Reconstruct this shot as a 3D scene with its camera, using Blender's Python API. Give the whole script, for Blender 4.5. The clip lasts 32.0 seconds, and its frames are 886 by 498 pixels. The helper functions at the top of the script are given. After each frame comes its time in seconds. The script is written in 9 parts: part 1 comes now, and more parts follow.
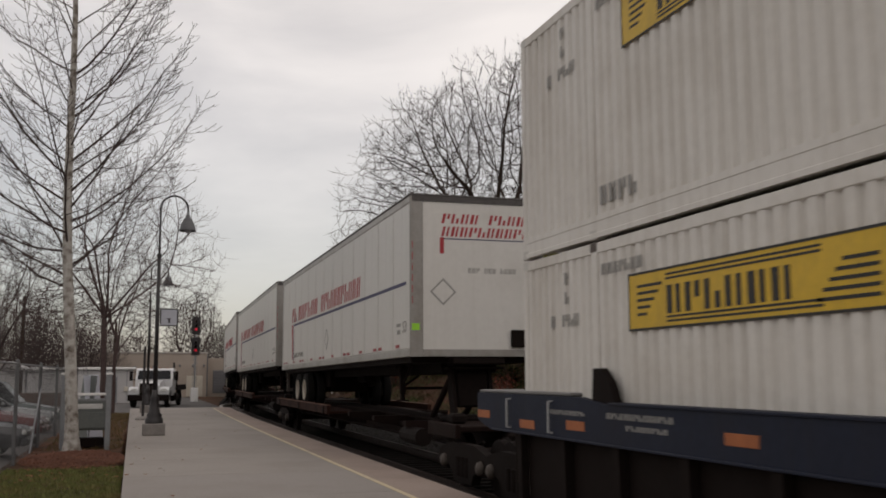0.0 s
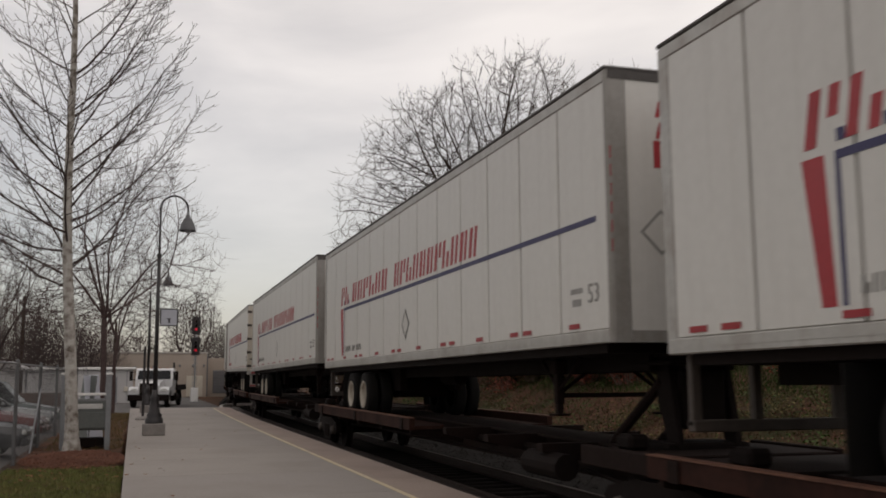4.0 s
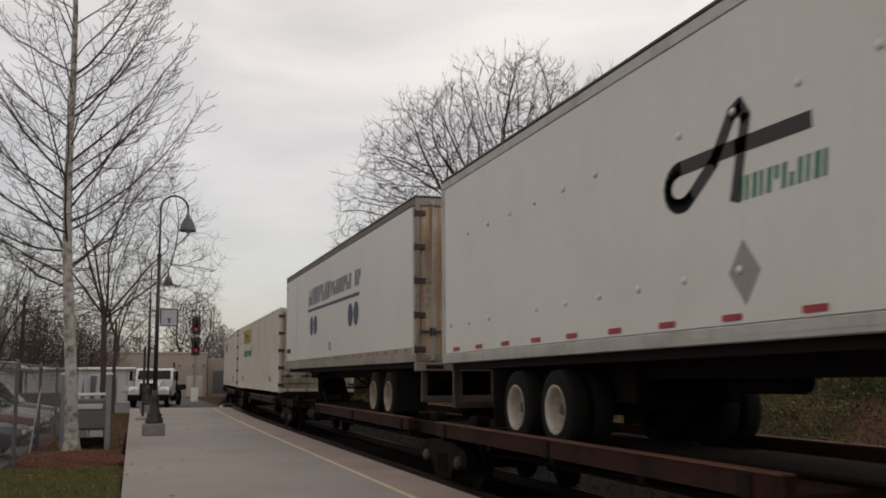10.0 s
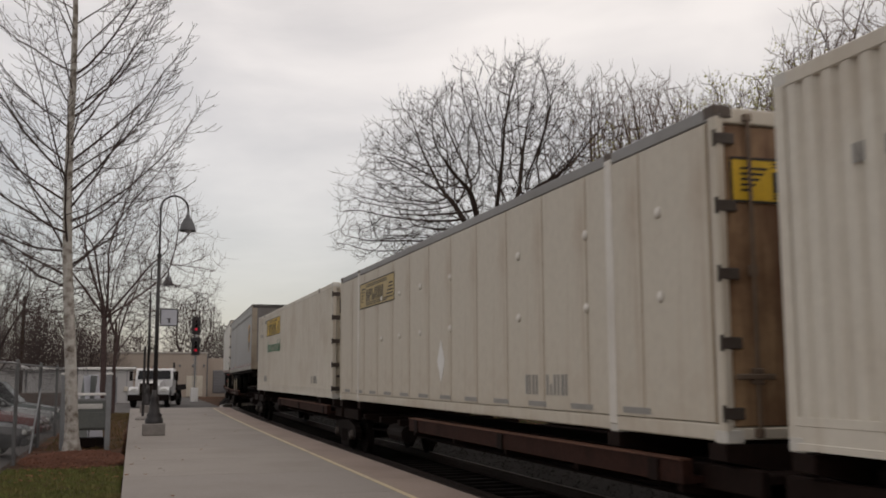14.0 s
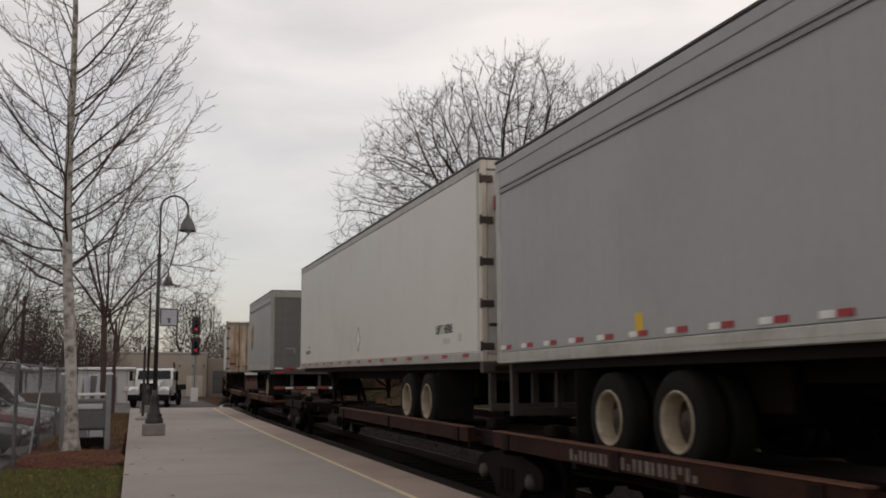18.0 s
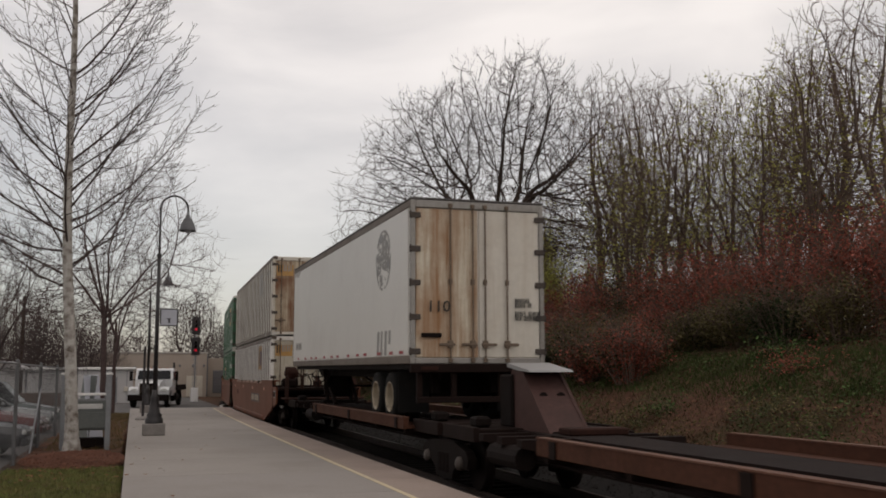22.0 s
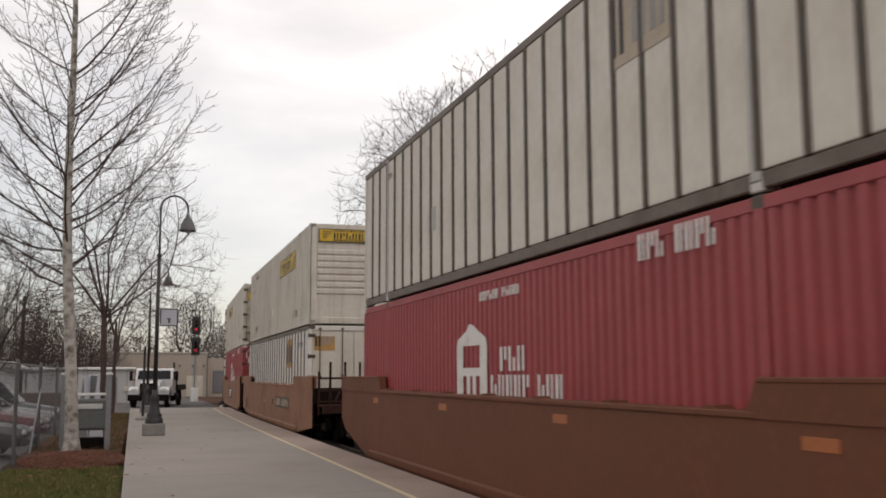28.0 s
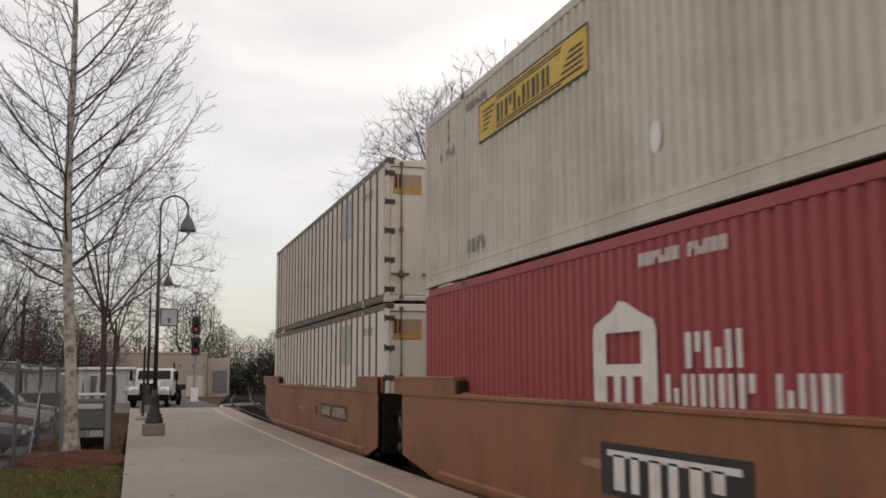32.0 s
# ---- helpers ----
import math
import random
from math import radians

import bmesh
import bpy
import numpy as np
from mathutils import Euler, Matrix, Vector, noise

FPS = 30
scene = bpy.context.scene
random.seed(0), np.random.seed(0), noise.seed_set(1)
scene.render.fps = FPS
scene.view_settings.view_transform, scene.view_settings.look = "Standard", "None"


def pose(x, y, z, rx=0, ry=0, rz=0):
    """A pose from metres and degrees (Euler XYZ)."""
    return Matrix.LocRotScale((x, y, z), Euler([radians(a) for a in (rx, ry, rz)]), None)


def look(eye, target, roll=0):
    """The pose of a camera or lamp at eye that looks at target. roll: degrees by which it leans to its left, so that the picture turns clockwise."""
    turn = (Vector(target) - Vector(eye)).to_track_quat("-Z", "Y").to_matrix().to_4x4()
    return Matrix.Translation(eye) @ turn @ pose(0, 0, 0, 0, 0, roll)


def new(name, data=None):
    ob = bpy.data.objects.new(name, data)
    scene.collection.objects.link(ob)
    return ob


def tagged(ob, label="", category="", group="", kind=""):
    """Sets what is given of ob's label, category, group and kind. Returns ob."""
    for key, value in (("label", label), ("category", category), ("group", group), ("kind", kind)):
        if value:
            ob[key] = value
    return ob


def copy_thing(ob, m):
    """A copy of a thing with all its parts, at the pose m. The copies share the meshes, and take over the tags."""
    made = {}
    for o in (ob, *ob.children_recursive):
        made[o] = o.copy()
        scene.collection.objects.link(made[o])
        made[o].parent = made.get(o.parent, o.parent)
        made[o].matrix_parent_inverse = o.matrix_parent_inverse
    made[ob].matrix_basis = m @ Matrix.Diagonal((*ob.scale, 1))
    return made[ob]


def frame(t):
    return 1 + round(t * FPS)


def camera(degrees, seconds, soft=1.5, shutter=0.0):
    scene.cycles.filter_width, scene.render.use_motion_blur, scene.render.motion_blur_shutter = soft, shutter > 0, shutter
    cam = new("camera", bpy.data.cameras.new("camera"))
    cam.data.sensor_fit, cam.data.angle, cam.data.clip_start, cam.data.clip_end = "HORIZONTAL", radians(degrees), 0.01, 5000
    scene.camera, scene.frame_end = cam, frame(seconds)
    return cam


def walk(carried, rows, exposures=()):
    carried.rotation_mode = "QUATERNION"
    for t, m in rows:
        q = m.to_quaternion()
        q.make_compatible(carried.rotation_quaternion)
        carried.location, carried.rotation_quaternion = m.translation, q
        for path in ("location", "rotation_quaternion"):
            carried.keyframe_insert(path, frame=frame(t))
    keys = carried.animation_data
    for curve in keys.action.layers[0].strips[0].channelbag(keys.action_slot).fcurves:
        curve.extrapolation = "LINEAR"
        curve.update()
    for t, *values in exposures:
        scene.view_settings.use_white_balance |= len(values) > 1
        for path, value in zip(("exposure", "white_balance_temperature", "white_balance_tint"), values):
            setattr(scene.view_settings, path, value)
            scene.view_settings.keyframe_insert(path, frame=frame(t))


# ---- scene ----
# Metres. The track runs along +y with its rail tops at z = 0; the camera stands on a low platform beside it.
cam = camera(48.31, 32.0, soft=1.8, shutter=0.18)
EYE = (-6.0, 0.0, 1.8)
YAW, PITCH = radians(17.3), radians(7.26)
AIM = (EYE[0] + math.sin(YAW) * math.cos(PITCH), EYE[1] + math.cos(YAW) * math.cos(PITCH), EYE[2] + math.sin(PITCH))
walk(cam, [(0.0, look(EYE, AIM, -0.2)), (32.0, look(EYE, AIM, -0.2))],
     exposures=[(0.0, -0.36, 6980, 12), (3.5, -0.36, 6980, 12), (20.0, -0.33, 6980, 12), (24.5, -0.27, 6980, 12), (27.5, 0.03, 6980, 12), (28.5, 0.0, 6980, 12), (30.2, -0.06, 6980, 12), (32.0, -0.08, 6980, 12)])


def travelled(t):
    """How far the train has rolled towards the camera by t seconds."""
    return 10.6713 * t + 0.0043674 * t * t + 0.00033383 * t ** 3


def bend(y):
    """How far the track has swung to the right, y metres up the line."""
    return 1e-5 * max(0.0, min(y, 80.0) - 20.0) ** 3 + max(0.0, y - 80.0) * 0.108


def on_track(s, half, z, tilt=0.0):
    """The pose of a thing centred s metres up the line, carried at half a length before and behind; tilt lifts its far end."""
    a, b = s - half, s + half
    xa, xb = bend(a), bend(b)
    turn = math.atan2(xb - xa, b - a)
    return Matrix.LocRotScale(((xa + xb) / 2, s, z), Euler((tilt, 0, -turn)), None)


# ---------------------------------------------------------------- light
world = bpy.data.worlds.new("overcast")
scene.world = world
world.use_nodes = True
wt = world.node_tree
wt.nodes.clear()


def wnode(kind, **kw):
    n = wt.nodes.new(kind)
    for k, v in kw.items():
        n.inputs[k].default_value = v
    return n


w_out = wnode("ShaderNodeOutputWorld")
w_sky = wt.nodes.new("ShaderNodeTexSky")
w_sky.sky_type = "NISHITA"
w_sky.sun_disc = False
w_sky.sun_elevation = radians(42)
w_sky.sun_rotation = radians(150)
w_skybg = wnode("ShaderNodeBackground", Strength=0.05)
wt.links.new(w_sky.outputs[0], w_skybg.inputs[0])
w_co = wt.nodes.new("ShaderNodeTexCoord")
w_sep = wt.nodes.new("ShaderNodeSeparateXYZ")
wt.links.new(w_co.outputs["Generated"], w_sep.inputs[0])
w_map = wt.nodes.new("ShaderNodeMapping")
w_map.inputs["Scale"].default_value = (1.0, 1.0, 2.6)
w_map.inputs["Rotation"].default_value = (0.0, 0.25, 0.6)
wt.links.new(w_co.outputs["Generated"], w_map.inputs[0])
w_n1 = wnode("ShaderNodeTexNoise", Scale=2.3, Detail=7.0, Roughness=0.5, Distortion=0.35)
wt.links.new(w_map.outputs[0], w_n1.inputs["Vector"])
w_r1 = wt.nodes.new("ShaderNodeValToRGB")
w_r1.color_ramp.elements[0].position, w_r1.color_ramp.elements[0].color = 0.33, (0.50, 0.475, 0.46, 1)
w_r1.color_ramp.elements[1].position, w_r1.color_ramp.elements[1].color = 0.64, (0.88, 0.835, 0.795, 1)
wt.links.new(w_n1.outputs[0], w_r1.inputs[0])
w_up = wt.nodes.new("ShaderNodeValToRGB")
w_up.color_ramp.elements[0].position, w_up.color_ramp.elements[0].color = 0.0, (0.56, 0.56, 0.575, 1)
w_up.color_ramp.elements[1].position, w_up.color_ramp.elements[1].color = 1.0, (0.98, 0.98, 0.98, 1)
for at, k in ((0.15, 0.86), (0.3, 1.22), (0.45, 1.3)):
    w_up.color_ramp.elements.new(at).color = (k, k, k, 1)
wt.links.new(w_sep.outputs[2], w_up.inputs[0])
w_mul = wt.nodes.new("ShaderNodeMix")
w_mul.data_type, w_mul.blend_type = "RGBA", "MULTIPLY"
w_mul.inputs[0].default_value = 1.0
wt.links.new(w_r1.outputs[0], w_mul.inputs[6])
wt.links.new(w_up.outputs[0], w_mul.inputs[7])
w_cloud = wnode("ShaderNodeBackground", Strength=0.95)
wt.links.new(w_mul.outputs[2], w_cloud.inputs[0])
w_add = wt.nodes.new("ShaderNodeAddShader")
wt.links.new(w_skybg.outputs[0], w_add.inputs[0])
wt.links.new(w_cloud.outputs[0], w_add.inputs[1])
wt.links.new(w_add.outputs[0], w_out.inputs[0])

sun = new("sun", bpy.data.lights.new("sun", "SUN"))
sun.data.energy, sun.data.angle, sun.data.color = 0.5, radians(50), (1.0, 0.96, 0.92)
sun.matrix_world = look((10, -10, 70), (0, 10, 0))

# ---------------------------------------------------------------- materials


def material(name, color, rough=0.6, metal=0.0, dirt=None, amount=0.4, scale=1.2, grain=18.0, streak=0.0, bump=0.15,
             spread=0.12, tint=None, seed=0.0, spec=0.5, cover=0.0, island=0.0, thin=0.0):
    """A procedural surface: base colour with fine grain, large stains of dirt, and streaks that run down it."""
    m = bpy.data.materials.new(name)
    m.use_nodes = True
    nt = m.node_tree
    bs = nt.nodes["Principled BSDF"]
    bs.inputs["Roughness"].default_value, bs.inputs["Metallic"].default_value = rough, metal
    bs.inputs["Specular IOR Level"].default_value = spec
    co = nt.nodes.new("ShaderNodeTexCoord")
    mp = nt.nodes.new("ShaderNodeMapping")
    mp.inputs["Location"].default_value = (seed, seed * 1.7, seed * 0.6)
    nt.links.new(co.outputs["Object"], mp.inputs[0])

    def noise_at(sc, detail=5.0, vec=None, rgh=0.6):
        n = nt.nodes.new("ShaderNodeTexNoise")
        n.inputs["Scale"].default_value, n.inputs["Detail"].default_value = sc, detail
        n.inputs["Roughness"].default_value = rgh
        nt.links.new(vec or mp.outputs[0], n.inputs["Vector"])
        return n.outputs[0]

    def ramp(src, a, b):
        r = nt.nodes.new("ShaderNodeMapRange")
        r.inputs["From Min"].default_value, r.inputs["From Max"].default_value = a, b
        nt.links.new(src, r.inputs[0])
        return r.outputs[0]

    def mix(fac, a, b, mode="MIX"):
        x = nt.nodes.new("ShaderNodeMix")
        x.data_type, x.blend_type = "RGBA", mode
        for sock, val in ((x.inputs[0], fac), (x.inputs[6], a), (x.inputs[7], b)):
            if isinstance(val, (int, float)):
                sock.default_value = val
            elif isinstance(val, tuple):
                sock.default_value = (*val, 1)
            else:
                nt.links.new(val, sock)
        return x.outputs[2]

    def times(a, k):
        x = nt.nodes.new("ShaderNodeMath")
        x.operation = "MULTIPLY"
        nt.links.new(a, x.inputs[0])
        x.inputs[1].default_value = k
        return x.outputs[0]

    lo = tuple(c * (1 - spread) for c in color)
    hi = tuple(min(1.0, c * (1 + spread)) for c in color)
    fine = noise_at(grain, 6.0)
    col = mix(ramp(fine, 0.3, 0.7), lo, hi)
    if tint:
        info = nt.nodes.new("ShaderNodeObjectInfo")
        col = mix(info.outputs["Random"], col, mix(1.0, col, tint, "MULTIPLY"))
    dirt = dirt or tuple(c * 0.45 for c in color)
    big = noise_at(scale, 8.0)
    col = mix(times(ramp(big, 0.48 - cover, 0.72 - cover), amount), col, dirt)
    if streak:
        sm = nt.nodes.new("ShaderNodeMapping")
        sm.inputs["Scale"].default_value = (4.0, 4.0, 0.22)
        sm.inputs["Location"].default_value = (seed * 2, seed, 0)
        nt.links.new(co.outputs["Object"], sm.inputs[0])
        st = noise_at(1.6, 6.0, sm.outputs[0], 0.65)
        col = mix(times(ramp(st, 0.5 - cover, 0.78 - cover), streak), col, dirt)
    if island:
        geo = nt.nodes.new("ShaderNodeNewGeometry")
        k = nt.nodes.new("ShaderNodeMapRange")
        k.inputs["To Min"].default_value, k.inputs["To Max"].default_value = 1 - island, 1 + island
        nt.links.new(geo.outputs["Random Per Island"], k.inputs[0])
        cx = nt.nodes.new("ShaderNodeVectorMath")
        cx.operation = "SCALE"
        nt.links.new(col, cx.inputs[0])
        nt.links.new(k.outputs[0], cx.inputs["Scale"])
        col = cx.outputs[0]
    nt.links.new(col, bs.inputs["Base Color"])
    if thin:
        tr = nt.nodes.new("ShaderNodeBsdfTranslucent")
        nt.links.new(col, tr.inputs["Color"])
        ms = nt.nodes.new("ShaderNodeMixShader")
        ms.inputs[0].default_value = thin
        nt.links.new(bs.outputs[0], ms.inputs[1])
        nt.links.new(tr.outputs[0], ms.inputs[2])
        nt.links.new(ms.outputs[0], nt.nodes["Material Output"].inputs["Surface"])
    rr = nt.nodes.new("ShaderNodeMapRange")
    rr.inputs["To Min"].default_value, rr.inputs["To Max"].default_value = max(0.05, rough - 0.12), min(1.0, rough + 0.12)
    nt.links.new(big, rr.inputs[0])
    nt.links.new(rr.outputs[0], bs.inputs["Roughness"])
    if bump:
        bp = nt.nodes.new("ShaderNodeBump")
        bp.inputs["Strength"].default_value, bp.inputs["Distance"].default_value = bump, 0.02
        nt.links.new(fine, bp.inputs["Height"])
        nt.links.new(bp.outputs[0], bs.inputs["Normal"])
    return m


def glow(name, color, strength):
    m = bpy.data.materials.new(name)
    m.use_nodes = True
    b = m.node_tree.nodes["Principled BSDF"]
    b.inputs["Base Color"].default_value = (*color, 1)
    b.inputs["Emission Color"].default_value = (*color, 1)
    b.inputs["Emission Strength"].default_value = strength
    return m


GRIME = (0.22, 0.18, 0.14)
M_WHITE = material("white_aluminium_sheet", (0.585, 0.568, 0.533), 0.42, 0.0, GRIME, 0.16, 0.7, 9, 0.1, 0.03, 0.03)
M_WHITE_CLEAN = material("clean_white_sheet", (0.605, 0.586, 0.55), 0.38, 0.0, GRIME, 0.1, 0.6, 9, 0.06, 0.02, 0.02, seed=4)
M_WHITE_OLD = material("weathered_white_sheet", (0.585, 0.545, 0.475), 0.5, 0.0, (0.30, 0.2, 0.11), 0.28, 0.9, 9, 0.28, 0.05, 0.05, seed=7)
M_RUST_DOOR = material("badly_rusted_door_sheet", (0.50, 0.43, 0.31), 0.65, 0.0, (0.15, 0.056, 0.02), 1.0, 0.75, 12, 1.0, 0.1, 0.1, seed=5, cover=0.07)
M_RUSTY_WHITE = material("rust_stained_white_sheet", (0.60, 0.55, 0.44), 0.6, 0.0, (0.25, 0.11, 0.035), 0.6, 1.0, 12, 0.95, 0.1, 0.08, seed=2, cover=0.11)
M_DOOR_GREY = material("grey_white_door", (0.52, 0.50, 0.46), 0.5, 0.0, (0.2, 0.14, 0.08), 0.45, 1.0, 9, 0.5, 0.05, 0.06, seed=3)
M_DOOR_DIRTY = material("dirty_cream_door", (0.47, 0.425, 0.34), 0.55, 0.0, (0.12, 0.085, 0.05), 0.6, 1.1, 9, 0.75, 0.05, 0.06, seed=6, cover=0.04)
M_RUST_BEIGE = material("rust_eaten_beige_door", (0.33, 0.21, 0.115), 0.7, 0.0, (0.095, 0.04, 0.018), 1.0, 1.0, 12, 0.9, 0.1, 0.12, seed=8, cover=0.1)
M_TANPOST = material("grimy_tan_post", (0.29, 0.245, 0.19), 0.55, 0.0, (0.12, 0.08, 0.05), 0.6, 1.2, 12, 0.5, 0.05, 0.1, seed=54)
M_GREY = material("grey_trailer_sheet", (0.31, 0.31, 0.312), 0.45, 0.0, (0.2, 0.18, 0.16), 0.2, 0.6, 9, 0.15, 0.03, 0.03, seed=9)
M_GREY_DARK = material("dark_grey_sheet", (0.24, 0.235, 0.23), 0.5, 0.0, (0.1, 0.09, 0.08), 0.3, 0.6, 9, 0.2, 0.03, 0.04, seed=9)
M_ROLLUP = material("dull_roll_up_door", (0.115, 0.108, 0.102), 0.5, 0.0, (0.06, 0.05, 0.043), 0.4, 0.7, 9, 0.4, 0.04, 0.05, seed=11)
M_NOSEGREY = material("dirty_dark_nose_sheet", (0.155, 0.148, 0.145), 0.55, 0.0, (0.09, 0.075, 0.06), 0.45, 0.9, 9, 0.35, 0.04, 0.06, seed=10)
M_BOXWHITE = material("white_container_paint", (0.65, 0.62, 0.575), 0.5, 0.0, (0.28, 0.22, 0.15), 0.22, 0.8, 10, 0.3, 0.04, 0.04, seed=12)
M_BOXBRIGHT = material("bright_white_box_sheet", (0.655, 0.632, 0.59), 0.5, 0.0, (0.3, 0.2, 0.12), 0.25, 0.9, 9, 0.3, 0.05, 0.04, seed=13)
M_STENCIL = material("faded_black_stencil_panel", (0.05, 0.028, 0.022), 0.6, 0.0, (0.1, 0.05, 0.03), 0.6, 2.0, 14, 0.2, 0.02, 0.12, seed=50)
M_DIMSTENCIL = material("dim_grey_stencil", (0.13, 0.105, 0.09), 0.7, 0.0, (0.03, 0.018, 0.014), 0.7, 3.0, 20, 0.0, 0.0, 0.1, seed=53)
M_BOXGREY = material("dusty_container_paint", (0.56, 0.515, 0.445), 0.55, 0.0, (0.2, 0.16, 0.12), 0.35, 0.8, 10, 0.45, 0.05, 0.06, seed=15)
M_BEIGE = material("beige_container_paint", (0.52, 0.475, 0.40), 0.55, 0.0, (0.27, 0.16, 0.08), 0.3, 0.9, 10, 0.35, 0.05, 0.05, seed=17)
M_RED = material("faded_red_paint", (0.30, 0.04, 0.045), 0.5, 0.0, (0.18, 0.03, 0.03), 0.4, 0.8, 10, 0.3, 0.05, 0.1, seed=20)
M_GREEN = material("dark_green_paint", (0.018, 0.085, 0.035), 0.45, 0.0, (0.012, 0.04, 0.02), 0.4, 0.8, 10, 0.3, 0.05, 0.12, seed=22)
M_WELL = material("brown_car_paint", (0.138, 0.05, 0.026), 0.62, 0.0, (0.11, 0.05, 0.03), 0.55, 0.7, 12, 0.5, 0.1, 0.12, seed=24, spec=0.2)
M_WELL_NEW = material("fresh_brown_car_paint", (0.235, 0.092, 0.037), 0.55, 0.0, (0.115, 0.048, 0.023), 0.75, 0.8, 12, 0.55, 0.08, 0.1, seed=27)
M_NAVY = material("navy_car_paint", (0.013, 0.0165, 0.031), 0.55, 0.0, (0.022, 0.02, 0.022), 0.5, 0.8, 12, 0.3, 0.08, 0.15, seed=28, spec=0.15)
# Rusty brown taken down towards black, with the shade beneath the loads in it.
M_SPINE = material("rusty_steel_with_shade", (0.0115, 0.0055, 0.0042), 0.8, 0.0, (0.01, 0.007, 0.006), 0.7, 1.4, 14, 0.3, 0.2, 0.25, seed=30, spec=0.12)
M_RAMP = material("mauve_brown_ramp_paint", (0.06, 0.03, 0.026), 0.7, 0.0, (0.04, 0.024, 0.02), 0.6, 2.0, 14, 0.3, 0.1, 0.15, seed=36, spec=0.2)
M_GEAR = material("rust_brown_end_gear", (0.034, 0.0135, 0.009), 0.75, 0.0, (0.03, 0.016, 0.012), 0.7, 1.6, 14, 0.3, 0.2, 0.25, seed=34, spec=0.15)
M_LIP = material("worn_orange_steel_edge", (0.12, 0.056, 0.036), 0.6, 0.1, (0.05, 0.022, 0.015), 0.8, 1.1, 14, 0.0, 0.15, 0.25, seed=38, spec=0.2)
M_TROUGH_WORN = material("bare_rust_orange_steel", (0.065, 0.026, 0.0155), 0.75, 0.0, (0.035, 0.016, 0.01), 0.8, 1.1, 14, 0.3, 0.2, 0.25, seed=39, spec=0.12)
# Rust red, likewise lowered for the shade below the trailers.
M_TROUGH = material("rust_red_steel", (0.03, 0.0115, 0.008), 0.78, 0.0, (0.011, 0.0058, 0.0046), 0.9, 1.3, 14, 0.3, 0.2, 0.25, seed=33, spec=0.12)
# Grimy black lowered further to hold the deep shade under cars and trailers.
M_BLACK = material("grimy_steel_with_shade", (0.0078, 0.0046, 0.0038), 0.8, 0.0, (0.011, 0.0068, 0.0055), 0.5, 2.0, 14, 0.0, 0.15, 0.25, seed=35, spec=0.12)
M_BRIGHT = material("worn_bright_steel", (0.30, 0.29, 0.28), 0.42, 0.9, (0.12, 0.09, 0.07), 0.5, 2.0, 20, 0.0, 0.05, 0.1)
M_ALU = material("dull_aluminium_rail", (0.40, 0.385, 0.36), 0.45, 0.35, (0.16, 0.11, 0.07), 0.4, 1.5, 14, 0.3, 0.05, 0.1, seed=40)
M_GRIMERAIL = material("grimy_lower_rail", (0.27, 0.24, 0.205), 0.6, 0.05, (0.1, 0.078, 0.06), 0.8, 1.4, 14, 0.4, 0.06, 0.15, seed=51)
M_CORNER = material("grey_corner_post", (0.27, 0.255, 0.235), 0.5, 0.1, (0.14, 0.11, 0.09), 0.4, 1.2, 14, 0.3, 0.04, 0.1, seed=46)
M_LIME = material("lime_sticker", (0.28, 0.62, 0.04), 0.5, 0.0, None, 0.2, 3, 20, 0.0, 0.0, 0.05)
M_FADEDYELLOW = material("faded_yellow_panel", (0.46, 0.35, 0.16), 0.6, 0.0, (0.4, 0.34, 0.25), 0.6, 1.4, 12, 0.3, 0.02, 0.08)
M_CAPDARK = material("dark_roof_rail", (0.09, 0.083, 0.08), 0.55, 0.2, None, 0.4, 1.5, 14, 0.0, 0.05, 0.15, seed=41, spec=0.12)
M_SEAM = material("seam_shadow_grey", (0.40, 0.385, 0.36), 0.6, 0.0, GRIME, 0.4, 2.0, 14, 0.3, 0.03, 0.1, seed=42)
M_POST = material("dark_rib_brown", (0.07, 0.05, 0.038), 0.6, 0.0, (0.1, 0.06, 0.03), 0.5, 2.0, 14, 0.2, 0.05, 0.15, seed=43)
M_RUBBER = material("tyre_rubber", (0.009, 0.0084, 0.008), 0.85, 0.0, (0.018, 0.015, 0.012), 0.5, 3.0, 40, 0.0, 0.25, 0.2, seed=44, spec=0.12)
M_RIM = material("white_steel_wheel", (0.38, 0.34, 0.28), 0.6, 0.0, (0.13, 0.085, 0.05), 0.9, 4.0, 20, 0.0, 0.05, 0.1, seed=45)
M_RIMDULL = material("dull_rim_ring", (0.3, 0.25, 0.18), 0.6, 0.0, (0.1, 0.055, 0.03), 0.8, 4.0, 20, 0.0, 0.05, 0.12, seed=52)
M_RIMRUST = material("rusty_wheel_hub", (0.042, 0.027, 0.02), 0.75, 0.0, (0.04, 0.02, 0.011), 0.6, 5.0, 20, 0.0, 0.1, 0.2, seed=47)
M_RAILBROWN = material("grimy_brown_side_rail", (0.135, 0.107, 0.085), 0.6, 0.0, (0.07, 0.045, 0.03), 0.7, 1.3, 14, 0.2, 0.06, 0.15, seed=55)
M_RUSTROD = material("brown_lock_rod", (0.14, 0.10, 0.07), 0.6, 0.2, (0.07, 0.045, 0.03), 0.5, 2.0, 14, 0.2, 0.05, 0.12, seed=48)
M_HINGE = material("grimy_hinge_steel", (0.055, 0.042, 0.034), 0.65, 0.1, (0.03, 0.02, 0.015), 0.5, 3.0, 14, 0.0, 0.05, 0.15, seed=49)
M_TRED = material("red_lettering", (0.34, 0.02, 0.028), 0.5, 0.0, None, 0.25, 3, 20, 0.1, 0.0, 0.08)
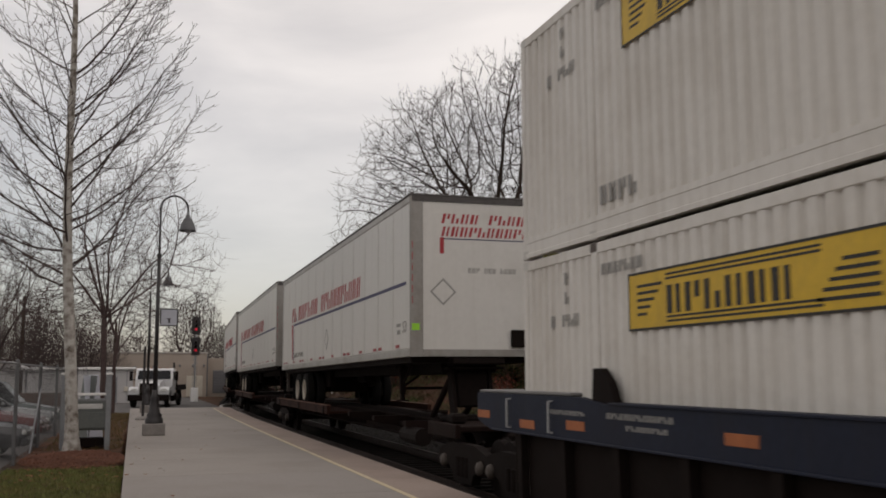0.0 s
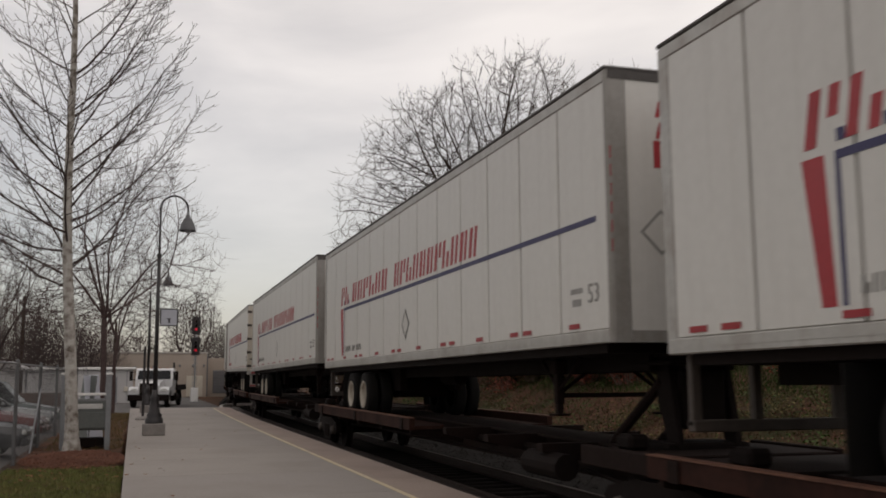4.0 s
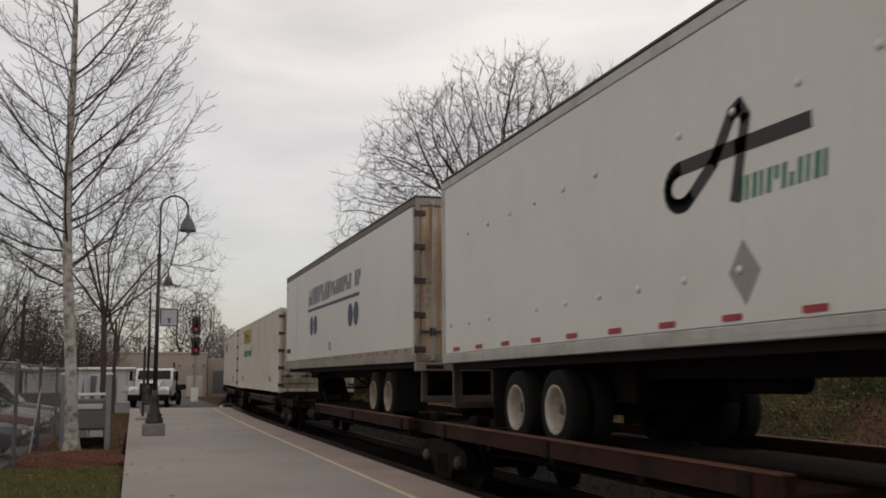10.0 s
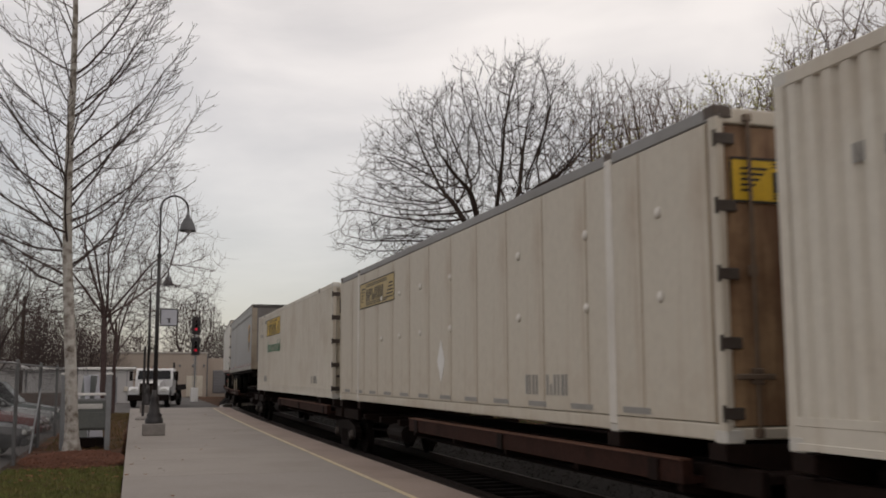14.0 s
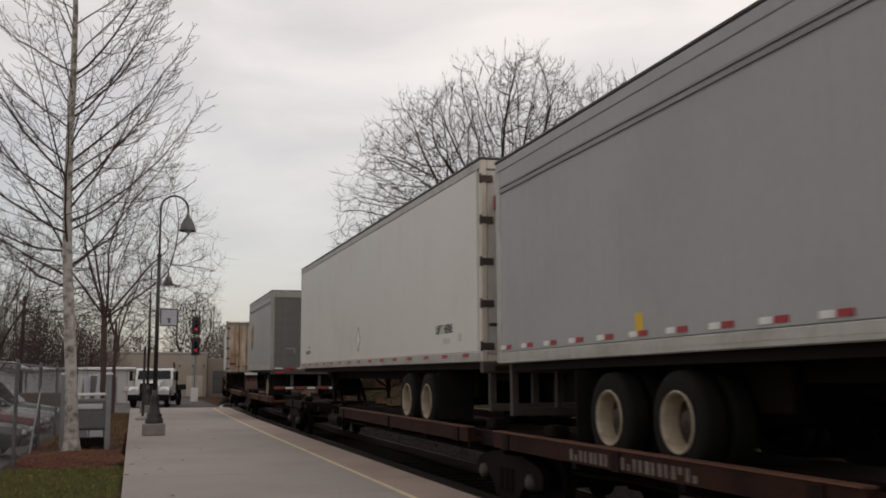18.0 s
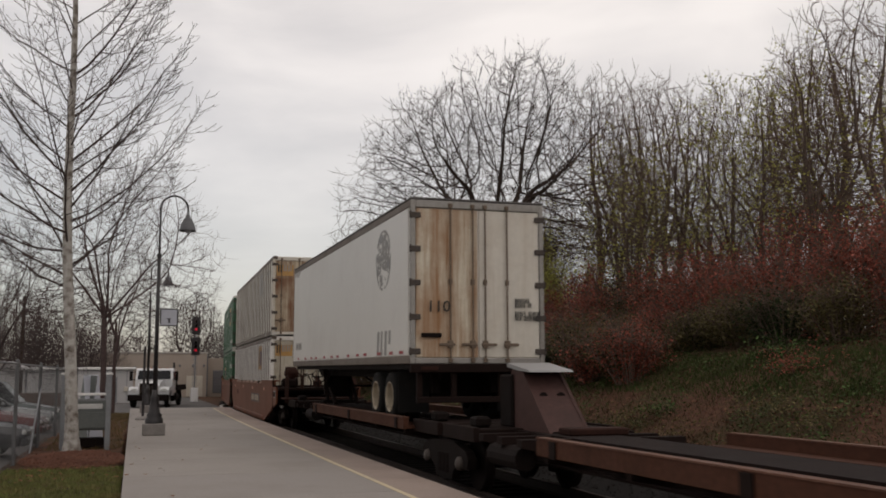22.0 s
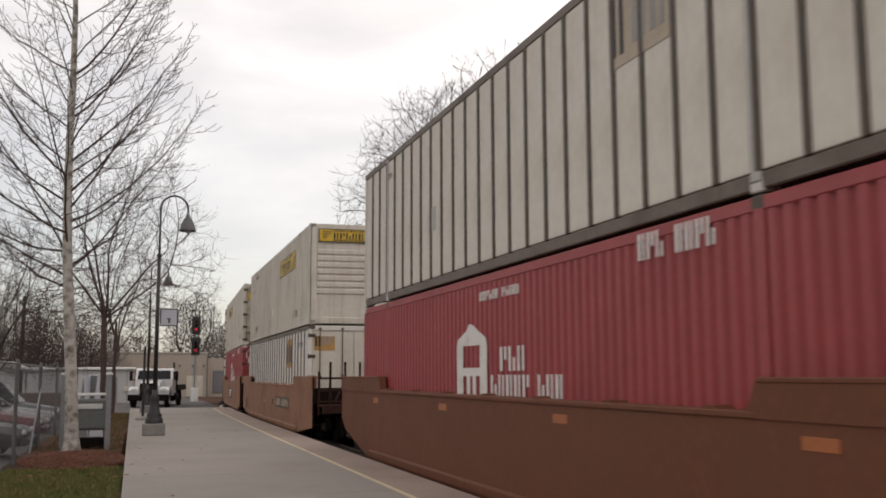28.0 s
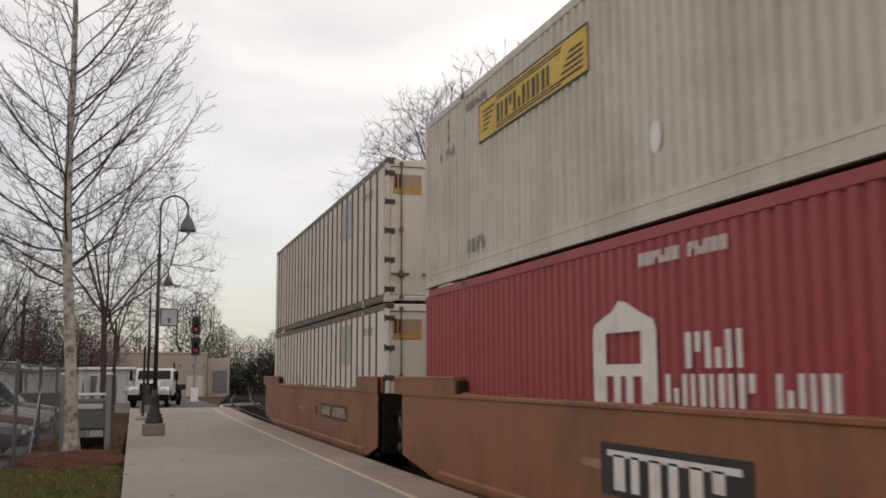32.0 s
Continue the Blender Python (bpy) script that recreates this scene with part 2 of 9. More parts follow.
M_TBLUE = material("blue_lettering", (0.026, 0.022, 0.085), 0.5, 0.0, None, 0.2, 3, 20, 0.1, 0.0, 0.08)
M_TNAVY = material("navy_lettering", (0.018, 0.02, 0.06), 0.5, 0.0, None, 0.2, 3, 20, 0.1, 0.0, 0.08)
M_TBLACK = material("black_lettering", (0.012, 0.011, 0.01), 0.6, 0.0, (0.12, 0.1, 0.085), 0.15, 3, 20, 0.1, 0.0, 0.1)
M_TGREY = material("faded_grey_lettering", (0.26, 0.25, 0.235), 0.6, 0.0, None, 0.2, 3, 20, 0.1, 0.0, 0.1)
M_TGREEN = material("green_lettering", (0.012, 0.16, 0.075), 0.5, 0.0, None, 0.2, 3, 20, 0.1, 0.0, 0.08)
M_TWHITE = material("white_lettering", (0.66, 0.64, 0.61), 0.55, 0.0, (0.3, 0.1, 0.09), 0.25, 3, 20, 0.1, 0.0, 0.06)
M_YELLOW = material("yellow_panel_paint", (0.60, 0.38, 0.02), 0.5, 0.0, (0.3, 0.2, 0.05), 0.3, 1.6, 12, 0.2, 0.02, 0.08)
M_ORANGE = material("faded_orange_panel", (0.42, 0.23, 0.07), 0.55, 0.0, (0.2, 0.12, 0.06), 0.4, 1.6, 12, 0.2, 0.02, 0.1)
M_TAN = material("tan_faded_panel", (0.40, 0.33, 0.25), 0.6, 0.0, None, 0.3, 1.6, 12, 0.2, 0.02, 0.08)
M_SHIELD = material("brown_shield_paint", (0.055, 0.026, 0.014), 0.45, 0.0, None, 0.2, 2, 12, 0.0, 0.0, 0.08)
M_GOLD = material("gold_shield_paint", (0.50, 0.27, 0.06), 0.45, 0.0, None, 0.2, 2, 12, 0.0, 0.0, 0.08)
M_REFLECT = material("red_reflector", (0.30, 0.007, 0.014), 0.4, 0.0, None, 0.3, 3, 20, 0.0, 0.0, 0.1)
M_REFWHITE = material("white_reflector", (0.68, 0.66, 0.63), 0.3, 0.0, None, 0.3, 3, 20, 0.0, 0.0, 0.1)
M_AMBER = material("amber_reflector", (0.34, 0.1, 0.028), 0.4, 0.0, None, 0.3, 3, 20, 0.0, 0.0, 0.1)
M_LINER = material("pale_brown_edge_liner", (0.30, 0.185, 0.125), 0.65, 0.0, (0.16, 0.09, 0.06), 0.5, 1.5, 14, 0.2, 0.1, 0.12, seed=29)
M_PATCH = material("pale_scuffed_paint", (0.72, 0.71, 0.69), 0.5, 0.0, None, 0.3, 2, 12, 0.0, 0.0, 0.05)

# ---------------------------------------------------------------- mesh code


class G:
    """A growing mesh: vertices and faces of simple solids, joined into one part."""

    def __init__(self):
        self.v, self.f, self.many = [], [], False

    def add(self, verts, faces):
        n = len(self.v)
        self.v.extend(verts)
        self.f.extend([tuple(i + n for i in f) for f in faces])
        return self

    def box(self, x0, x1, y0, y1, z0, z1, b=0.0):
        """A box; b chamfers its twelve edges."""
        if b <= 0:
            vs = [(x, y, z) for x in (x0, x1) for y in (y0, y1) for z in (z0, z1)]
            return self.add(vs, [(0, 1, 3, 2), (4, 6, 7, 5), (0, 4, 5, 1), (2, 3, 7, 6), (0, 2, 6, 4), (1, 5, 7, 3)])
        b = min(b, (x1 - x0) / 2.2, (y1 - y0) / 2.2, (z1 - z0) / 2.2)
        vs, idx = [], {}
        for i, (x, sx) in enumerate(((x0, 1), (x1, -1))):
            for j, (y, sy) in enumerate(((y0, 1), (y1, -1))):
                for k, (z, sz) in enumerate(((z0, 1), (z1, -1))):
                    for a, p in enumerate(((x, y + sy * b, z + sz * b), (x + sx * b, y, z + sz * b), (x + sx * b, y + sy * b, z))):
                        idx[i, j, k, a] = len(vs)
                        vs.append(p)
        fs = []
        for i in (0, 1):
            q = [idx[i, 0, 0, 0], idx[i, 0, 1, 0], idx[i, 1, 1, 0], idx[i, 1, 0, 0]]
            fs.append(tuple(q if i == 0 else q[::-1]))
            q = [idx[0, i, 0, 1], idx[1, i, 0, 1], idx[1, i, 1, 1], idx[0, i, 1, 1]]
            fs.append(tuple(q if i == 0 else q[::-1]))
            q = [idx[0, 0, i, 2], idx[0, 1, i, 2], idx[1, 1, i, 2], idx[1, 0, i, 2]]
            fs.append(tuple(q if i == 0 else q[::-1]))
        for i in (0, 1):
            for j in (0, 1):
                fs.append((idx[i, j, 0, 0], idx[i, j, 1, 0], idx[i, j, 1, 1], idx[i, j, 0, 1]))
                fs.append((idx[i, 0, j, 0], idx[i, 1, j, 0], idx[i, 1, j, 2], idx[i, 0, j, 2]))
                fs.append((idx[0, i, j, 1], idx[1, i, j, 1], idx[1, i, j, 2], idx[0, i, j, 2]))
                for k in (0, 1):
                    fs.append((idx[i, j, k, 0], idx[i, j, k, 1], idx[i, j, k, 2]))
        return self.add(vs, fs)

    def prism(self, poly, axis, a, b):
        """A flat outline drawn out along an axis from a to b. The outline's pair are the other two axes, in order."""
        def at(p, q, d):
            return {"x": (d, p, q), "y": (p, d, q), "z": (p, q, d)}[axis]
        n = len(poly)
        vs = [at(p, q, a) for p, q in poly] + [at(p, q, b) for p, q in poly]
        fs = [tuple(range(n)), tuple(range(2 * n - 1, n - 1, -1))]
        fs += [(i, i + n, (i + 1) % n + n, (i + 1) % n) for i in range(n)]
        return self.add(vs, fs)

    def tube(self, pts, radii, n=6, caps=True):
        """A round tube through points, with a radius at each."""
        pts = [Vector(p) for p in pts]
        if isinstance(radii, (int, float)):
            radii = [radii] * len(pts)
        vs, fs = [], []
        up = None
        for i, p in enumerate(pts):
            d = pts[min(i + 1, len(pts) - 1)] - pts[max(i - 1, 0)]
            d = d.normalized() if d.length > 1e-9 else Vector((0, 0, 1))
            if up is None:
                up = d.orthogonal().normalized()
            up = (up - d * up.dot(d))
            up = up.normalized() if up.length > 1e-6 else d.orthogonal().normalized()
            side = d.cross(up)
            for k in range(n):
                a = 2 * math.pi * k / n
                vs.append(tuple(p + (up * math.cos(a) + side * math.sin(a)) * radii[i]))
        for i in range(len(pts) - 1):
            for k in range(n):
                fs.append((i * n + k, i * n + (k + 1) % n, (i + 1) * n + (k + 1) % n, (i + 1) * n + k))
        if caps:
            fs.append(tuple(range(n - 1, -1, -1)))
            fs.append(tuple(range((len(pts) - 1) * n, len(pts) * n)))
        return self.add(vs, fs)

    def lathe(self, prof, c, axis="x", n=24):
        """A profile of (along, radius) turned about an axis through c."""
        vs, fs = [], []
        for d, r in prof:
            for k in range(n):
                a = 2 * math.pi * k / n
                p, q = r * math.cos(a), r * math.sin(a)
                vs.append({"x": (c[0] + d, c[1] + p, c[2] + q), "y": (c[0] + p, c[1] + d, c[2] + q), "z": (c[0] + p, c[1] + q, c[2] + d)}[axis])
        for i in range(len(prof) - 1):
            for k in range(n):
                fs.append((i * n + k, i * n + (k + 1) % n, (i + 1) * n + (k + 1) % n, (i + 1) * n + k))
        if prof[0][1] <= 0.121:
            fs.append(tuple(range(n)))
        if prof[-1][1] <= 0.121:
            fs.append(tuple(range((len(prof) - 1) * n, len(prof) * n)))
        return self.add(vs, fs)

    def mesh(self, name, mat, smooth=False):
        me = bpy.data.meshes.new(name)
        me.from_pydata(self.v, [], self.f)
        bm = bmesh.new()
        bm.from_mesh(me)
        bmesh.ops.recalc_face_normals(bm, faces=bm.faces)
        bm.to_mesh(me)
        bm.free()
        if smooth:
            me.polygons.foreach_set("use_smooth", [True] * len(me.polygons))
            me.update()
        me.materials.append(mat)
        return me


def part(name, g, mat, parent=None, label="", smooth=False, kind=""):
    """Links g (a G, or a mesh that is shared) as one mesh object under parent."""
    me = g.mesh(name, mat, smooth) if isinstance(g, G) else g
    ob = new(name, me)
    ob.parent = parent
    return tagged(ob, label, kind=kind or ("stuff" if isinstance(g, G) and g.many else ""))


def thing(name, label, category, group="", m=None):
    ob = new(name)
    ob.empty_display_size = 0.2
    if m is not None:
        ob.matrix_basis = m
    return tagged(ob, label, category, group)


def structure(name, g, mat, label, smooth=False, category=""):
    return tagged(part(name, g, mat, None, label, smooth), category=category or name.split("_")[0], kind="structure")


def lettering(name, text, size, mat, parent, m, label=""):
    """Raised letters of the built-in font as a thin mesh; x runs along the line, y up."""
    cu = bpy.data.curves.new(name, "FONT")
    cu.body, cu.size, cu.extrude, cu.resolution_u = text, size, 0.003, 2
    tmp = bpy.data.objects.new(name, cu)
    scene.collection.objects.link(tmp)
    me = bpy.data.meshes.new_from_object(tmp.evaluated_get(bpy.context.evaluated_depsgraph_get()))
    bpy.data.objects.remove(tmp)
    bpy.data.curves.remove(cu)
    me.materials.clear()
    me.materials.append(mat)
    ob = new(name, me)
    ob.parent = parent
    ob.matrix_local = m
    return tagged(ob, label)
# ---------------------------------------------------------------- the train
MOVING = []  # (thing, metres up the line at the start, half its carrying length, height of its base)
ROLLING = []  # (wheelset, place in its car, metres up the line at the start)


def side_turn(x, y, z):
    """Lettering on the side that faces the platform."""
    return Matrix(((0, 0, -1, x), (-1, 0, 0, y), (0, 1, 0, z), (0, 0, 0, 1)))


def end_turn(x, y, z):
    """Lettering on the end that faces down the line."""
    return Matrix(((1, 0, 0, x), (0, 0, -1, y), (0, 1, 0, z), (0, 0, 0, 1)))


def marks(g, put, u0, v0, width, height, count, slant=0.0, bar=0.2, first=0, blank=()):
    """A row of plain upright bars standing for a painted name: count pairs in a width, through put(u, v)."""
    w = width / count
    for i in range(count):
        if i in blank:
            continue
        a = u0 + i * w + 0.05 * w
        k = (i * 7 + first) % 5
        rects = [(a, a + w * (0.26 + 0.03 * (k % 3)), 0.0, height)]
        rects.append((a + w * 0.5, a + w * (0.72 + 0.03 * (k % 2)), 0.0 if k != 1 else height * 0.45, height if k != 3 else height * 0.55))
        for p, q, r, s in rects:
            corner = [(p + slant * r, r), (q + slant * r, r), (q + slant * s, s), (p + slant * s, s)]
            n = len(g.v)
            g.v.extend([put(x, v0 + y, 0.0) for x, y in corner] + [put(x, v0 + y, 0.004) for x, y in corner])
            g.f.extend([(n + 4, n + 5, n + 6, n + 7), (n, n + 1, n + 5, n + 4), (n + 1, n + 2, n + 6, n + 5),
                        (n + 2, n + 3, n + 7, n + 6), (n + 3, n, n + 4, n + 7)])
    g.many = True
    return g


def on_side(x, L):
    """Reading runs from the rear (large d) forwards; u is measured back from d = L."""
    return lambda u, v, out: (x - out, L / 2 - u, v)


def on_end(y):
    return lambda u, v, out: (u, y - out, v)


def plate(g, put, u0, u1, v0, v1, out=0.004):
    c = [(u0, v0), (u1, v0), (u1, v1), (u0, v1)]
    n = len(g.v)
    g.v.extend([put(u, v, 0.0) for u, v in c] + [put(u, v, out) for u, v in c])
    g.f.extend([(n + 4, n + 5, n + 6, n + 7), (n, n + 1, n + 5, n + 4), (n + 1, n + 2, n + 6, n + 5), (n + 2, n + 3, n + 7, n + 6), (n + 3, n, n + 4, n + 7)])
    return g


def outline(g, put, pts, out=0.004):
    """A thin flat shape from an outline in (u, v)."""
    n, k = len(g.v), len(pts)
    g.v.extend([put(u, v, 0.0) for u, v in pts] + [put(u, v, out) for u, v in pts])
    g.f.append(tuple(range(n + k, n + 2 * k)))
    g.f.extend([(n + i, n + (i + 1) % k, n + k + (i + 1) % k, n + k + i) for i in range(k)])
    return g


def disc(cu, cv, ru, rv, n=28):
    return [(cu + ru * math.cos(2 * math.pi * i / n), cv + rv * math.sin(2 * math.pi * i / n)) for i in range(n)]


SHARED = {}


def shared(key, make, mat, smooth=False):
    if key not in SHARED:
        SHARED[key] = make().mesh(key, mat, smooth)
    return SHARED[key]


def tyre_profile():
    return G().lathe([(-0.12, 0.29), (-0.13, 0.40), (-0.105, 0.465), (-0.06, 0.475), (0.06, 0.475), (0.105, 0.465), (0.13, 0.40), (0.12, 0.29)], (0, 0, 0), "x", 32)


def rim_profile():
    return G().lathe([(-0.132, 0.292), (-0.136, 0.28), (-0.126, 0.262), (-0.06, 0.246), (0.085, 0.234), (0.1, 0.215), (0.105, 0.14)], (0, 0, 0), "x", 28)


def hub_cap():
    return G().lathe([(0.105, 0.115), (0.06, 0.092), (0.0, 0.086), (-0.01, 0.072), (-0.04, 0.066), (-0.046, 0.0)], (0, 0, 0), "x", 20)


def nut_ring():
    g = G()
    for i in range(8):
        a = i * math.pi / 4
        g.tube([(0.104, 0.12 * math.cos(a), 0.12 * math.sin(a)), (0.07, 0.12 * math.cos(a), 0.12 * math.sin(a))], 0.016, 6)
    return g


# Black discs on the rim stand for the shade inside its hand holes.
def hand_holes():
    g = G()
    for i in range(5):
        a = math.tau * (i + 0.5) / 5
        g.lathe([(0.082, 0.0), (0.082, 0.042), (0.098, 0.048)], (0, 0.176 * math.cos(a), 0.176 * math.sin(a)), "x", 10)
    g.many = True
    return g


def rim_ring():
    return G().lathe([(-0.128, 0.292), (-0.138, 0.285), (-0.134, 0.268), (-0.1, 0.258), (0.04, 0.243)], (0, 0, 0), "x", 28)


def hub_dish():
    return G().lathe([(0.035, 0.244), (0.1, 0.236), (0.108, 0.15), (0.05, 0.12), (-0.03, 0.1), (-0.045, 0.0)], (0, 0, 0), "x", 24)


def road_wheel(parent, x, y, z, side, inner=False, open_hub=False):
    w = part("wheel", shared("tyre", tyre_profile, M_RUBBER, True), None, parent)
    w.matrix_local = Matrix.Translation((x, y, z)) @ Matrix.Rotation(0 if side < 0 else math.pi, 4, "Z")
    if open_hub and not inner:
        part("rim", shared("rim_ring", rim_ring, M_RIMDULL, True), None, w, "thin dull rim ring")
        part("hub", shared("hub_dish", hub_dish, M_RIMRUST, True), None, w, "dark rusty wheel hub")
    elif not inner:
        part("rim", shared("rim", rim_profile, M_RIM, True), None, w, "white painted steel rim")
        part("hub", shared("hub_cap", hub_cap, M_RIMRUST, True), None, w, "dark greasy wheel hub")
        part("hand_holes", shared("hand_holes", hand_holes, M_BLACK), None, w, "dark discs in place of the shaded rim openings", kind="stuff")
        part("nut_ring", shared("nuts", nut_ring, M_BLACK), None, w, kind="stuff")
    return w


def reflector_mesh(red):
    return shared("reflector_red" if red else "reflector_white", lambda: G().box(-0.004, 0.0, -0.14, 0.14, -0.028, 0.028), M_REFLECT if red else M_REFWHITE)


def hinge_mesh():
    return shared("hinge", lambda: G().box(-0.022, 0.18, -0.03, 0.0, -0.05, 0.05, 0.008).tube([(-0.015, -0.02, -0.07), (-0.015, -0.02, 0.07)], 0.018, 6), M_HINGE)


def doors(parent, y, half, z0, z1, mat, ribs=0, frame=None, hinges=5, gap_label="", rods=M_ALU, offs=(0.28, 0.82), grip=0.5):
    """Two swing doors in a frame on the end that faces down the line, with lock rods, hinges and handles."""
    frame = frame or (mat[0] if isinstance(mat, tuple) else mat)
    g = G().box(-half, -half + 0.09, y - 0.02, y + 0.06, z0, z1, 0.012).box(half - 0.09, half, y - 0.02, y + 0.06, z0, z1, 0.012)
    g.box(-half + 0.09, half - 0.09, y - 0.02, y + 0.06, z1 - 0.14, z1, 0.012).box(-half + 0.09, half - 0.09, y - 0.02, y + 0.06, z0, z0 + 0.1, 0.012)
    part("door_frame", g, frame, parent)
    for sgn in (-1, 1):
        a, b = sorted((sgn * 0.012, sgn * (half - 0.1)))
        skin = mat if not isinstance(mat, tuple) else mat[sgn > 0]
        d = part("door", G().box(a, b, y, y + 0.045, z0 + 0.11, z1 - 0.15, 0.01), skin, parent)
        h = (z1 - z0 - 0.5) / max(1, ribs)
        for i in range(ribs):
            zz = z0 + 0.25 + h * i
            part("door_rib", G().prism([(y, zz), (y - 0.035, zz + 0.05), (y - 0.035, zz + h * 0.45), (y, zz + h * 0.45 + 0.05)], "x", a + 0.08, b - 0.08), skin, d)
        for k, off in enumerate(offs):
            x = sgn * off * (half - 0.1)
            part("lock_rod", G().tube([(x, y - 0.045, z0 + 0.04), (x, y - 0.045, z1 - 0.06)], 0.017, 8).box(x - 0.04, x + 0.04, y - 0.06, y, z0 + 0.02, z0 + 0.1, 0.01).box(x - 0.04, x + 0.04, y - 0.06, y, z1 - 0.12, z1 - 0.05, 0.01)
                 .box(x - 0.035, x + 0.035, y - 0.055, y, (z0 + z1) / 2 - 0.05, (z0 + z1) / 2 + 0.05, 0.01), rods, d)
            part("door_handle", G().box(x - (0.22 if grip > 0.4 or sgn < 0 else 0.08), x + (0.16 if grip > 0.4 else 0.22 if sgn > 0 else 0.08), y - 0.065, y - 0.04, z0 + grip, z0 + grip + 0.05, 0.008).box(x - 0.05, x + 0.05, y - 0.06, y, z0 + grip - 0.04, z0 + grip + 0.1, 0.01), M_HINGE if rods is not M_RUSTROD else rods, d)
        for i in range(hinges):
            hz = z0 + 0.22 + i * (z1 - z0 - 0.5) / (hinges - 1)
            h = part("hinge", hinge_mesh(), None, d)
            h.matrix_local = Matrix.Translation((sgn * (half - 0.005), y - 0.005, hz)) @ Matrix.Diagonal((-sgn, 1, 1, 1))


def trailer(label, L, doors_first, look_, sheet, top=4.05, panels=13, seams=True, group="trailers on the train"):
    """A road trailer whose tyres rest at z = 0 of its own space; d = 0 is its leading end."""
    t = thing("semi_trailer", label, "trailer", group)
    hw, lo = 1.295, 1.10
    top -= 0.03
    y0, y1 = -L / 2, L / 2
    nose = y1 if doors_first else y0
    into = -1 if doors_first else 1
    part("core", G().box(-hw + 0.03, hw - 0.03, y0 + 0.05, y1 - 0.05, lo + 0.02, top - 0.03), M_SEAM if seams else sheet, t)
    n = panels if seams else 1
    ya, yb = (y0 + 0.18, y1 - 0.045) if doors_first else (y0 + 0.045, y1 - 0.18)
    pw = (yb - ya) / n
    me = G().box(-0.017, 0.017, 0.021, pw - 0.021, lo + 0.15, top - 0.13, 0.006).mesh("side_panel", sheet)
    for i in range(n):
        p = part("side_panel", me, None, t)
        p.location = (-hw + 0.017, ya + pw * i, 0)
    part("far_side", G().box(hw - 0.034, hw, ya, yb, lo + 0.15, top - 0.13, 0.006), sheet, t)
    for s in (-1, 1):
        a, b = sorted((s * (hw - 0.05), s * (hw + 0.008)))
        part("top_rail", G().box(a, b, y0 + 0.05, y1 - 0.05, top - 0.13, top, 0.012), look_.get("rail", M_ALU), t)
        part("bottom_rail", G().box(a, b, y0 + 0.05, y1 - 0.05, lo, lo + 0.145, 0.012).box(min(a, b) - 0.004 * (s < 0), max(a, b) + 0.004 * (s > 0), y0 + 0.06, y1 - 0.06, lo + 0.055, lo + 0.075), look_.get("low", M_ALU), t)
    part("roof", G().box(-hw - 0.012, hw + 0.012, y0, y1, top + 0.002, top + 0.048, 0.014), look_.get("cap", M_CAPDARK), t)
    # the blunt nose with its rounded corner posts
    g = G().box(-hw + 0.23, hw - 0.23, min(nose, nose + into * 0.05), max(nose, nose + into * 0.05), lo + 0.02, top - 0.02, 0.01)
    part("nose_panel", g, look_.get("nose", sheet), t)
    for s in (-1, 1):
        pts = [(s * (hw + 0.004), nose + into * 0.044), (s * (hw + 0.004), nose + into * 0.03), (s * (hw - 0.012), nose + into * 0.006), (s * (hw - 0.05), nose - into * 0.006), (s * (hw - 0.228), nose - into * 0.006), (s * (hw - 0.228), nose + into * 0.1), (s * (hw - 0.04), nose + into * 0.1)]
        part("corner_post", G().prism(pts, "z", lo, top), look_.get("post", M_CORNER), t)
    part("nose_rail", G().box(-hw + 0.23, hw - 0.23, min(nose - into * 0.012, nose), max(nose - into * 0.012, nose), lo, lo + 0.13, 0.004), look_.get("nose_rail", M_CORNER), t)
    part("nose_cap", G().box(-hw + 0.03, hw - 0.03, min(nose - into * 0.014, nose), max(nose - into * 0.014, nose), top - 0.1, top, 0.004), look_.get("cap", M_CAPDARK), t)
    tail = y0 if doors_first else y1
    if doors_first:
        if look_.get("rollup"):
            part("door_frame", G().box(-hw, -hw + 0.12, tail - 0.02, tail + 0.18, lo, top, 0.015).box(hw - 0.12, hw, tail - 0.02, tail + 0.18, lo, top, 0.015)
                 .box(-hw + 0.12, hw - 0.12, tail - 0.02, tail + 0.18, top - 0.24, top, 0.015), M_CORNER, t)
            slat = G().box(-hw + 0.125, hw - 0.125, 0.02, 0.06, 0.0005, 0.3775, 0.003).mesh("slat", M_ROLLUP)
            for i in range(7):
                s_ = part("slat", slat, None, t)
                s_.location = (0, tail - 0.012, lo + 0.05 + i * 0.378)
            part("door_latch", G().box(-0.12, 0.28, tail - 0.03, tail + 0.04, lo + 0.12, lo + 0.2, 0.01).box(-0.02, 0.1, tail - 0.05, tail, lo + 0.16, lo + 0.24, 0.02), M_BRIGHT, t)
            part("pull_strap_handle", G().box(-0.75, -0.42, tail - 0.01, tail + 0.03, lo + 0.75, lo + 0.79, 0.01).box(-0.46, -0.42, tail - 0.01, tail + 0.03, lo + 0.6, lo + 0.75, 0.01), M_GREY_DARK, t)
        else:
            doors(t, tail + 0.02, hw, lo, top, look_.get("door", sheet), 0, look_.get("doorframe", M_ALU), 5, rods=look_.get("rods", M_ALU), offs=look_.get("offs", (0.28, 0.82)), grip=look_.get("grip", 0.5))
    else:
        part("rear_frame", G().box(-hw, hw, y1 - 0.18, y1 - 0.002, lo, top - 0.004, 0.015), M_ALU, t)
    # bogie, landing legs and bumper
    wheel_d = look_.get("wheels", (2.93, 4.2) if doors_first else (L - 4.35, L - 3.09))
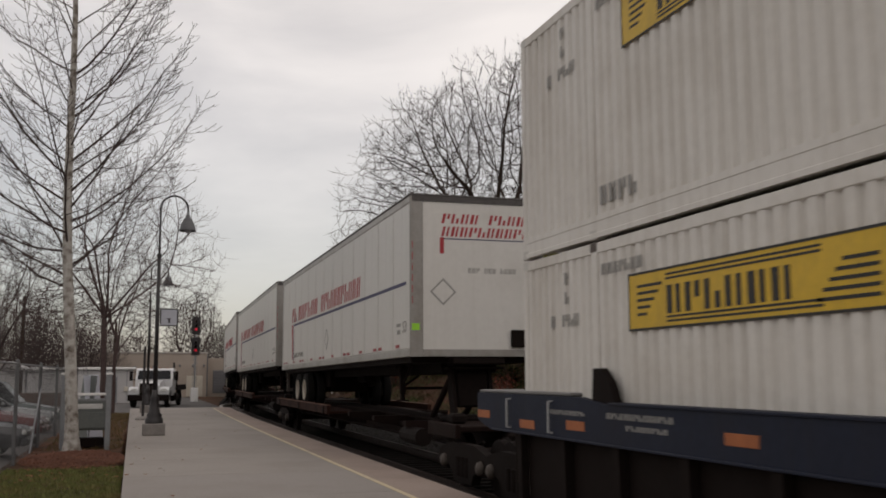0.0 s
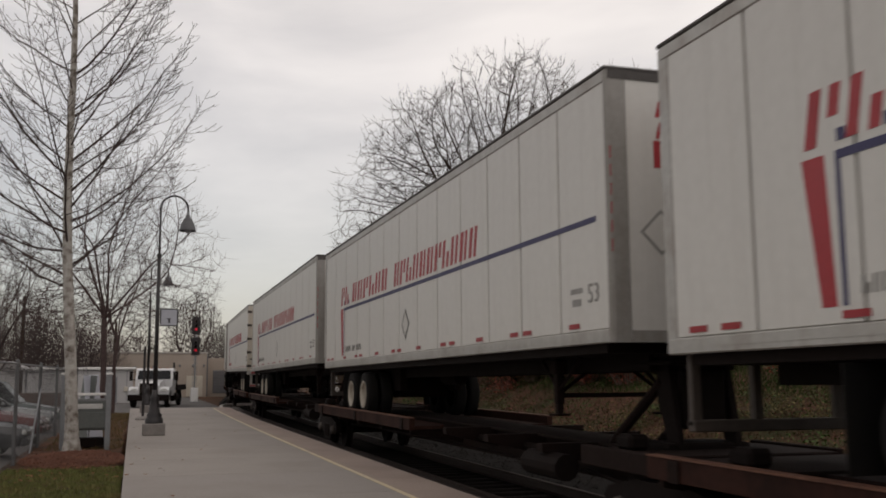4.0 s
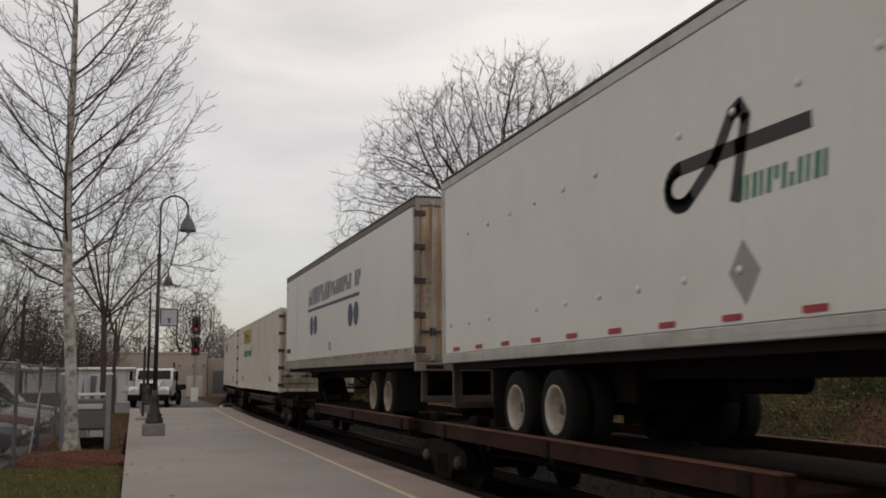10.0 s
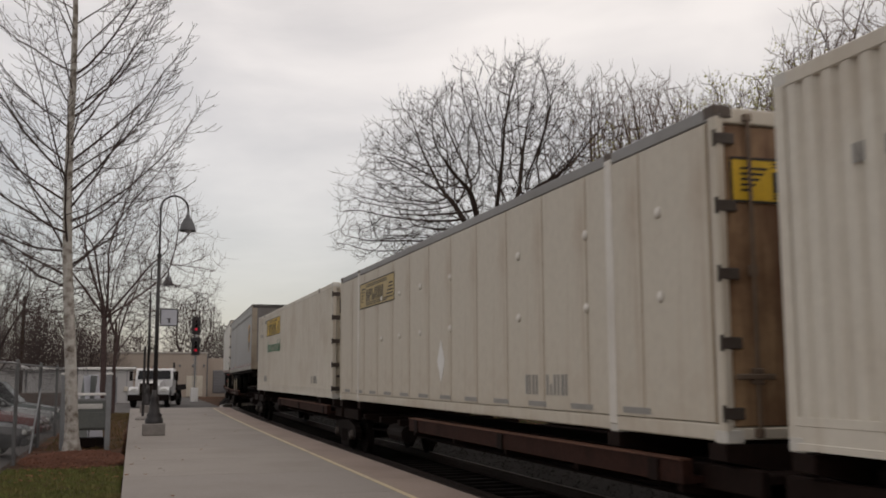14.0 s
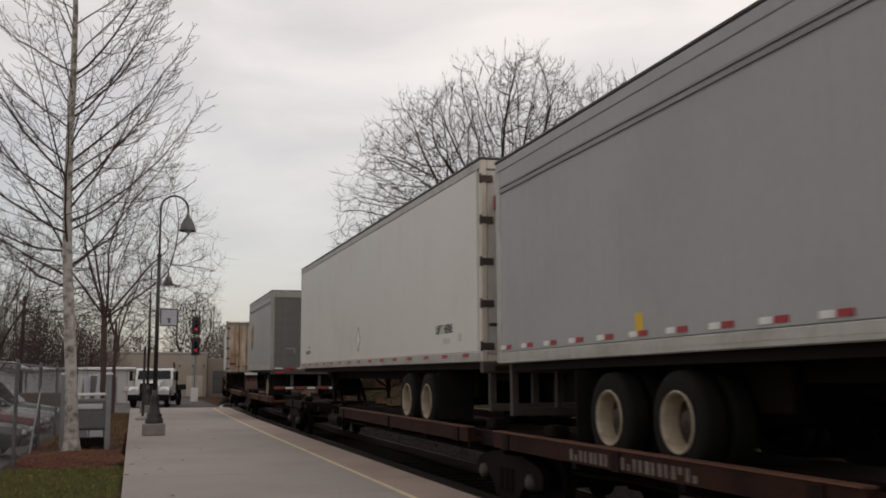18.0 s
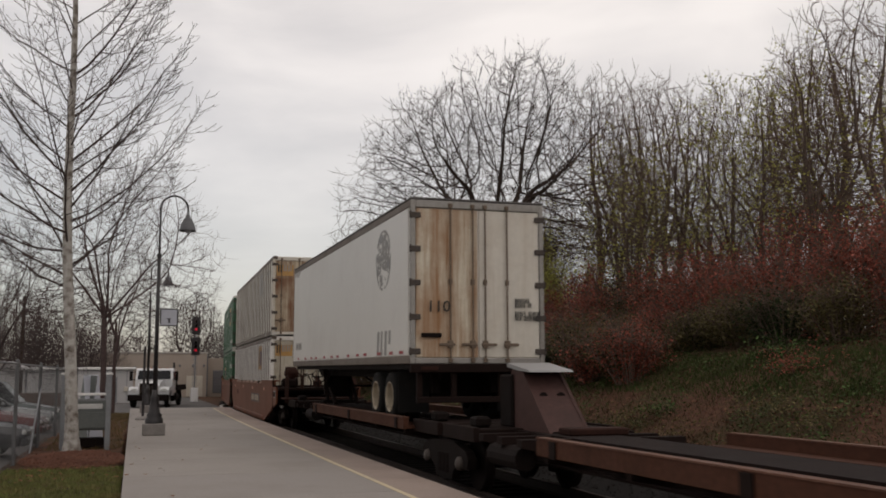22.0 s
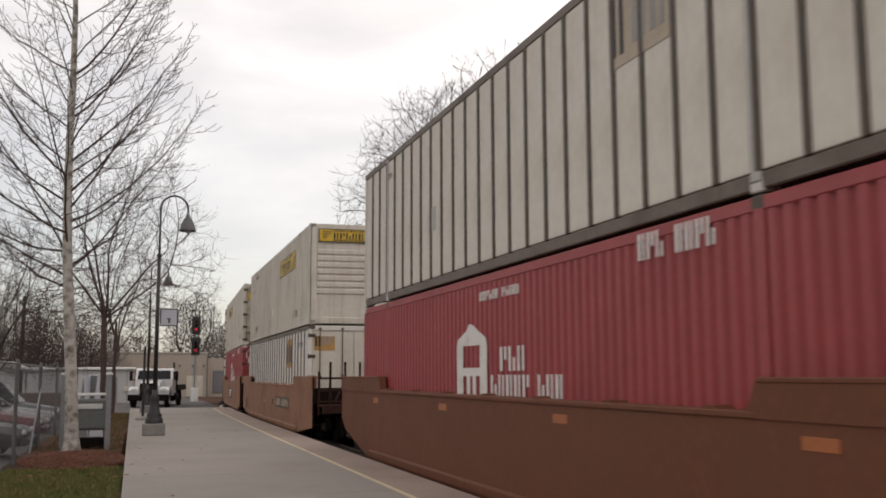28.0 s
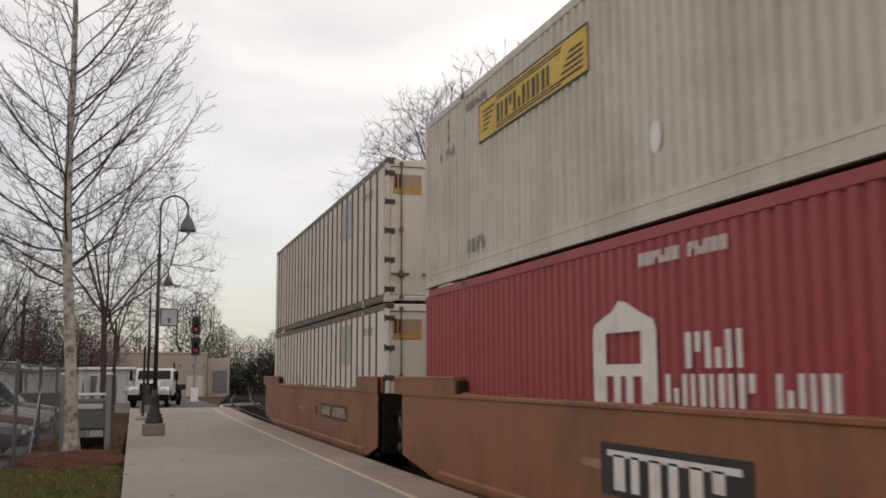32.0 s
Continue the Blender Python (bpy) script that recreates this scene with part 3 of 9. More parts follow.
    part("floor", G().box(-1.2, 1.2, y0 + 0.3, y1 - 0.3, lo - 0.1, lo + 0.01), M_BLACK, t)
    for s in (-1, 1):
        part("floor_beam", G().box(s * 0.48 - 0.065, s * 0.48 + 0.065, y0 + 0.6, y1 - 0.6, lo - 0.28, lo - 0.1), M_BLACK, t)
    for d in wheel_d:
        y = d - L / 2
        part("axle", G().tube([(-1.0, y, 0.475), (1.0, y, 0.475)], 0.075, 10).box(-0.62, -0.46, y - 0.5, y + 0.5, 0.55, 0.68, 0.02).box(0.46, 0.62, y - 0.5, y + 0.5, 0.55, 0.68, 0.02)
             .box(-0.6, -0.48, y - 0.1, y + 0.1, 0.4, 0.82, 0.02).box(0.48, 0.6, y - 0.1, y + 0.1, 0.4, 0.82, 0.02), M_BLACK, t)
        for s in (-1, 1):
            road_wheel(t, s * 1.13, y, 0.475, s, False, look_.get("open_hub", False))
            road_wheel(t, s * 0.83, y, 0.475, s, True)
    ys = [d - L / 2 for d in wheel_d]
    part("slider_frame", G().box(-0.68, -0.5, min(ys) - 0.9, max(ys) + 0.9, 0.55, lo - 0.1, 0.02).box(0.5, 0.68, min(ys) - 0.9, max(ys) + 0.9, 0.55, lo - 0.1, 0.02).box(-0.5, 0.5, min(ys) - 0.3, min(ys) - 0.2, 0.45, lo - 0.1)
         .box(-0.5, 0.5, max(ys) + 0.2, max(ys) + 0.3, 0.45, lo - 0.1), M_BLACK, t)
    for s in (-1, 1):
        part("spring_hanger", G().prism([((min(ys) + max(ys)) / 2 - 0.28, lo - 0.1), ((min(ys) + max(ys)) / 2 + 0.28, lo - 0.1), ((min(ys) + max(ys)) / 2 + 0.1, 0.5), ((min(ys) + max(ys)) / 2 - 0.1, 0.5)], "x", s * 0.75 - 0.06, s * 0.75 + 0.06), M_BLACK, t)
    mf = max(ys) + 0.75 if doors_first is False else min(ys) - 0.75
    for s in (-1, 1):
        part("mud_flap", G().box(s * 0.98 - 0.3, s * 0.98 + 0.3, mf - 0.01, mf + 0.01, 0.2, 0.98, 0.004), M_RUBBER, t)
    leg_y = nose + into * look_.get("legs", 2.6)
    for s in (-1, 1):
        part("landing_leg", G().box(s * 0.75 - 0.055, s * 0.75 + 0.055, leg_y - 0.055, leg_y + 0.055, 0.42, lo - 0.1, 0.012).box(s * 0.75 - 0.04, s * 0.75 + 0.04, leg_y - 0.04, leg_y + 0.04, 0.3, 0.44)
             .box(s * 0.75 - 0.11, s * 0.75 + 0.11, leg_y - 0.11, leg_y + 0.11, 0.27, 0.3, 0.01), M_SPINE, t)
        part("leg_brace", G().tube([(s * 0.75, leg_y, 0.58), (s * 0.72, leg_y + 0.62, lo - 0.1)], 0.026, 6).tube([(s * 0.75, leg_y, 0.58), (s * 0.72, leg_y - 0.62, lo - 0.1)], 0.026, 6).tube([(s * 0.75, leg_y, 0.55), (s * 0.1, leg_y, lo - 0.1)], 0.026, 6), M_SPINE, t)
        part("gear_box", G().box(s * 0.75 - 0.09, s * 0.75 + 0.09, leg_y - 0.1, leg_y + 0.1, lo - 0.3, lo - 0.12, 0.02), M_SPINE, t)
    part("cross_bar", G().box(-0.75, 0.75, leg_y - 0.03, leg_y + 0.03, 0.5, 0.56), M_BLACK, t)
    part("kingpin_plate", G().box(-0.5, 0.5, nose + into * 0.5 - 0.5, nose + into * 0.5 + 0.5, lo - 0.14, lo - 0.02, 0.02), M_BLACK, t)
    bz = 0.55 - 0.1
    bump = look_.get("bump", M_ALU if doors_first and not look_.get("rollup") else M_HINGE)
    ty = tail + (0.12 if doors_first else -0.12)
    part("bumper_bar", G().box(-1.15, 1.15, ty - 0.06, ty + 0.06, bz - 0.05, bz + 0.06, 0.012), bump, t)
    for s in (-1, 1):
        for xx in (0.45, 1.1) if look_.get("rollup") is None else (0.5,):
            part("bumper_post", G().box(s * xx - 0.05, s * xx + 0.05, ty - 0.04, ty + 0.04, bz, lo + 0.02, 0.01), bump, t)
    if doors_first:
        for i in range(6):
            if look_.get("bump"):
                continue
            r = part("reflector", reflector_mesh(i % 2 == 0), None, t)
            r.matrix_local = Matrix.Translation((-1.0 + i * 0.4, ty - 0.062, bz)) @ Matrix.Rotation(math.pi / 2, 4, "Z")
            r = part("reflector", reflector_mesh(i % 2 == 1), None, t)
            r.matrix_local = Matrix.Translation((-1.0 + i * 0.4, tail - 0.024, lo + 0.06)) @ Matrix.Rotation(math.pi / 2, 4, "Z")
        part("rear_sill", G().box(-hw, hw, tail - 0.02, tail + 0.1, lo - 0.16, lo - 0.004, 0.015), look_.get("sill", M_ALU), t)
        for s in (-1, 1):
            part("tail_lamp", G().box(s * 0.95 - 0.16, s * 0.95 + 0.16, tail - 0.035, tail - 0.02, lo - 0.12, lo - 0.05, 0.01), M_TROUGH if look_.get("bump") else M_REFLECT, t)
    # reflective markers along the lower edge
    for d, red in look_.get("markers", ()):
        r = part("reflector", reflector_mesh(red), None, t)
        r.scale = (1, 0.62 if look_.get("short") else 1, 1)
        r.location = (-hw - 0.01 if look_.get("mark_low") else -hw - 0.006, d - L / 2, lo + (0.1 if look_.get("mark_low") else 0.21))
    part("air_tank", G().tube([(0.0, nose + into * (L * 0.55), lo - 0.3), (0.0, nose + into * (L * 0.55 + 0.9), lo - 0.3)], 0.14, 12).box(-0.04, 0.04, nose + into * (L * 0.55 + 0.4) - 0.03, nose + into * (L * 0.55 + 0.4) + 0.03, lo - 0.3, lo), M_BLACK, t)
    return t


PAIRS = ((0.9, 1), (2.3, 1), (2.75, 1), (4.1, 1), (5.4, 1), (5.85, 1), (7.3, 1), (8.6, 1), (9.05, 1), (10.4, 1), (11.9, 1), (12.35, 1), (13.6, 1), (15.1, 1), (15.6, 1))
EVEN = tuple((0.7 + 1.05 * i, True) for i in range(15))


def striped_trailer(s0, doors_first, serial=True):
    """White trailer with slanted red marks, a blue line and a red and blue upright near one end."""
    L = 16.15
    t = trailer("white ribbed road trailer with red slanted marks and blue stripe", L, doors_first,
                {"markers": PAIRS, "nose": M_WHITE, "doorframe": M_WHITE_OLD, "door": M_WHITE_OLD} | ({"wheels": (L - 4.83, L - 3.56)} if 60 < s0 < 75 else {"wheels": (2.5, 3.76)} if doors_first else {}), M_WHITE)
    put = on_side(-1.2955, L)
    z = -0.93
    part("red_name", marks(marks(marks(G(), put, 2.07, 3.47 + z, 0.9, 0.42, 2, 0.22, 0.2, 1), put, 3.3, 3.47 + z, 3.35, 0.42, 6, 0.22, 0.2, 2), put, 7.1, 3.46 + z, 4.9, 0.44, 11, 0.22, 0.2, 4), M_TRED, t, "slanted red painted lettering marks")
    for u in (2.45, 2.92):
        part("blue_dot", plate(G(), put, u, u + 0.09, 3.47 + z, 3.56 + z, 0.006), M_TBLUE, t)
    g = plate(plate(G(), put, 2.42, L - 0.3, 3.34 + z, 3.405 + z), put, 2.42, 2.47, 2.3 + z, 3.34 + z)
    part("blue_stripe", g, M_TBLUE, t, "dark blue painted stripe")
    part("red_upright", outline(G(), put, [(2.05, 3.4 + z), (2.3, 3.4 + z), (2.36, 2.3 + z), (2.2, 2.3 + z)]), M_TRED, t, "red painted upright bar")
    part("small_print", marks(G(), put, 2.6, 2.37 + z, 1.7, 0.13, 16, 0.1, 0.26, 3, (6, 10)), M_TGREY if not doors_first else M_TRED, t, "unreadable small print bars")
    part("hazard_diamond", outline(outline(G(), put, [(7.7, 2.7 + z), (7.98, 2.42 + z), (8.26, 2.7 + z), (7.98, 2.98 + z)], 0.003), put, [(7.72, 2.7 + z), (7.98, 2.44 + z), (8.24, 2.7 + z), (7.98, 2.96 + z)], 0.003), M_TGREY, t, "grey diamond placard holder")
    part("placard_face", outline(G(), put, [(7.77, 2.7 + z), (7.98, 2.49 + z), (8.19, 2.7 + z), (7.98, 2.91 + z)], 0.005), M_WHITE, t)
    part("maker_badge", plate(plate(G(), put, L - 0.98, L - 0.68, 2.6 + z, 2.66 + z), put, L - 0.94, L - 0.72, 2.46 + z, 2.54 + z), M_TGREY, t)
    lettering("length_figure", "53", 0.3, M_TGREY, t, side_turn(-1.2995, -L / 2 + 0.55, 2.48 + z))
    yy = -L / 2
    pe = on_end(yy - (0.0 if not doors_first else 0.0005))
    g = marks(marks(G(), pe, -0.72, 4.46 + z, 1.65, 0.18, 9, 0.25, 0.22, 1, (4,)), pe, -0.72, 4.22 + z, 1.75, 0.18, 10, 0.25, 0.22, 5)
    part("red_name", g, M_TRED, t, "slanted red painted lettering marks")
    part("red_upright", plate(G(), pe, -0.74 - 0.2 * doors_first, -0.66 - 0.2 * doors_first, (3.9 if not doors_first else 2.35) + z, 4.2 + z), M_TRED, t)
    part("blue_line", plate(G(), pe, -0.66, 1.0, 4.165 + z, 4.185 + z), M_TBLUE, t)
    if not doors_first:
        part("number_bar", marks(G(), pe, -0.2, 3.55 + z, 0.95, 0.1, 12, 0.0, 0.3, 2, (3, 7)), M_TGREY, t, "unreadable number bars")
        if serial:
            g = G()
            for i in range(6):
                marks(g, pe, -1.27, 3.98 + z - i * 0.2, 0.09, 0.13, 1, 0, 0.22, i)
            part("serial_number_bar", g, M_TRED, t)
        if s0 < 20:
            part("lime_sticker", plate(G(), pe, -1.27, -1.13, 2.5 + z, 2.62 + z, 0.009), M_LIME, t, "lime green sticker")
        part("air_box", G().box(0.62, 0.98, yy - 0.07, yy, 2.2 + z, 2.52 + z, 0.015), M_BLACK, t)
        part("connector", G().box(1.05, 1.18, yy - 0.05, yy, 2.25 + z, 2.4 + z, 0.02).tube([(1.1, yy - 0.06, 2.15 + z), (1.1, yy, 2.15 + z)], 0.05, 10), M_BLACK, t)
    z -= 0.5 * doors_first
    part("hazard_diamond", outline(G(), pe, [(-0.93, 3.2 + z), (-0.68, 2.95 + z), (-0.43, 3.2 + z), (-0.68, 3.45 + z)], 0.003), M_TGREY, t)
    part("hazard_face", outline(G(), pe, [(-0.885, 3.2 + z), (-0.68, 2.995 + z), (-0.475, 3.2 + z), (-0.68, 3.405 + z)], 0.005), M_WHITE, t)
    MOVING.append((t, s0 + L / 2, 6.5, 0.92 if doors_first else 0.95, 0.002 if doors_first else -0.0095))
    return t


# lead end of each load, in metres up the line at the start
for s0, df in ((17.05, False), (34.76, False), (52.01, False), (69.46, False), (87.75, True)):
    striped_trailer(s0, df)


def black_swoosh_trailer(s0):
    L, z = 16.15, -0.93
    t = trailer("white smooth road trailer with black looped line emblem and green marks", L, False,
                {"markers": EVEN, "nose": M_WHITE_CLEAN, "cap": M_CAPDARK}, M_WHITE_CLEAN, seams=False)
    put = on_side(-1.2955, L)
    pe = on_end(-L / 2)

    def loop(pe_, u, v, k, name):
        pts = []
        for i in range(25):
            a = math.radians(-60 + i * 15)
            pts.append((u - 0.05 * k + 0.22 * k * math.cos(a) - 0.1 * k, v + 0.16 * k * math.sin(a)))
        path = [(u + 1.3 * k, v + 0.16 * k), (u + 0.5 * k, v + 0.17 * k)] + [(u - 0.28 * k + 0.2 * k * math.cos(math.radians(a)), v + 0.02 * k + 0.15 * k * math.sin(math.radians(a))) for a in range(95, 330, 20)]
        path += [(u + 0.2 * k, v + 0.12 * k), (u + 0.45 * k, v + 0.42 * k), (u + 0.55 * k, v + 0.46 * k), (u + 0.62 * k, v + 0.36 * k), (u + 0.45 * k, v - 0.2 * k)]
        g = G()
        w = 0.058 * k
        for (a, b), (c, d) in zip(path, path[1:]):
            dx, dy = c - a, d - b
            ln = math.hypot(dx, dy) or 1
            nx, ny = -dy / ln * w, dx / ln * w
            ex, ey = dx / ln * w * 0.5, dy / ln * w * 0.5
            outline(g, pe_, [(a + nx - ex, b + ny - ey), (a - nx - ex, b - ny - ey), (c - nx + ex, d - ny + ey), (c + nx + ex, d + ny + ey)], 0.004)
        return part(name, g, M_TBLACK, t, "black looped line emblem")

    loop(pe, -0.68, 4.3 + z, 1.0, "loop_emblem")
    part("green_lettering", marks(G(), pe, -0.18, 4.1 + z, 1.1, 0.22, 6, 0.15, 0.3, 2), M_TGREEN, t, "green painted lettering marks")
    part("small_print", marks(G(), pe, -0.25, 3.98 + z, 1.3, 0.08, 18, 0, 0.3, 1), M_TGREY, t)
    loop(put, 7.7, 3.45 + z, 1.15, "loop_emblem")
    part("green_lettering", marks(G(), put, 8.25, 3.18 + z, 1.15, 0.2, 6, 0.15, 0.3, 2), M_TGREEN, t)
    lettering("fleet_number", "54960", 0.15, M_TBLACK, t, end_turn(-1.02, -L / 2 - 0.004, 3.28 + z))
    lettering("length_figure", "53", 0.32, M_TBLACK, t, side_turn(-1.3, -L / 2 + 0.85, 2.45 + z))
    part("hazard_diamond", outline(G(), pe, [(-1.0, 2.92 + z), (-0.7, 2.62 + z), (-0.4, 2.92 + z), (-0.7, 3.22 + z)], 0.004), M_PATCH, t)
    part("hazard_diamond", outline(G(), put, [(8.08, 2.6 + z), (8.3, 2.33 + z), (8.52, 2.6 + z), (8.3, 2.87 + z)], 0.004), M_TGREY, t)
    part("vent_box", G().box(-1.03, -0.8, -L / 2 - 0.05, -L / 2, 2.12 + z, 2.45 + z, 0.04), M_DOOR_GREY, t)
    part("maker_badge", plate(plate(G(), pe, -0.42, -0.1, 2.3 + z, 2.36 + z), pe, -0.36, -0.16, 2.22 + z, 2.28 + z), M_TBLACK, t)
    part("air_box", G().box(0.7, 1.1, -L / 2 - 0.08, -L / 2, 2.15 + z, 2.38 + z, 0.02).tube([(0.8, -L / 2 - 0.07, 2.5 + z), (0.8, -L / 2, 2.5 + z)], 0.06, 12), M_BLACK, t)
    bolt = shared("dome_bolt", lambda: G().lathe([(-0.028, 0.0), (-0.025, 0.02), (-0.012, 0.034), (0.0, 0.04)], (0, 0, 0), "x", 12), M_WHITE_CLEAN, True)
    for i in range(18):
        for zz in (2.62, 3.95):
            if (i * 5 + int(zz)) % 7 == 3:
                continue
            b = part("dome_vent", bolt, None, t)
            b.location = (-1.2955, L / 2 - 0.5 - i * 0.86, zz + z)
    MOVING.append((t, s0 + L / 2, 6.5, 0.95, -0.0095))


black_swoosh_trailer(106.5)


def blue_disc_trailer(s0):
    L, z = 15.66, -0.93
    t = trailer("white road trailer with navy lettering marks and blue discs, doors leading", L, True,
                {"markers": tuple((0.62 + 0.76 * i, True) for i in range(20)), "short": True, "legs": 3.3, "rail": M_RAILBROWN, "door": M_RUSTY_WHITE, "doorframe": M_GRIMERAIL, "low": M_GRIMERAIL, "bump": M_HINGE, "sill": M_GRIMERAIL, "open_hub": True, "wheels": (2.11, 3.37)}, M_WHITE_CLEAN, seams=False)
    put = on_side(-1.2955, L)
    part("navy_name", marks(G(), put, L - 11.35, 3.77 + z, 3.3, 0.46, 8, 0.3, 0.26, 3), M_TNAVY, t, "slanted navy painted lettering marks")
    part("navy_name", marks(G(), put, L - 7.95, 3.8 + z, 3.5, 0.36, 11, 0.05, 0.24, 6, (8,)), M_TNAVY, t, "navy painted lettering marks")
    part("underline", outline(G(), put, [(L - 11.4, 3.6 + z), (L - 4.6, 3.57 + z), (L - 4.6, 3.65 + z), (L - 11.4, 3.68 + z)]), M_TNAVY, t)
    for d in (10.77, 10.16, 5.55, 4.94):
        part("blue_disc", outline(G(), put, disc(L - d, 3.19 + z, 0.27, 0.27)), M_TBLUE, t, "dark blue painted disc")
    lettering("length_figure", "53", 0.3, M_TBLACK, t, side_turn(-1.3, -L / 2 + 8.2, 2.45 + z))
    part("scuff_rail", G().box(-1.3, -1.29, -L / 2 + 0.2, L / 2 - 0.06, 1.246, 1.36, 0.003), M_GRIMERAIL, t, "grimy riveted band above the lower rail")
    part("panel_joint", plate(G(), put, L - 13.52, L - 13.49, 2.6 + z, 4.75 + z, 0.003), M_SEAM, t, "grey grime line down a panel joint")
    part("round_vent", outline(G(), put, disc(L - 15.45, 4.62 + z, 0.07, 0.06, 14), 0.006), M_CAPDARK, t)
    part("label_plate", plate(G(), put, L - 15.5, L - 14.55, 2.5 + z, 2.68 + z, 0.003), M_SEAM, t, "grey plate with number bars")
    part("plate_lettering", marks(G(), lambda a, b, o: put(a, b, o + 0.003), L - 15.42, 2.54 + z, 0.8, 0.12, 8, 0, 0.3, 2), M_TBLACK, t)
    part("label_plate", plate(G(), put, L - 15.48, L - 15.22, 2.3 + z, 2.46 + z, 0.003), M_SEAM, t)
    pe = on_end(-L / 2 - 0.002)
    part("navy_name", marks(G(), pe, -0.75, 4.02 + z, 0.65, 0.16, 5, 0.25, 0.28, 3), M_TNAVY, t)
    for x in (-0.6, -0.42):
        part("blue_disc", outline(G(), pe, disc(x, 3.88 + z, 0.075, 0.075)), M_TBLUE, t)
    g = G()
    for i in range(10):
        marks(g, pe, -1.12, 4.15 + z - i * 0.13, 0.1, 0.1, 1, 0, 0.2, i)
    part("upright_lettering", g, M_TGREY, t)
    MOVING.append((t, s0 + L / 2, 6.5, 0.91, -0.002))


blue_disc_trailer(124.22)


def shield(t, put, u, v, k):
    def outer(f):
        return [(u - 0.5 * k * f, v + 0.45 * k * f), (u - 0.25 * k * f, v + 0.53 * k * f), (u, v + 0.56 * k * f), (u + 0.25 * k * f, v + 0.53 * k * f), (u + 0.5 * k * f, v + 0.45 * k * f),
                (u + 0.5 * k * f, v), (u + 0.42 * k * f, v - 0.3 * k * f), (u + 0.22 * k * f, v - 0.52 * k * f), (u, v - 0.64 * k * f), (u - 0.22 * k * f, v - 0.52 * k * f), (u - 0.42 * k * f, v - 0.3 * k * f), (u - 0.5 * k * f, v)]
    part("shield_edge", outline(G(), put, outer(1.0), 0.003), M_GOLD, t, "gold shield outline")
    part("shield", outline(G(), put, outer(0.93), 0.005), M_SHIELD, t, "plain brown shield")
    part("shield_crest", outline(G(), put, [(u - 0.46 * k, v + 0.42 * k), (u - 0.23 * k, v + 0.49 * k), (u, v + 0.52 * k), (u + 0.3 * k, v + 0.47 * k), (u - 0.1 * k, v + 0.33 * k), (u - 0.46 * k, v + 0.2 * k)], 0.0065), M_GOLD, t)
    part("shield_lettering", marks(G(), lambda a, b, o: put(a, b, o + 0.006), u - 0.38 * k, v - 0.2 * k, 0.78 * k, 0.36 * k, 3, 0, 0.24, 3), M_GOLD, t, "gold painted marks")


def grey_trailer(s0, L, doors_first):
    z = -0.93
    marks_ = tuple((0.3 + 0.72 * (i // 2) + (0.19 if i % 2 else 0.0), i % 2 == 0) for i in range(2 * int(L / 0.72)))
    t = trailer(("short grey trailer with brown shield and roll-up door leading" if doors_first else "grey road trailer with brown and gold shield emblem"), L, doors_first,
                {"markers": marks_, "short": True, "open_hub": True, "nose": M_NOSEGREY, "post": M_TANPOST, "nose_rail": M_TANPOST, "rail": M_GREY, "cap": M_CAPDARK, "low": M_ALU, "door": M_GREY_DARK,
                 "rollup": True if doors_first else None, "sill": M_HINGE if doors_first else M_ALU, "wheels": (1.2,) if L < 10 else (L - 4.56, L - 3.2), "legs": 2.4}, M_GREY, top=3.87 if L > 10 else 4.0, seams=False)
    put = on_side(-1.2955, L)
    top = 4.8 if L > 10 else 4.93
    part("upper_bead", plate(plate(G(), put, 0.2, L - 0.3, top - 0.47 + z, top - 0.44 + z, 0.02), put, 0.2, L - 0.3, top - 0.4 + z, top - 0.375 + z, 0.02), M_GREY_DARK, t)
    shield(t, put, L - (1.36 if L > 10 else 6.84), 3.44 + z, 1.05)
    part("yellow_sticker", plate(G(), put, 3.9, 4.06, 2.22 + z, 2.44 + z), M_YELLOW, t, "small yellow sticker")
    if not doors_first:
        pe = on_end(-L / 2)
        part("serial_number_bar", marks(G(), pe, 0.1, 4.45 + z, 0.8, 0.14, 8, 0, 0.26, 3, (4,)), M_TBLACK, t)
        for x in (-0.95, 0.16):
            part("placard_frame", G().box(x, x + 0.42, -L / 2 - 0.03, -L / 2, 2.35 + z, 2.9 + z, 0.01), M_RUSTROD, t)
            part("placard", G().box(x + 0.05, x + 0.37, -L / 2 - 0.036, -L / 2 - 0.02, 2.41 + z, 2.84 + z, 0.005), M_RUSTROD if x < 0 else M_BLACK, t)
        part("lower_band", G().box(-1.13, 1.13, -L / 2 - 0.012, -L / 2, 2.172 + z, 2.3 + z, 0.005), M_TANPOST, t)
    MOVING.append((t, s0 + L / 2, L * 0.4, 0.91, 0.004 if doors_first else -0.0095))


grey_trailer(194.36, 13.72, False)
grey_trailer(231.72, 8.32, True)


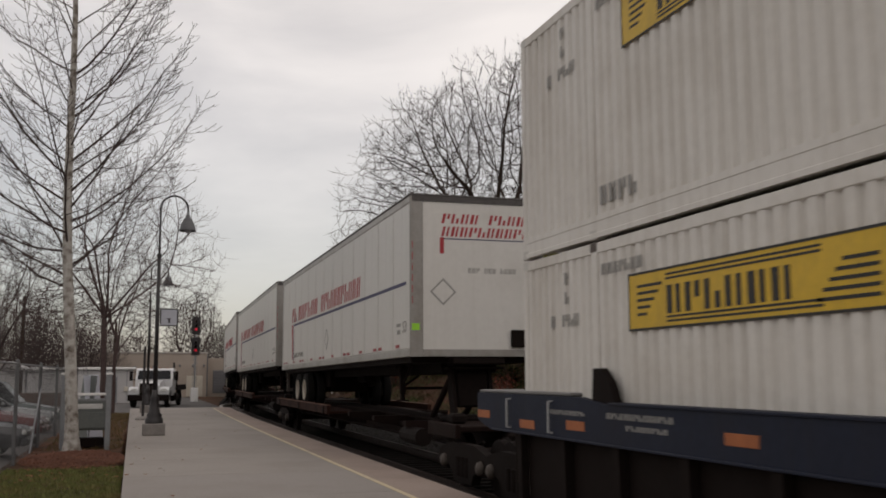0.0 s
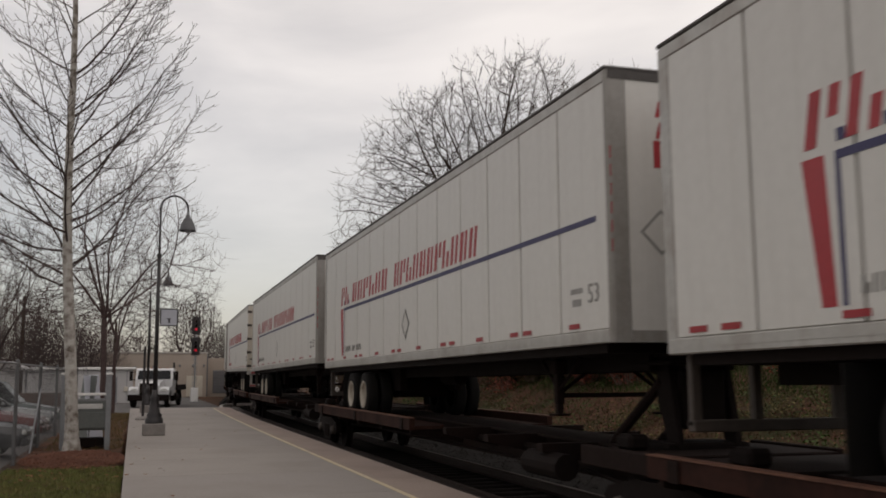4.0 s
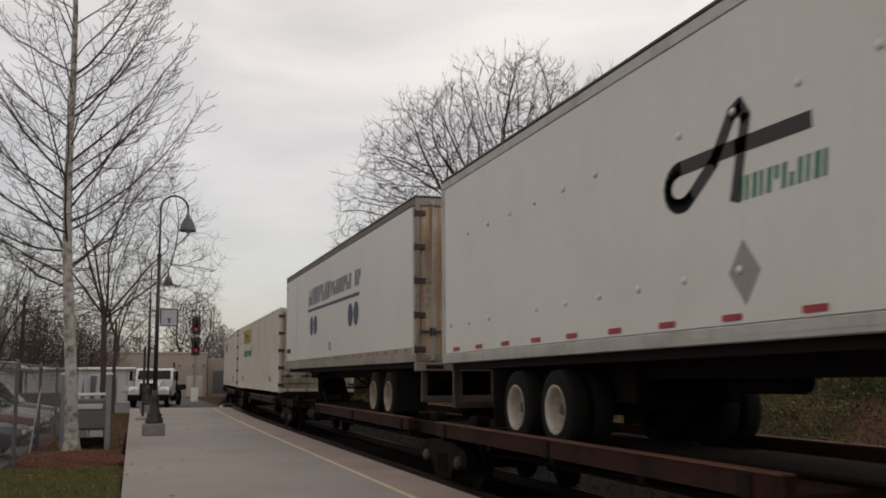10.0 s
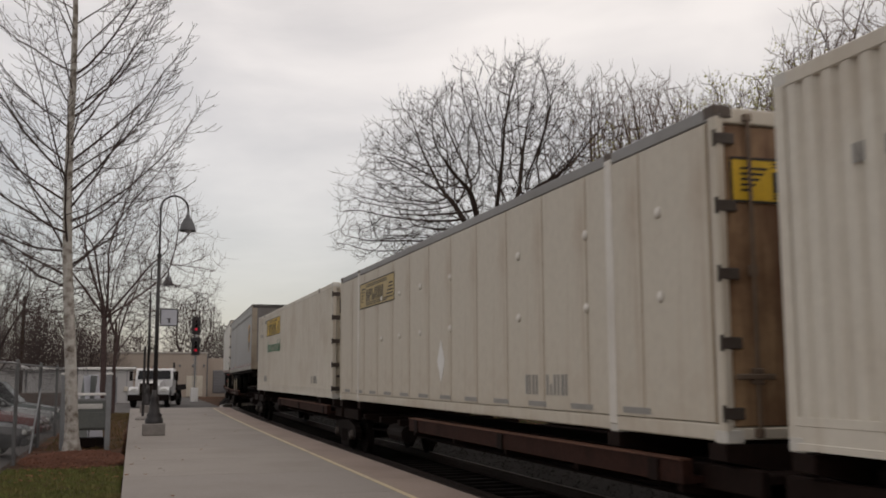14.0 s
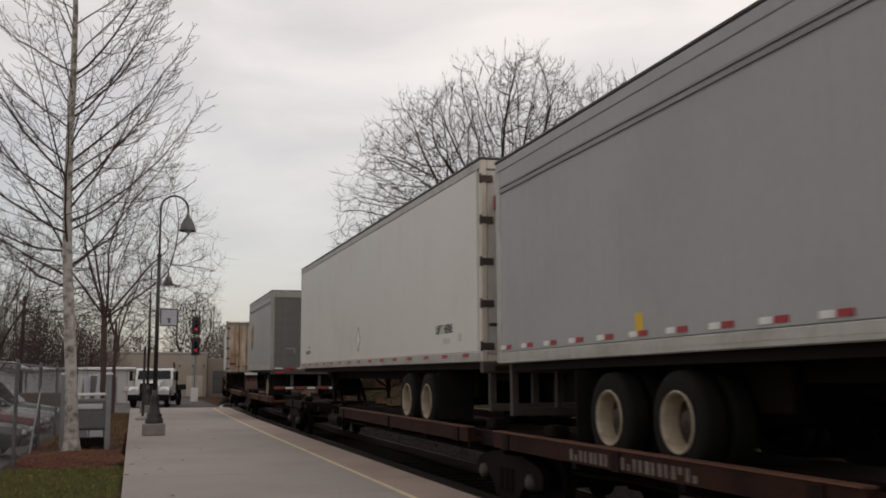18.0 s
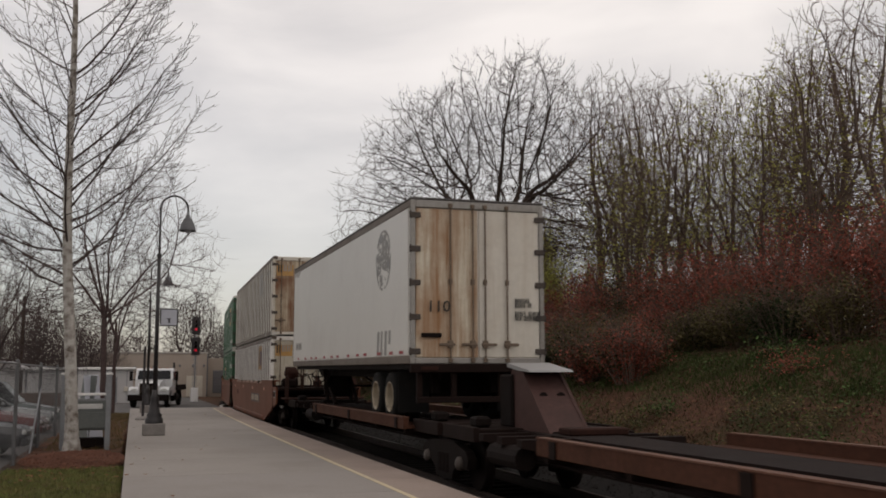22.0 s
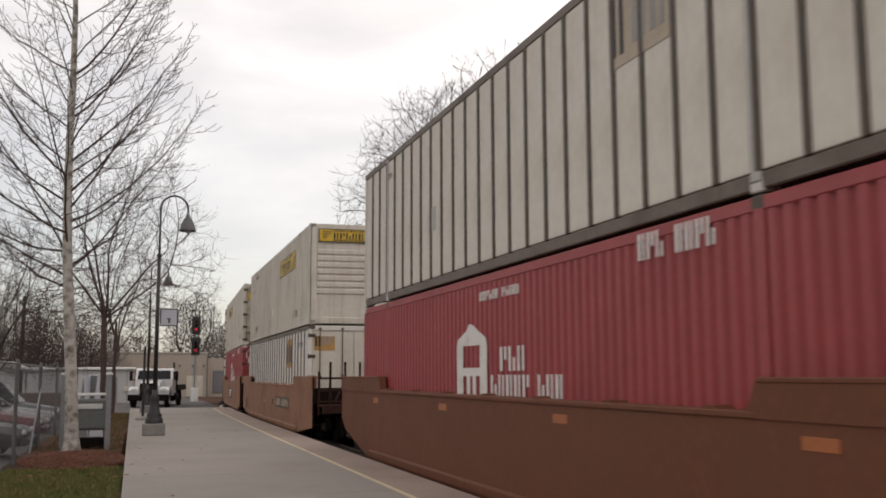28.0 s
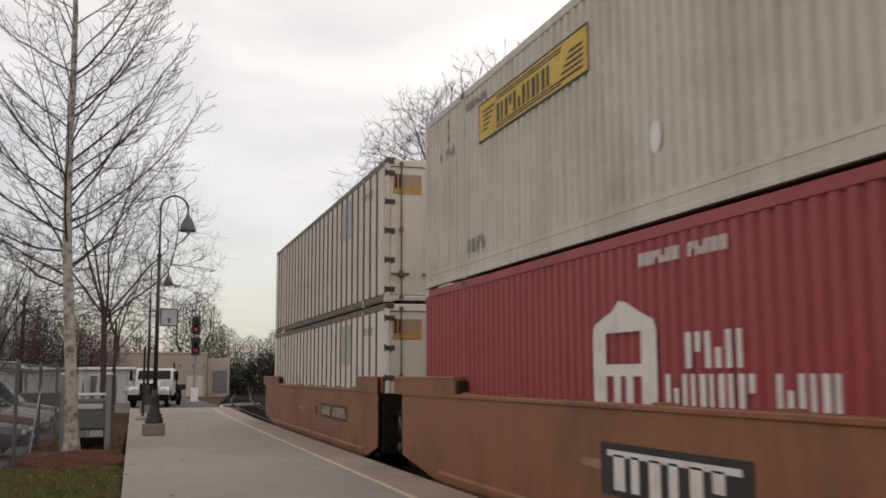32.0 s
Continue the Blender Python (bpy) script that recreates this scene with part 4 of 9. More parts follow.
def plain_trailer(s0):
    L, z = 16.15, -0.93
    t = trailer("plain white road trailer with a red strip on its leading doors", L, True, {"markers": EVEN, "mark_low": True, "open_hub": True, "door": M_DOOR_GREY, "doorframe": M_WHITE_OLD, "low": M_ALU, "bump": M_HINGE, "sill": M_HINGE}, M_WHITE_CLEAN, seams=False)
    put = on_side(-1.2955, L)
    pe = on_end(-L / 2 - 0.001)
    part("red_strip", plate(G(), pe, -1.1, -0.35, 4.2 + z, 4.42 + z), M_TRED, t, "red painted strip")
    part("strip_lettering", marks(G(), lambda a, b, o: pe(a, b, o + 0.004), -1.05, 4.27 + z, 0.65, 0.09, 9, 0, 0.3, 2), M_TWHITE, t)
    lettering("lift_words", "LIFT HERE", 0.2, M_TBLACK, t, side_turn(-1.3, -L / 2 + 2.25, 2.5 + z))
    part("hazard_diamond", outline(G(), put, [(L - 8.4, 2.62 + z), (L - 8.17, 2.32 + z), (L - 7.94, 2.62 + z), (L - 8.17, 2.92 + z)], 0.003), M_TGREY, t)
    part("hazard_face", outline(G(), put, [(L - 8.34, 2.62 + z), (L - 8.17, 2.4 + z), (L - 8.0, 2.62 + z), (L - 8.17, 2.84 + z)], 0.005), M_PATCH, t)
    part("small_print", marks(G(), put, 1.0, 2.42 + z, 0.8, 0.1, 8, 0, 0.3, 1), M_TGREY, t)
    part("scuffed_label", plate(plate(G(), put, L - 1.85, L - 1.5, 2.33 + z, 2.42 + z), put, L - 1.1, L - 0.95, 2.35 + z, 2.47 + z), M_DOOR_GREY, t)
    part("placard_holder", plate(plate(G(), put, L - 14.72, L - 14.46, 2.49 + z, 2.52 + z), put, L - 14.72, L - 14.46, 2.6 + z, 2.63 + z), M_TBLACK, t)
    MOVING.append((t, s0 + L / 2, 6.5, 0.89, 0.001))


plain_trailer(208.7)


def rusty_trailer(s0):
    L, z = 13.72, -0.93
    t = trailer("old white road trailer, leading doors streaked with rust, faded round emblem", L, True,
                {"markers": tuple((0.4 + 1.0 * i + (0.25 if i % 3 == 0 else 0), True) for i in range(13)), "mark_low": False, "door": (M_RUSTY_WHITE, M_WHITE_OLD), "doorframe": M_CORNER, "rail": M_RAILBROWN, "low": M_RAILBROWN, "sill": M_SPINE, "wheels": (1.67, 2.82), "open_hub": True, "rods": M_RUSTROD, "offs": (0.1, 0.46), "grip": 0.32, "bump": M_SPINE}, M_WHITE_CLEAN, seams=False, top=4.1)
    put = on_side(-1.2955, L)
    # a worn round emblem: a ring broken by scuffs, filled with torn remnants of grey film, thicker towards the top
    r_, cu, cv = random.Random(61), L - 2.08, 4.1 + z
    g = G()
    for i in range(46):
        if r_.random() < 0.8:
            a0, a1 = math.tau * i / 46, math.tau * (i + 1.05) / 46
            q = 0.53 + 0.04 * r_.random()
            outline(g, put, [(cu + q * math.cos(a0), cv + q * math.sin(a0)), (cu + 0.61 * math.cos(a0), cv + 0.61 * math.sin(a0)), (cu + 0.61 * math.cos(a1), cv + 0.61 * math.sin(a1)), (cu + q * math.cos(a1), cv + q * math.sin(a1))], 0.003)
    part("round_emblem", g, M_TGREY, t, "worn grey round emblem")
    g, h = G(), G()
    for i in range(150):
        a0, q = r_.uniform(0, math.tau), 0.5 * math.sqrt(r_.random())
        u, v = cu + q * math.cos(a0), cv + q * math.sin(a0)
        if r_.random() > 0.62 + 0.55 * (v - cv):
            continue
        w, k, d = r_.uniform(0.02, 0.075), r_.uniform(0.02, 0.09), r_.uniform(-0.03, 0.03)
        outline(h if i % 3 else g, put, [(u - w, v - k + d), (u + w, v - k), (u + w * 0.8, v + k - d), (u - w * 0.7, v + k)], 0.004 + 0.00001 * i)
    part("emblem_remnant", g, M_GREY_DARK, t, "torn dark grey film")
    part("emblem_remnant", h, M_TGREY, t, "torn grey film")
    part("spray_scrawl", marks(G(), put, L - 2.62, 2.2 + z, 1.25, 0.48, 2, 0.1, 0.2, 4), M_TGREY, t, "grey spray-painted scrawl")
    lettering("door_number", "110", 0.3, M_TBLACK, t, end_turn(-1.0, -L / 2 - 0.016, 2.96 + z))
    pe = on_end(-L / 2 - 0.0125)
    part("serial_number_bar", marks(marks(G(), pe, 0.7, 3.06 + z, 0.34, 0.17, 4, 0, 0.3, 2), pe, 0.7, 2.82 + z, 0.53, 0.17, 6, 0, 0.3, 4), M_TBLACK, t)
    part("label_plate", plate(G(), put, L - 13.2, L - 12.15, 2.5 + z, 2.72 + z, 0.003), M_SEAM, t, "grey plate with number bars")
    part("plate_lettering", marks(G(), lambda a, b, o: put(a, b, o + 0.003), L - 13.12, 2.54 + z, 0.9, 0.13, 9, 0, 0.3, 2, (4,)), M_TGREY, t)
    part("torn_edge", outline(G(), put, [(0.02, 4.97 + z), (0.02, 4.72 + z), (0.5, 4.78 + z), (0.8, 4.7 + z), (1.25, 4.84 + z), (1.7, 4.97 + z)], 0.006), M_SEAM, t, "torn grey patch at the roof edge")
    part("dark_bar", G().box(-1.1, -0.72, -L / 2 - 0.02, -L / 2, 2.5 + z, 2.58 + z, 0.005), M_BLACK, t)
    MOVING.append((t, s0 + L / 2, 5.6, 0.94, 0.006))


rusty_trailer(257.51)

# ---- containers
CL, CW, CH = 16.154, 2.591, 2.896


def casting():
    return shared("casting", lambda: G().box(-0.09, 0.09, -0.09, 0.09, -0.06, 0.06, 0.012), M_DOOR_GREY)


def casting_dark():
    return shared("casting_dark", lambda: G().box(-0.09, 0.09, -0.09, 0.09, -0.06, 0.06, 0.012), M_POST)


def container(label, style, sheet, end="doors", door_mat=None, group="containers on the train", rods=M_ALU, tops=None):
    """A 53-foot container with its base at z = 0; d = 0 leads."""
    c = thing("shipping_container", label, "container", group)
    hw, y0, y1 = CW / 2, -CL / 2, CL / 2
    door_mat = door_mat or sheet
    part("core", G().box(-hw + 0.055, hw - 0.055, y0 + 0.08, y1 - 0.08, 0.12, CH - 0.05), sheet, c)
    for s in (-1, 1):
        a, b = sorted((s * (hw - 0.06), s * hw))
        part("top_rail", G().box(a, b, y0 + 0.09, y1 - 0.09, CH - 0.13, CH - 0.01, 0.01), tops or (M_RAILBROWN if style == "posts" else sheet), c)
        o = 0.006 * s
        prof = [(s * (hw - 0.06), 0.02), (s * hw + o, 0.02), (s * hw + o, 0.07), (s * hw, 0.076), (s * hw, 0.194), (s * hw + o, 0.2), (s * hw + o, 0.262), (s * (hw - 0.06), 0.262)]
        part("bottom_rail", G().prism(prof, "y", y0 + 0.11, y1 - 0.11) if style == "corr" else G().box(a, b, y0 + 0.09, y1 - 0.09, 0.02, 0.16, 0.012), M_RAILBROWN if style == "posts" else sheet, c)
    part("roof", G().box(-hw + 0.04, hw - 0.04, y0 + 0.05, y1 - 0.05, CH - 0.05, CH - 0.012, 0.01), sheet, c)
    for s in (-1, 1):
        for yy, w in ((y0 + 0.06, 0.06), (y1 - 0.06, 0.06), (y0 + 2.02, 0.075), (y1 - 2.02, 0.075)):
            a, b = sorted((s * (hw - 0.06), s * (hw + 0.001)))
            proud = 0.014 * s if style != "corr" and w > 0.07 else 0.0
            part("post", G().box(min(a, b + proud, a + proud), max(b, b + proud), yy - w, yy + w, 0.08, CH - 0.08, 0.012), sheet if not proud else (M_SEAM if style == "posts" else M_BOXWHITE), c)
            for zz in (0.06, CH - 0.06):
                k = part("corner_casting", casting_dark() if (style != "corr" or abs(yy) < 7) and zz > 1 else casting(), None, c)
                k.location = (s * (hw - 0.088), yy + (0.03 if yy < 0 else -0.03) * (w < 0.07), zz)
    lo, hi = (0.26, CH - 0.13) if style == "corr" else (0.16, CH - 0.13)
    if style == "corr":
        for s in (-1, 1):
            for a, b in ((y0 + 0.12, y0 + 1.945), (y0 + 2.095, y1 - 2.095), (y1 - 1.945, y1 - 0.12)):
                n = max(2, round((b - a) / 0.203))
                p = (b - a) / n
                vs, fs = [], []
                for i in range(n):
                    for f, dx in ((0.0, 0.046), (0.16, 0.046), (0.36, 0.004), (0.8, 0.004)):
                        for zz in (lo, hi):
                            vs.append((s * (hw - dx), a + p * (i + f), zz))
                vs += [(s * (hw - 0.046), b, lo), (s * (hw - 0.046), b, hi)]
                for i in range(4 * n):
                    fs.append((2 * i, 2 * i + 1, 2 * i + 3, 2 * i + 2))
                part("corrugated_side", G().add(vs, fs), sheet, c)
    elif style == "posts":
        n = 26
        p = (CL - 0.3) / n
        pm = shared("panel_" + sheet.name, lambda: G().box(-0.03, 0.03, 0.04, p - 0.04, lo + 0.01, hi - 0.01, 0.01), sheet)
        rm = shared("rib", lambda: G().box(-0.048, 0.03, -0.04, 0.04, lo, hi, 0.008), M_POST)
        for i in range(n):
            o = part("side_panel", pm, None, c)
            o.location = (-hw + 0.031, y0 + 0.15 + p * i, 0)
            if i:
                o = part("rib", rm, None, c, "dark upright rib")
                o.location = (-hw + 0.03, y0 + 0.15 + p * i, 0)
        part("far_side", G().box(hw - 0.055, hw, y0 + 0.12, y1 - 0.12, lo, hi), sheet, c)
    else:
        n = 13
        p = (CL - 0.3) / n
        pm = shared("flat_panel_" + sheet.name, lambda: G().box(-0.03, 0.03, 0.01, p - 0.01, lo + 0.01, hi - 0.01, 0.006), sheet)
        for i in range(n):
            o = part("side_panel", pm, None, c)
            o.location = (-hw + 0.031, y0 + 0.15 + p * i, 0)
            part("rivet_strip", G().box(-hw - 0.0015, -hw + 0.02, y0 + 0.14 + p * i, y0 + 0.17 + p * i, lo + 0.01, hi - 0.01), M_TAN, c)
        part("far_side", G().box(hw - 0.055, hw, y0 + 0.12, y1 - 0.12, lo, hi), sheet, c)
    if end == "doors":
        doors(c, y0 + 0.03, hw - 0.004, 0.03, CH - 0.02, door_mat, 5 if style == "corr" else 0, sheet, 5, rods=rods)
    else:
        part("end_frame", G().box(-hw, -hw + 0.2, y0, y0 + 0.08, 0.02, CH - 0.01, 0.012).box(hw - 0.2, hw, y0, y0 + 0.08, 0.02, CH - 0.01, 0.012)
             .box(-hw + 0.2, hw - 0.2, y0, y0 + 0.08, CH - 0.16, CH - 0.01, 0.012).box(-hw + 0.2, hw - 0.2, y0, y0 + 0.08, 0.02, 0.2, 0.012), sheet, c)
        w = part("end_wall", G().box(-hw + 0.2, hw - 0.2, y0 + 0.045, y0 + 0.09, 0.2, CH - 0.16), sheet, c)
        for i in range(7):
            zz = 0.86 + i * 0.19
            part("end_rib", G().prism([(y0 + 0.046, zz), (y0 + 0.01, zz + 0.03), (y0 + 0.01, zz + 0.13), (y0 + 0.046, zz + 0.16)], "x", -hw + 0.22, hw - 0.22), sheet, w)
    return c


def yellow_panel(c, put, u0, u1, v0, v1, mat=None):
    part("yellow_panel", plate(G(), put, u0, u1, v0, v1, 0.004), mat or M_YELLOW, c, "faded yellow painted panel" if mat else "yellow painted panel")
    w, h = u1 - u0, v1 - v0
    up = lambda a, b, o: put(a, b, o + 0.004)
    part("panel_border", plate(plate(plate(plate(G(), up, u0, u1, v1 - 0.022, v1, 0.003), up, u0, u1, v0, v0 + 0.022, 0.003), up, u0, u0 + 0.022, v0 + 0.022, v1 - 0.022, 0.003), up, u1 - 0.022, u1, v0 + 0.022, v1 - 0.022, 0.003), M_TBLACK, c)
    for k in (0.1, 0.17):
        part("panel_line", plate(plate(G(), up, u0 + 0.2 * w, u1 - 0.2 * w, v1 - (k + 0.035) * h, v1 - k * h, 0.003), up, u0 + 0.2 * w, u1 - 0.2 * w, v0 + k * h, v0 + (k + 0.035) * h, 0.003), M_TBLACK, c, kind="stuff")
    g = plate(plate(G(), up, u0 + 0.01 * w, u1 - 0.01 * w, v0 + 0.01 * h, v0 + 0.04 * h), up, u0 + 0.01 * w, u1 - 0.01 * w, v1 - 0.04 * h, v1 - 0.01 * h)
    marks(g, up, u0 + 0.2 * w, v0 + 0.24 * h, 0.52 * w, 0.46 * h, 6, 0.0, 0.3, 9)
    part("panel_lettering", g, M_TBLACK, c, "black painted lettering marks")
    g = G()
    for i in range(5):
        plate(g, up, u0 + 0.05 * w, u0 + (0.1 + 0.02 * i) * w, v0 + (0.25 + 0.12 * i) * h, v0 + (0.3 + 0.12 * i) * h, 0.003)
        plate(g, up, u1 - (0.22 - 0.02 * i) * w, u1 - 0.04 * w, v0 + (0.16 + 0.12 * i) * h, v0 + (0.21 + 0.12 * i) * h, 0.003)
    part("panel_scroll", g, M_TBLACK, c, "thin dark border lines", kind="stuff")


def yellow_box(s0, base, sheet, end="doors", word=False, lead=0.0):
    c = container("white corrugated container with a yellow painted panel" + (" and green word" if word else ""), "corr", sheet, end, door_mat=M_DOOR_GREY if sheet is M_BOXWHITE else M_DOOR_DIRTY, rods=M_CORNER)
    put = on_side(-CW / 2, CL)
    if end == "plain":
        yellow_panel(c, put, CL - 6.45, CL - 2.79, 1.89, 2.46)
        yellow_panel(c, on_end(-CL / 2 - 0.004), -1.05, 1.05, CH - 0.53, CH - 0.15)
        part("end_label", plate(G(), on_end(-CL / 2 + 0.008), 0.35, 0.55, 0.35, 0.55), M_TGREY, c)
    else:
        v = 1.9 if not word else 2.02
        yellow_panel(c, put, CL - 13.36, CL - 9.7, v, v + (0.57 if not word else 0.6))
        yellow_panel(c, on_end(-CL / 2 - 0.006), -1.12, 0.98, CH - 0.78, CH - 0.4)
    if word:
        lettering("green_word", "Intermodal", 0.6, M_TGREEN, c, side_turn(-CW / 2 - 0.002, -CL / 2 + 13.1, 1.42) @ Matrix.Diagonal((1.32, 1, 1, 1)), "green painted word")
    part("serial_number_bar", marks(marks(G(), put, 2.2, 0.36, 0.85, 0.2, 4, 0, 0.3, 2), put, CL - 3.15, 0.36, 0.95, 0.2, 5, 0, 0.3, 5, (1,)), M_TGREY, c)
    part("serial_number_bar", marks(marks(G(), put, 0.85, 2.02, 0.8, 0.14, 5, 0, 0.3, 2, (1,)), put, 2.2, 2.52, 0.9, 0.12, 7, 0, 0.3, 5), M_TGREY, c)
    part("upright_lettering", marks(marks(G(), put, 1.25, 2.28, 0.13, 0.14, 1, 0, 0.3, 3), put, 1.25, 2.5, 0.13, 0.14, 1, 0, 0.3, 1), M_TGREY, c)
    if sheet is M_BOXGREY or not word:
        part("scuffed_patch", outline(G(), put, disc(7.85, 0.82, 0.11, 0.17, 7), 0.003), M_PATCH, c)
    MOVING.append((c, s0 + CL / 2, 6.0, base))
    return c


LOWER, UPPER, DECK = 0.32, 0.32 + CH + 0.02, 1.22
yellow_box(-4.5, LOWER, M_BOXWHITE)
yellow_box(-4.5, UPPER, M_BOXWHITE)
yellow_box(141.43, DECK, M_WHITE_OLD, word=True)
yellow_box(175.5, DECK, M_WHITE_OLD, word=True)
yellow_box(337.37, UPPER, M_BOXGREY, end="plain")
yellow_box(356.83, UPPER, M_BOXGREY)


def beige_box(s0):
    c = container("beige flat-sided container with yellow panel and rusty doors", "flat", M_BEIGE, "doors", M_RUST_BEIGE, tops=M_GREY_DARK, rods=M_RUSTROD)
    put = on_side(-CW / 2 - 0.002, CL)
    yellow_panel(c, put, CL - 14.0, CL - 11.0, 2.0, 2.55, M_FADEDYELLOW)
    yellow_panel(c, on_end(-CL / 2 + 0.024), -1.15, 0.95, CH - 0.85, CH - 0.45)
    for i in range(12):
        part("lower_label", plate(G(), put, 0.6 + i * 1.25, 1.15 + i * 1.25, 0.2, 0.26), M_TGREY, c)
    part("serial_number_bar", marks(G(), put, CL - 4.4, 0.34, 1.3, 0.24, 6, 0, 0.3, 2, (2,)), M_TGREY, c)
    dome = shared("dome_light", lambda: G().lathe([(-0.03, 0.0), (-0.027, 0.03), (-0.012, 0.05), (0.0, 0.058)], (0, 0, 0), "x", 14), M_BOXWHITE, True)
    for i, d in enumerate((1.0, 2.6, 4.6, 7.5, 9.2, 10.6, 12.0)):
        for zz in (1.3, 2.1):
            o = part("dome_vent", dome, None, c)
            o.location = (-CW / 2 - 0.002, d - CL / 2, zz)
    part("pale_diamond", outline(G(), put, [(CL - 8.2, 0.8), (CL - 8.0, 0.45), (CL - 7.8, 0.8), (CL - 8.0, 1.15)], 0.003), M_PATCH, c)
    MOVING.append((c, s0 + CL / 2, 6.0, DECK))


beige_box(158.40)


def square_panel(c, put, u0, u1, v0, v1, mat=None, faded=False):
    part("square_panel", plate(G(), put, u0, u1, v0, v1, 0.006), mat or M_ORANGE, c, "faded orange square panel")
    up = lambda a, b, o: put(a, b, o + 0.006)
    part("panel_lettering", marks(G(), up, u0 + 0.03, v0 + 0.12, (u1 - u0) * 0.3, (v1 - v0) * 0.72, 1, 0, 0.26, 4), M_TBLACK, c)
    part("panel_lettering", marks(G(), up, u0 + (u1 - u0) * 0.38, v0 + 0.16, (u1 - u0) * 0.56, (v1 - v0) * 0.6, 2, 0.05, 0.26, 2), M_TGREY if faded else M_TBLUE, c)


def ribbed_box(s0, base, sheet=M_WHITE_OLD, door=M_RUSTY_WHITE, panel="orange", label="white ribbed container with dark upright ribs and rust-streaked doors"):
    c = container(label, "posts", sheet, "doors", door, rods=M_RUSTROD)
    put = on_side(-CW / 2 - 0.001, CL)
    if panel == "orange":
        square_panel(c, put, CL - 4.49, CL - 3.19, 1.72, 2.62)
    elif panel == "faded":
        square_panel(c, put, CL - 4.49, CL - 3.19, 1.72, 2.62, M_TAN, True)
    else:
        part("square_panel", plate(G(), put, CL - 4.6, CL - 3.3, 1.72, 2.62, 0.005), M_SEAM, c)
    pe = on_end(-CL / 2 + 0.028)
    square_panel(c, pe, -1.15, -0.55, CH - 0.72, CH - 0.32, None, True)
    part("serial_number_bar", marks(marks(G(), pe, 0.62, CH - 0.52, 0.4, 0.16, 4, 0, 0.3, 2), pe, 0.62, CH - 0.74, 0.58, 0.16, 6, 0, 0.3, 7), M_TBLACK, c)
    part("serial_number_bar", marks(marks(G(), put, CL - 3.0 + 1.0, 2.3, 0.9, 0.16, 8, 0, 0.3, 2, (3,)), put, 2.0, 2.4, 0.4, 0.12, 4, 0, 0.3, 2), M_TGREY, c)
    part("pale_placard", plate(G(), put, 4.9, 5.3, 0.95, 1.35), M_SEAM, c)
    MOVING.append((c, s0 + CL / 2, 6.0, base))
    return c


ribbed_box(276.43, UPPER, panel="dull", door=M_RUST_DOOR)
ribbed_box(276.43, LOWER, M_BOXBRIGHT, door=M_DOOR_DIRTY)
ribbed_box(314.2, UPPER, panel="faded", door=M_RUST_DOOR, label="white ribbed container with dark ribs and badly rusted doors")
ribbed_box(337.37, LOWER, M_BOXBRIGHT, door=M_WHITE_OLD)
ribbed_box(375.80, UPPER, panel="dull", door=M_WHITE_OLD)
ribbed_box(375.80, LOWER, M_BOXBRIGHT, panel="dull", door=M_WHITE_OLD)


def green_box(s0, base, upper):
    c = container("dark green corrugated container with an orange square panel", "corr", M_GREEN, "doors", M_GREEN, rods=M_GREEN)
    put = on_side(-CW / 2, CL)
    if upper:
        square_panel(c, put, CL - 5.13, CL - 3.7, 1.5, 2.45)
    else:
        square_panel(c, put, CL - 11.8, CL - 10.2, 1.0, 2.0)
        lettering("length_figure", "53'", 0.42, M_TWHITE, c, side_turn(-CW / 2 - 0.003, -CL / 2 + 1.6, 1.15))
    part("serial_number_bar", marks(marks(G(), put, CL - 3.1, 1.9 if not upper else 0.36, 2.2, 0.2, 11, 0, 0.28, 4, (4,)), put, 5.0, 2.3, 1.6, 0.1, 12, 0, 0.3, 1), M_TWHITE, c, "white painted bars")
    pe = on_end(-CL / 2 - 0.005)
    part("serial_number_bar", marks(marks(G(), pe, -0.98, CH - 0.55, 0.4, 0.13, 4, 0, 0.3, 3), pe, -0.98, CH - 0.75, 0.6, 0.13, 6, 0, 0.3, 5), M_TWHITE, c)
    part("white_edge", plate(plate(G(), pe, -1.0, -0.55, CH - 0.3, CH - 0.25), pe, -1.14, -1.1, CH - 0.75, CH - 0.35), M_TWHITE, c)
    if not upper:
        square_panel(c, pe, -0.75, -0.1, 1.1, 1.6)
    for x in (-0.85, -0.35):
        part("label_plate", plate(G(), pe, x, x + 0.2, 1.0, 1.18), M_SEAM, c)
    MOVING.append((c, s0 + CL / 2, 6.0, base))


green_box(295.17, UPPER, True)
green_box(295.17, LOWER, False)


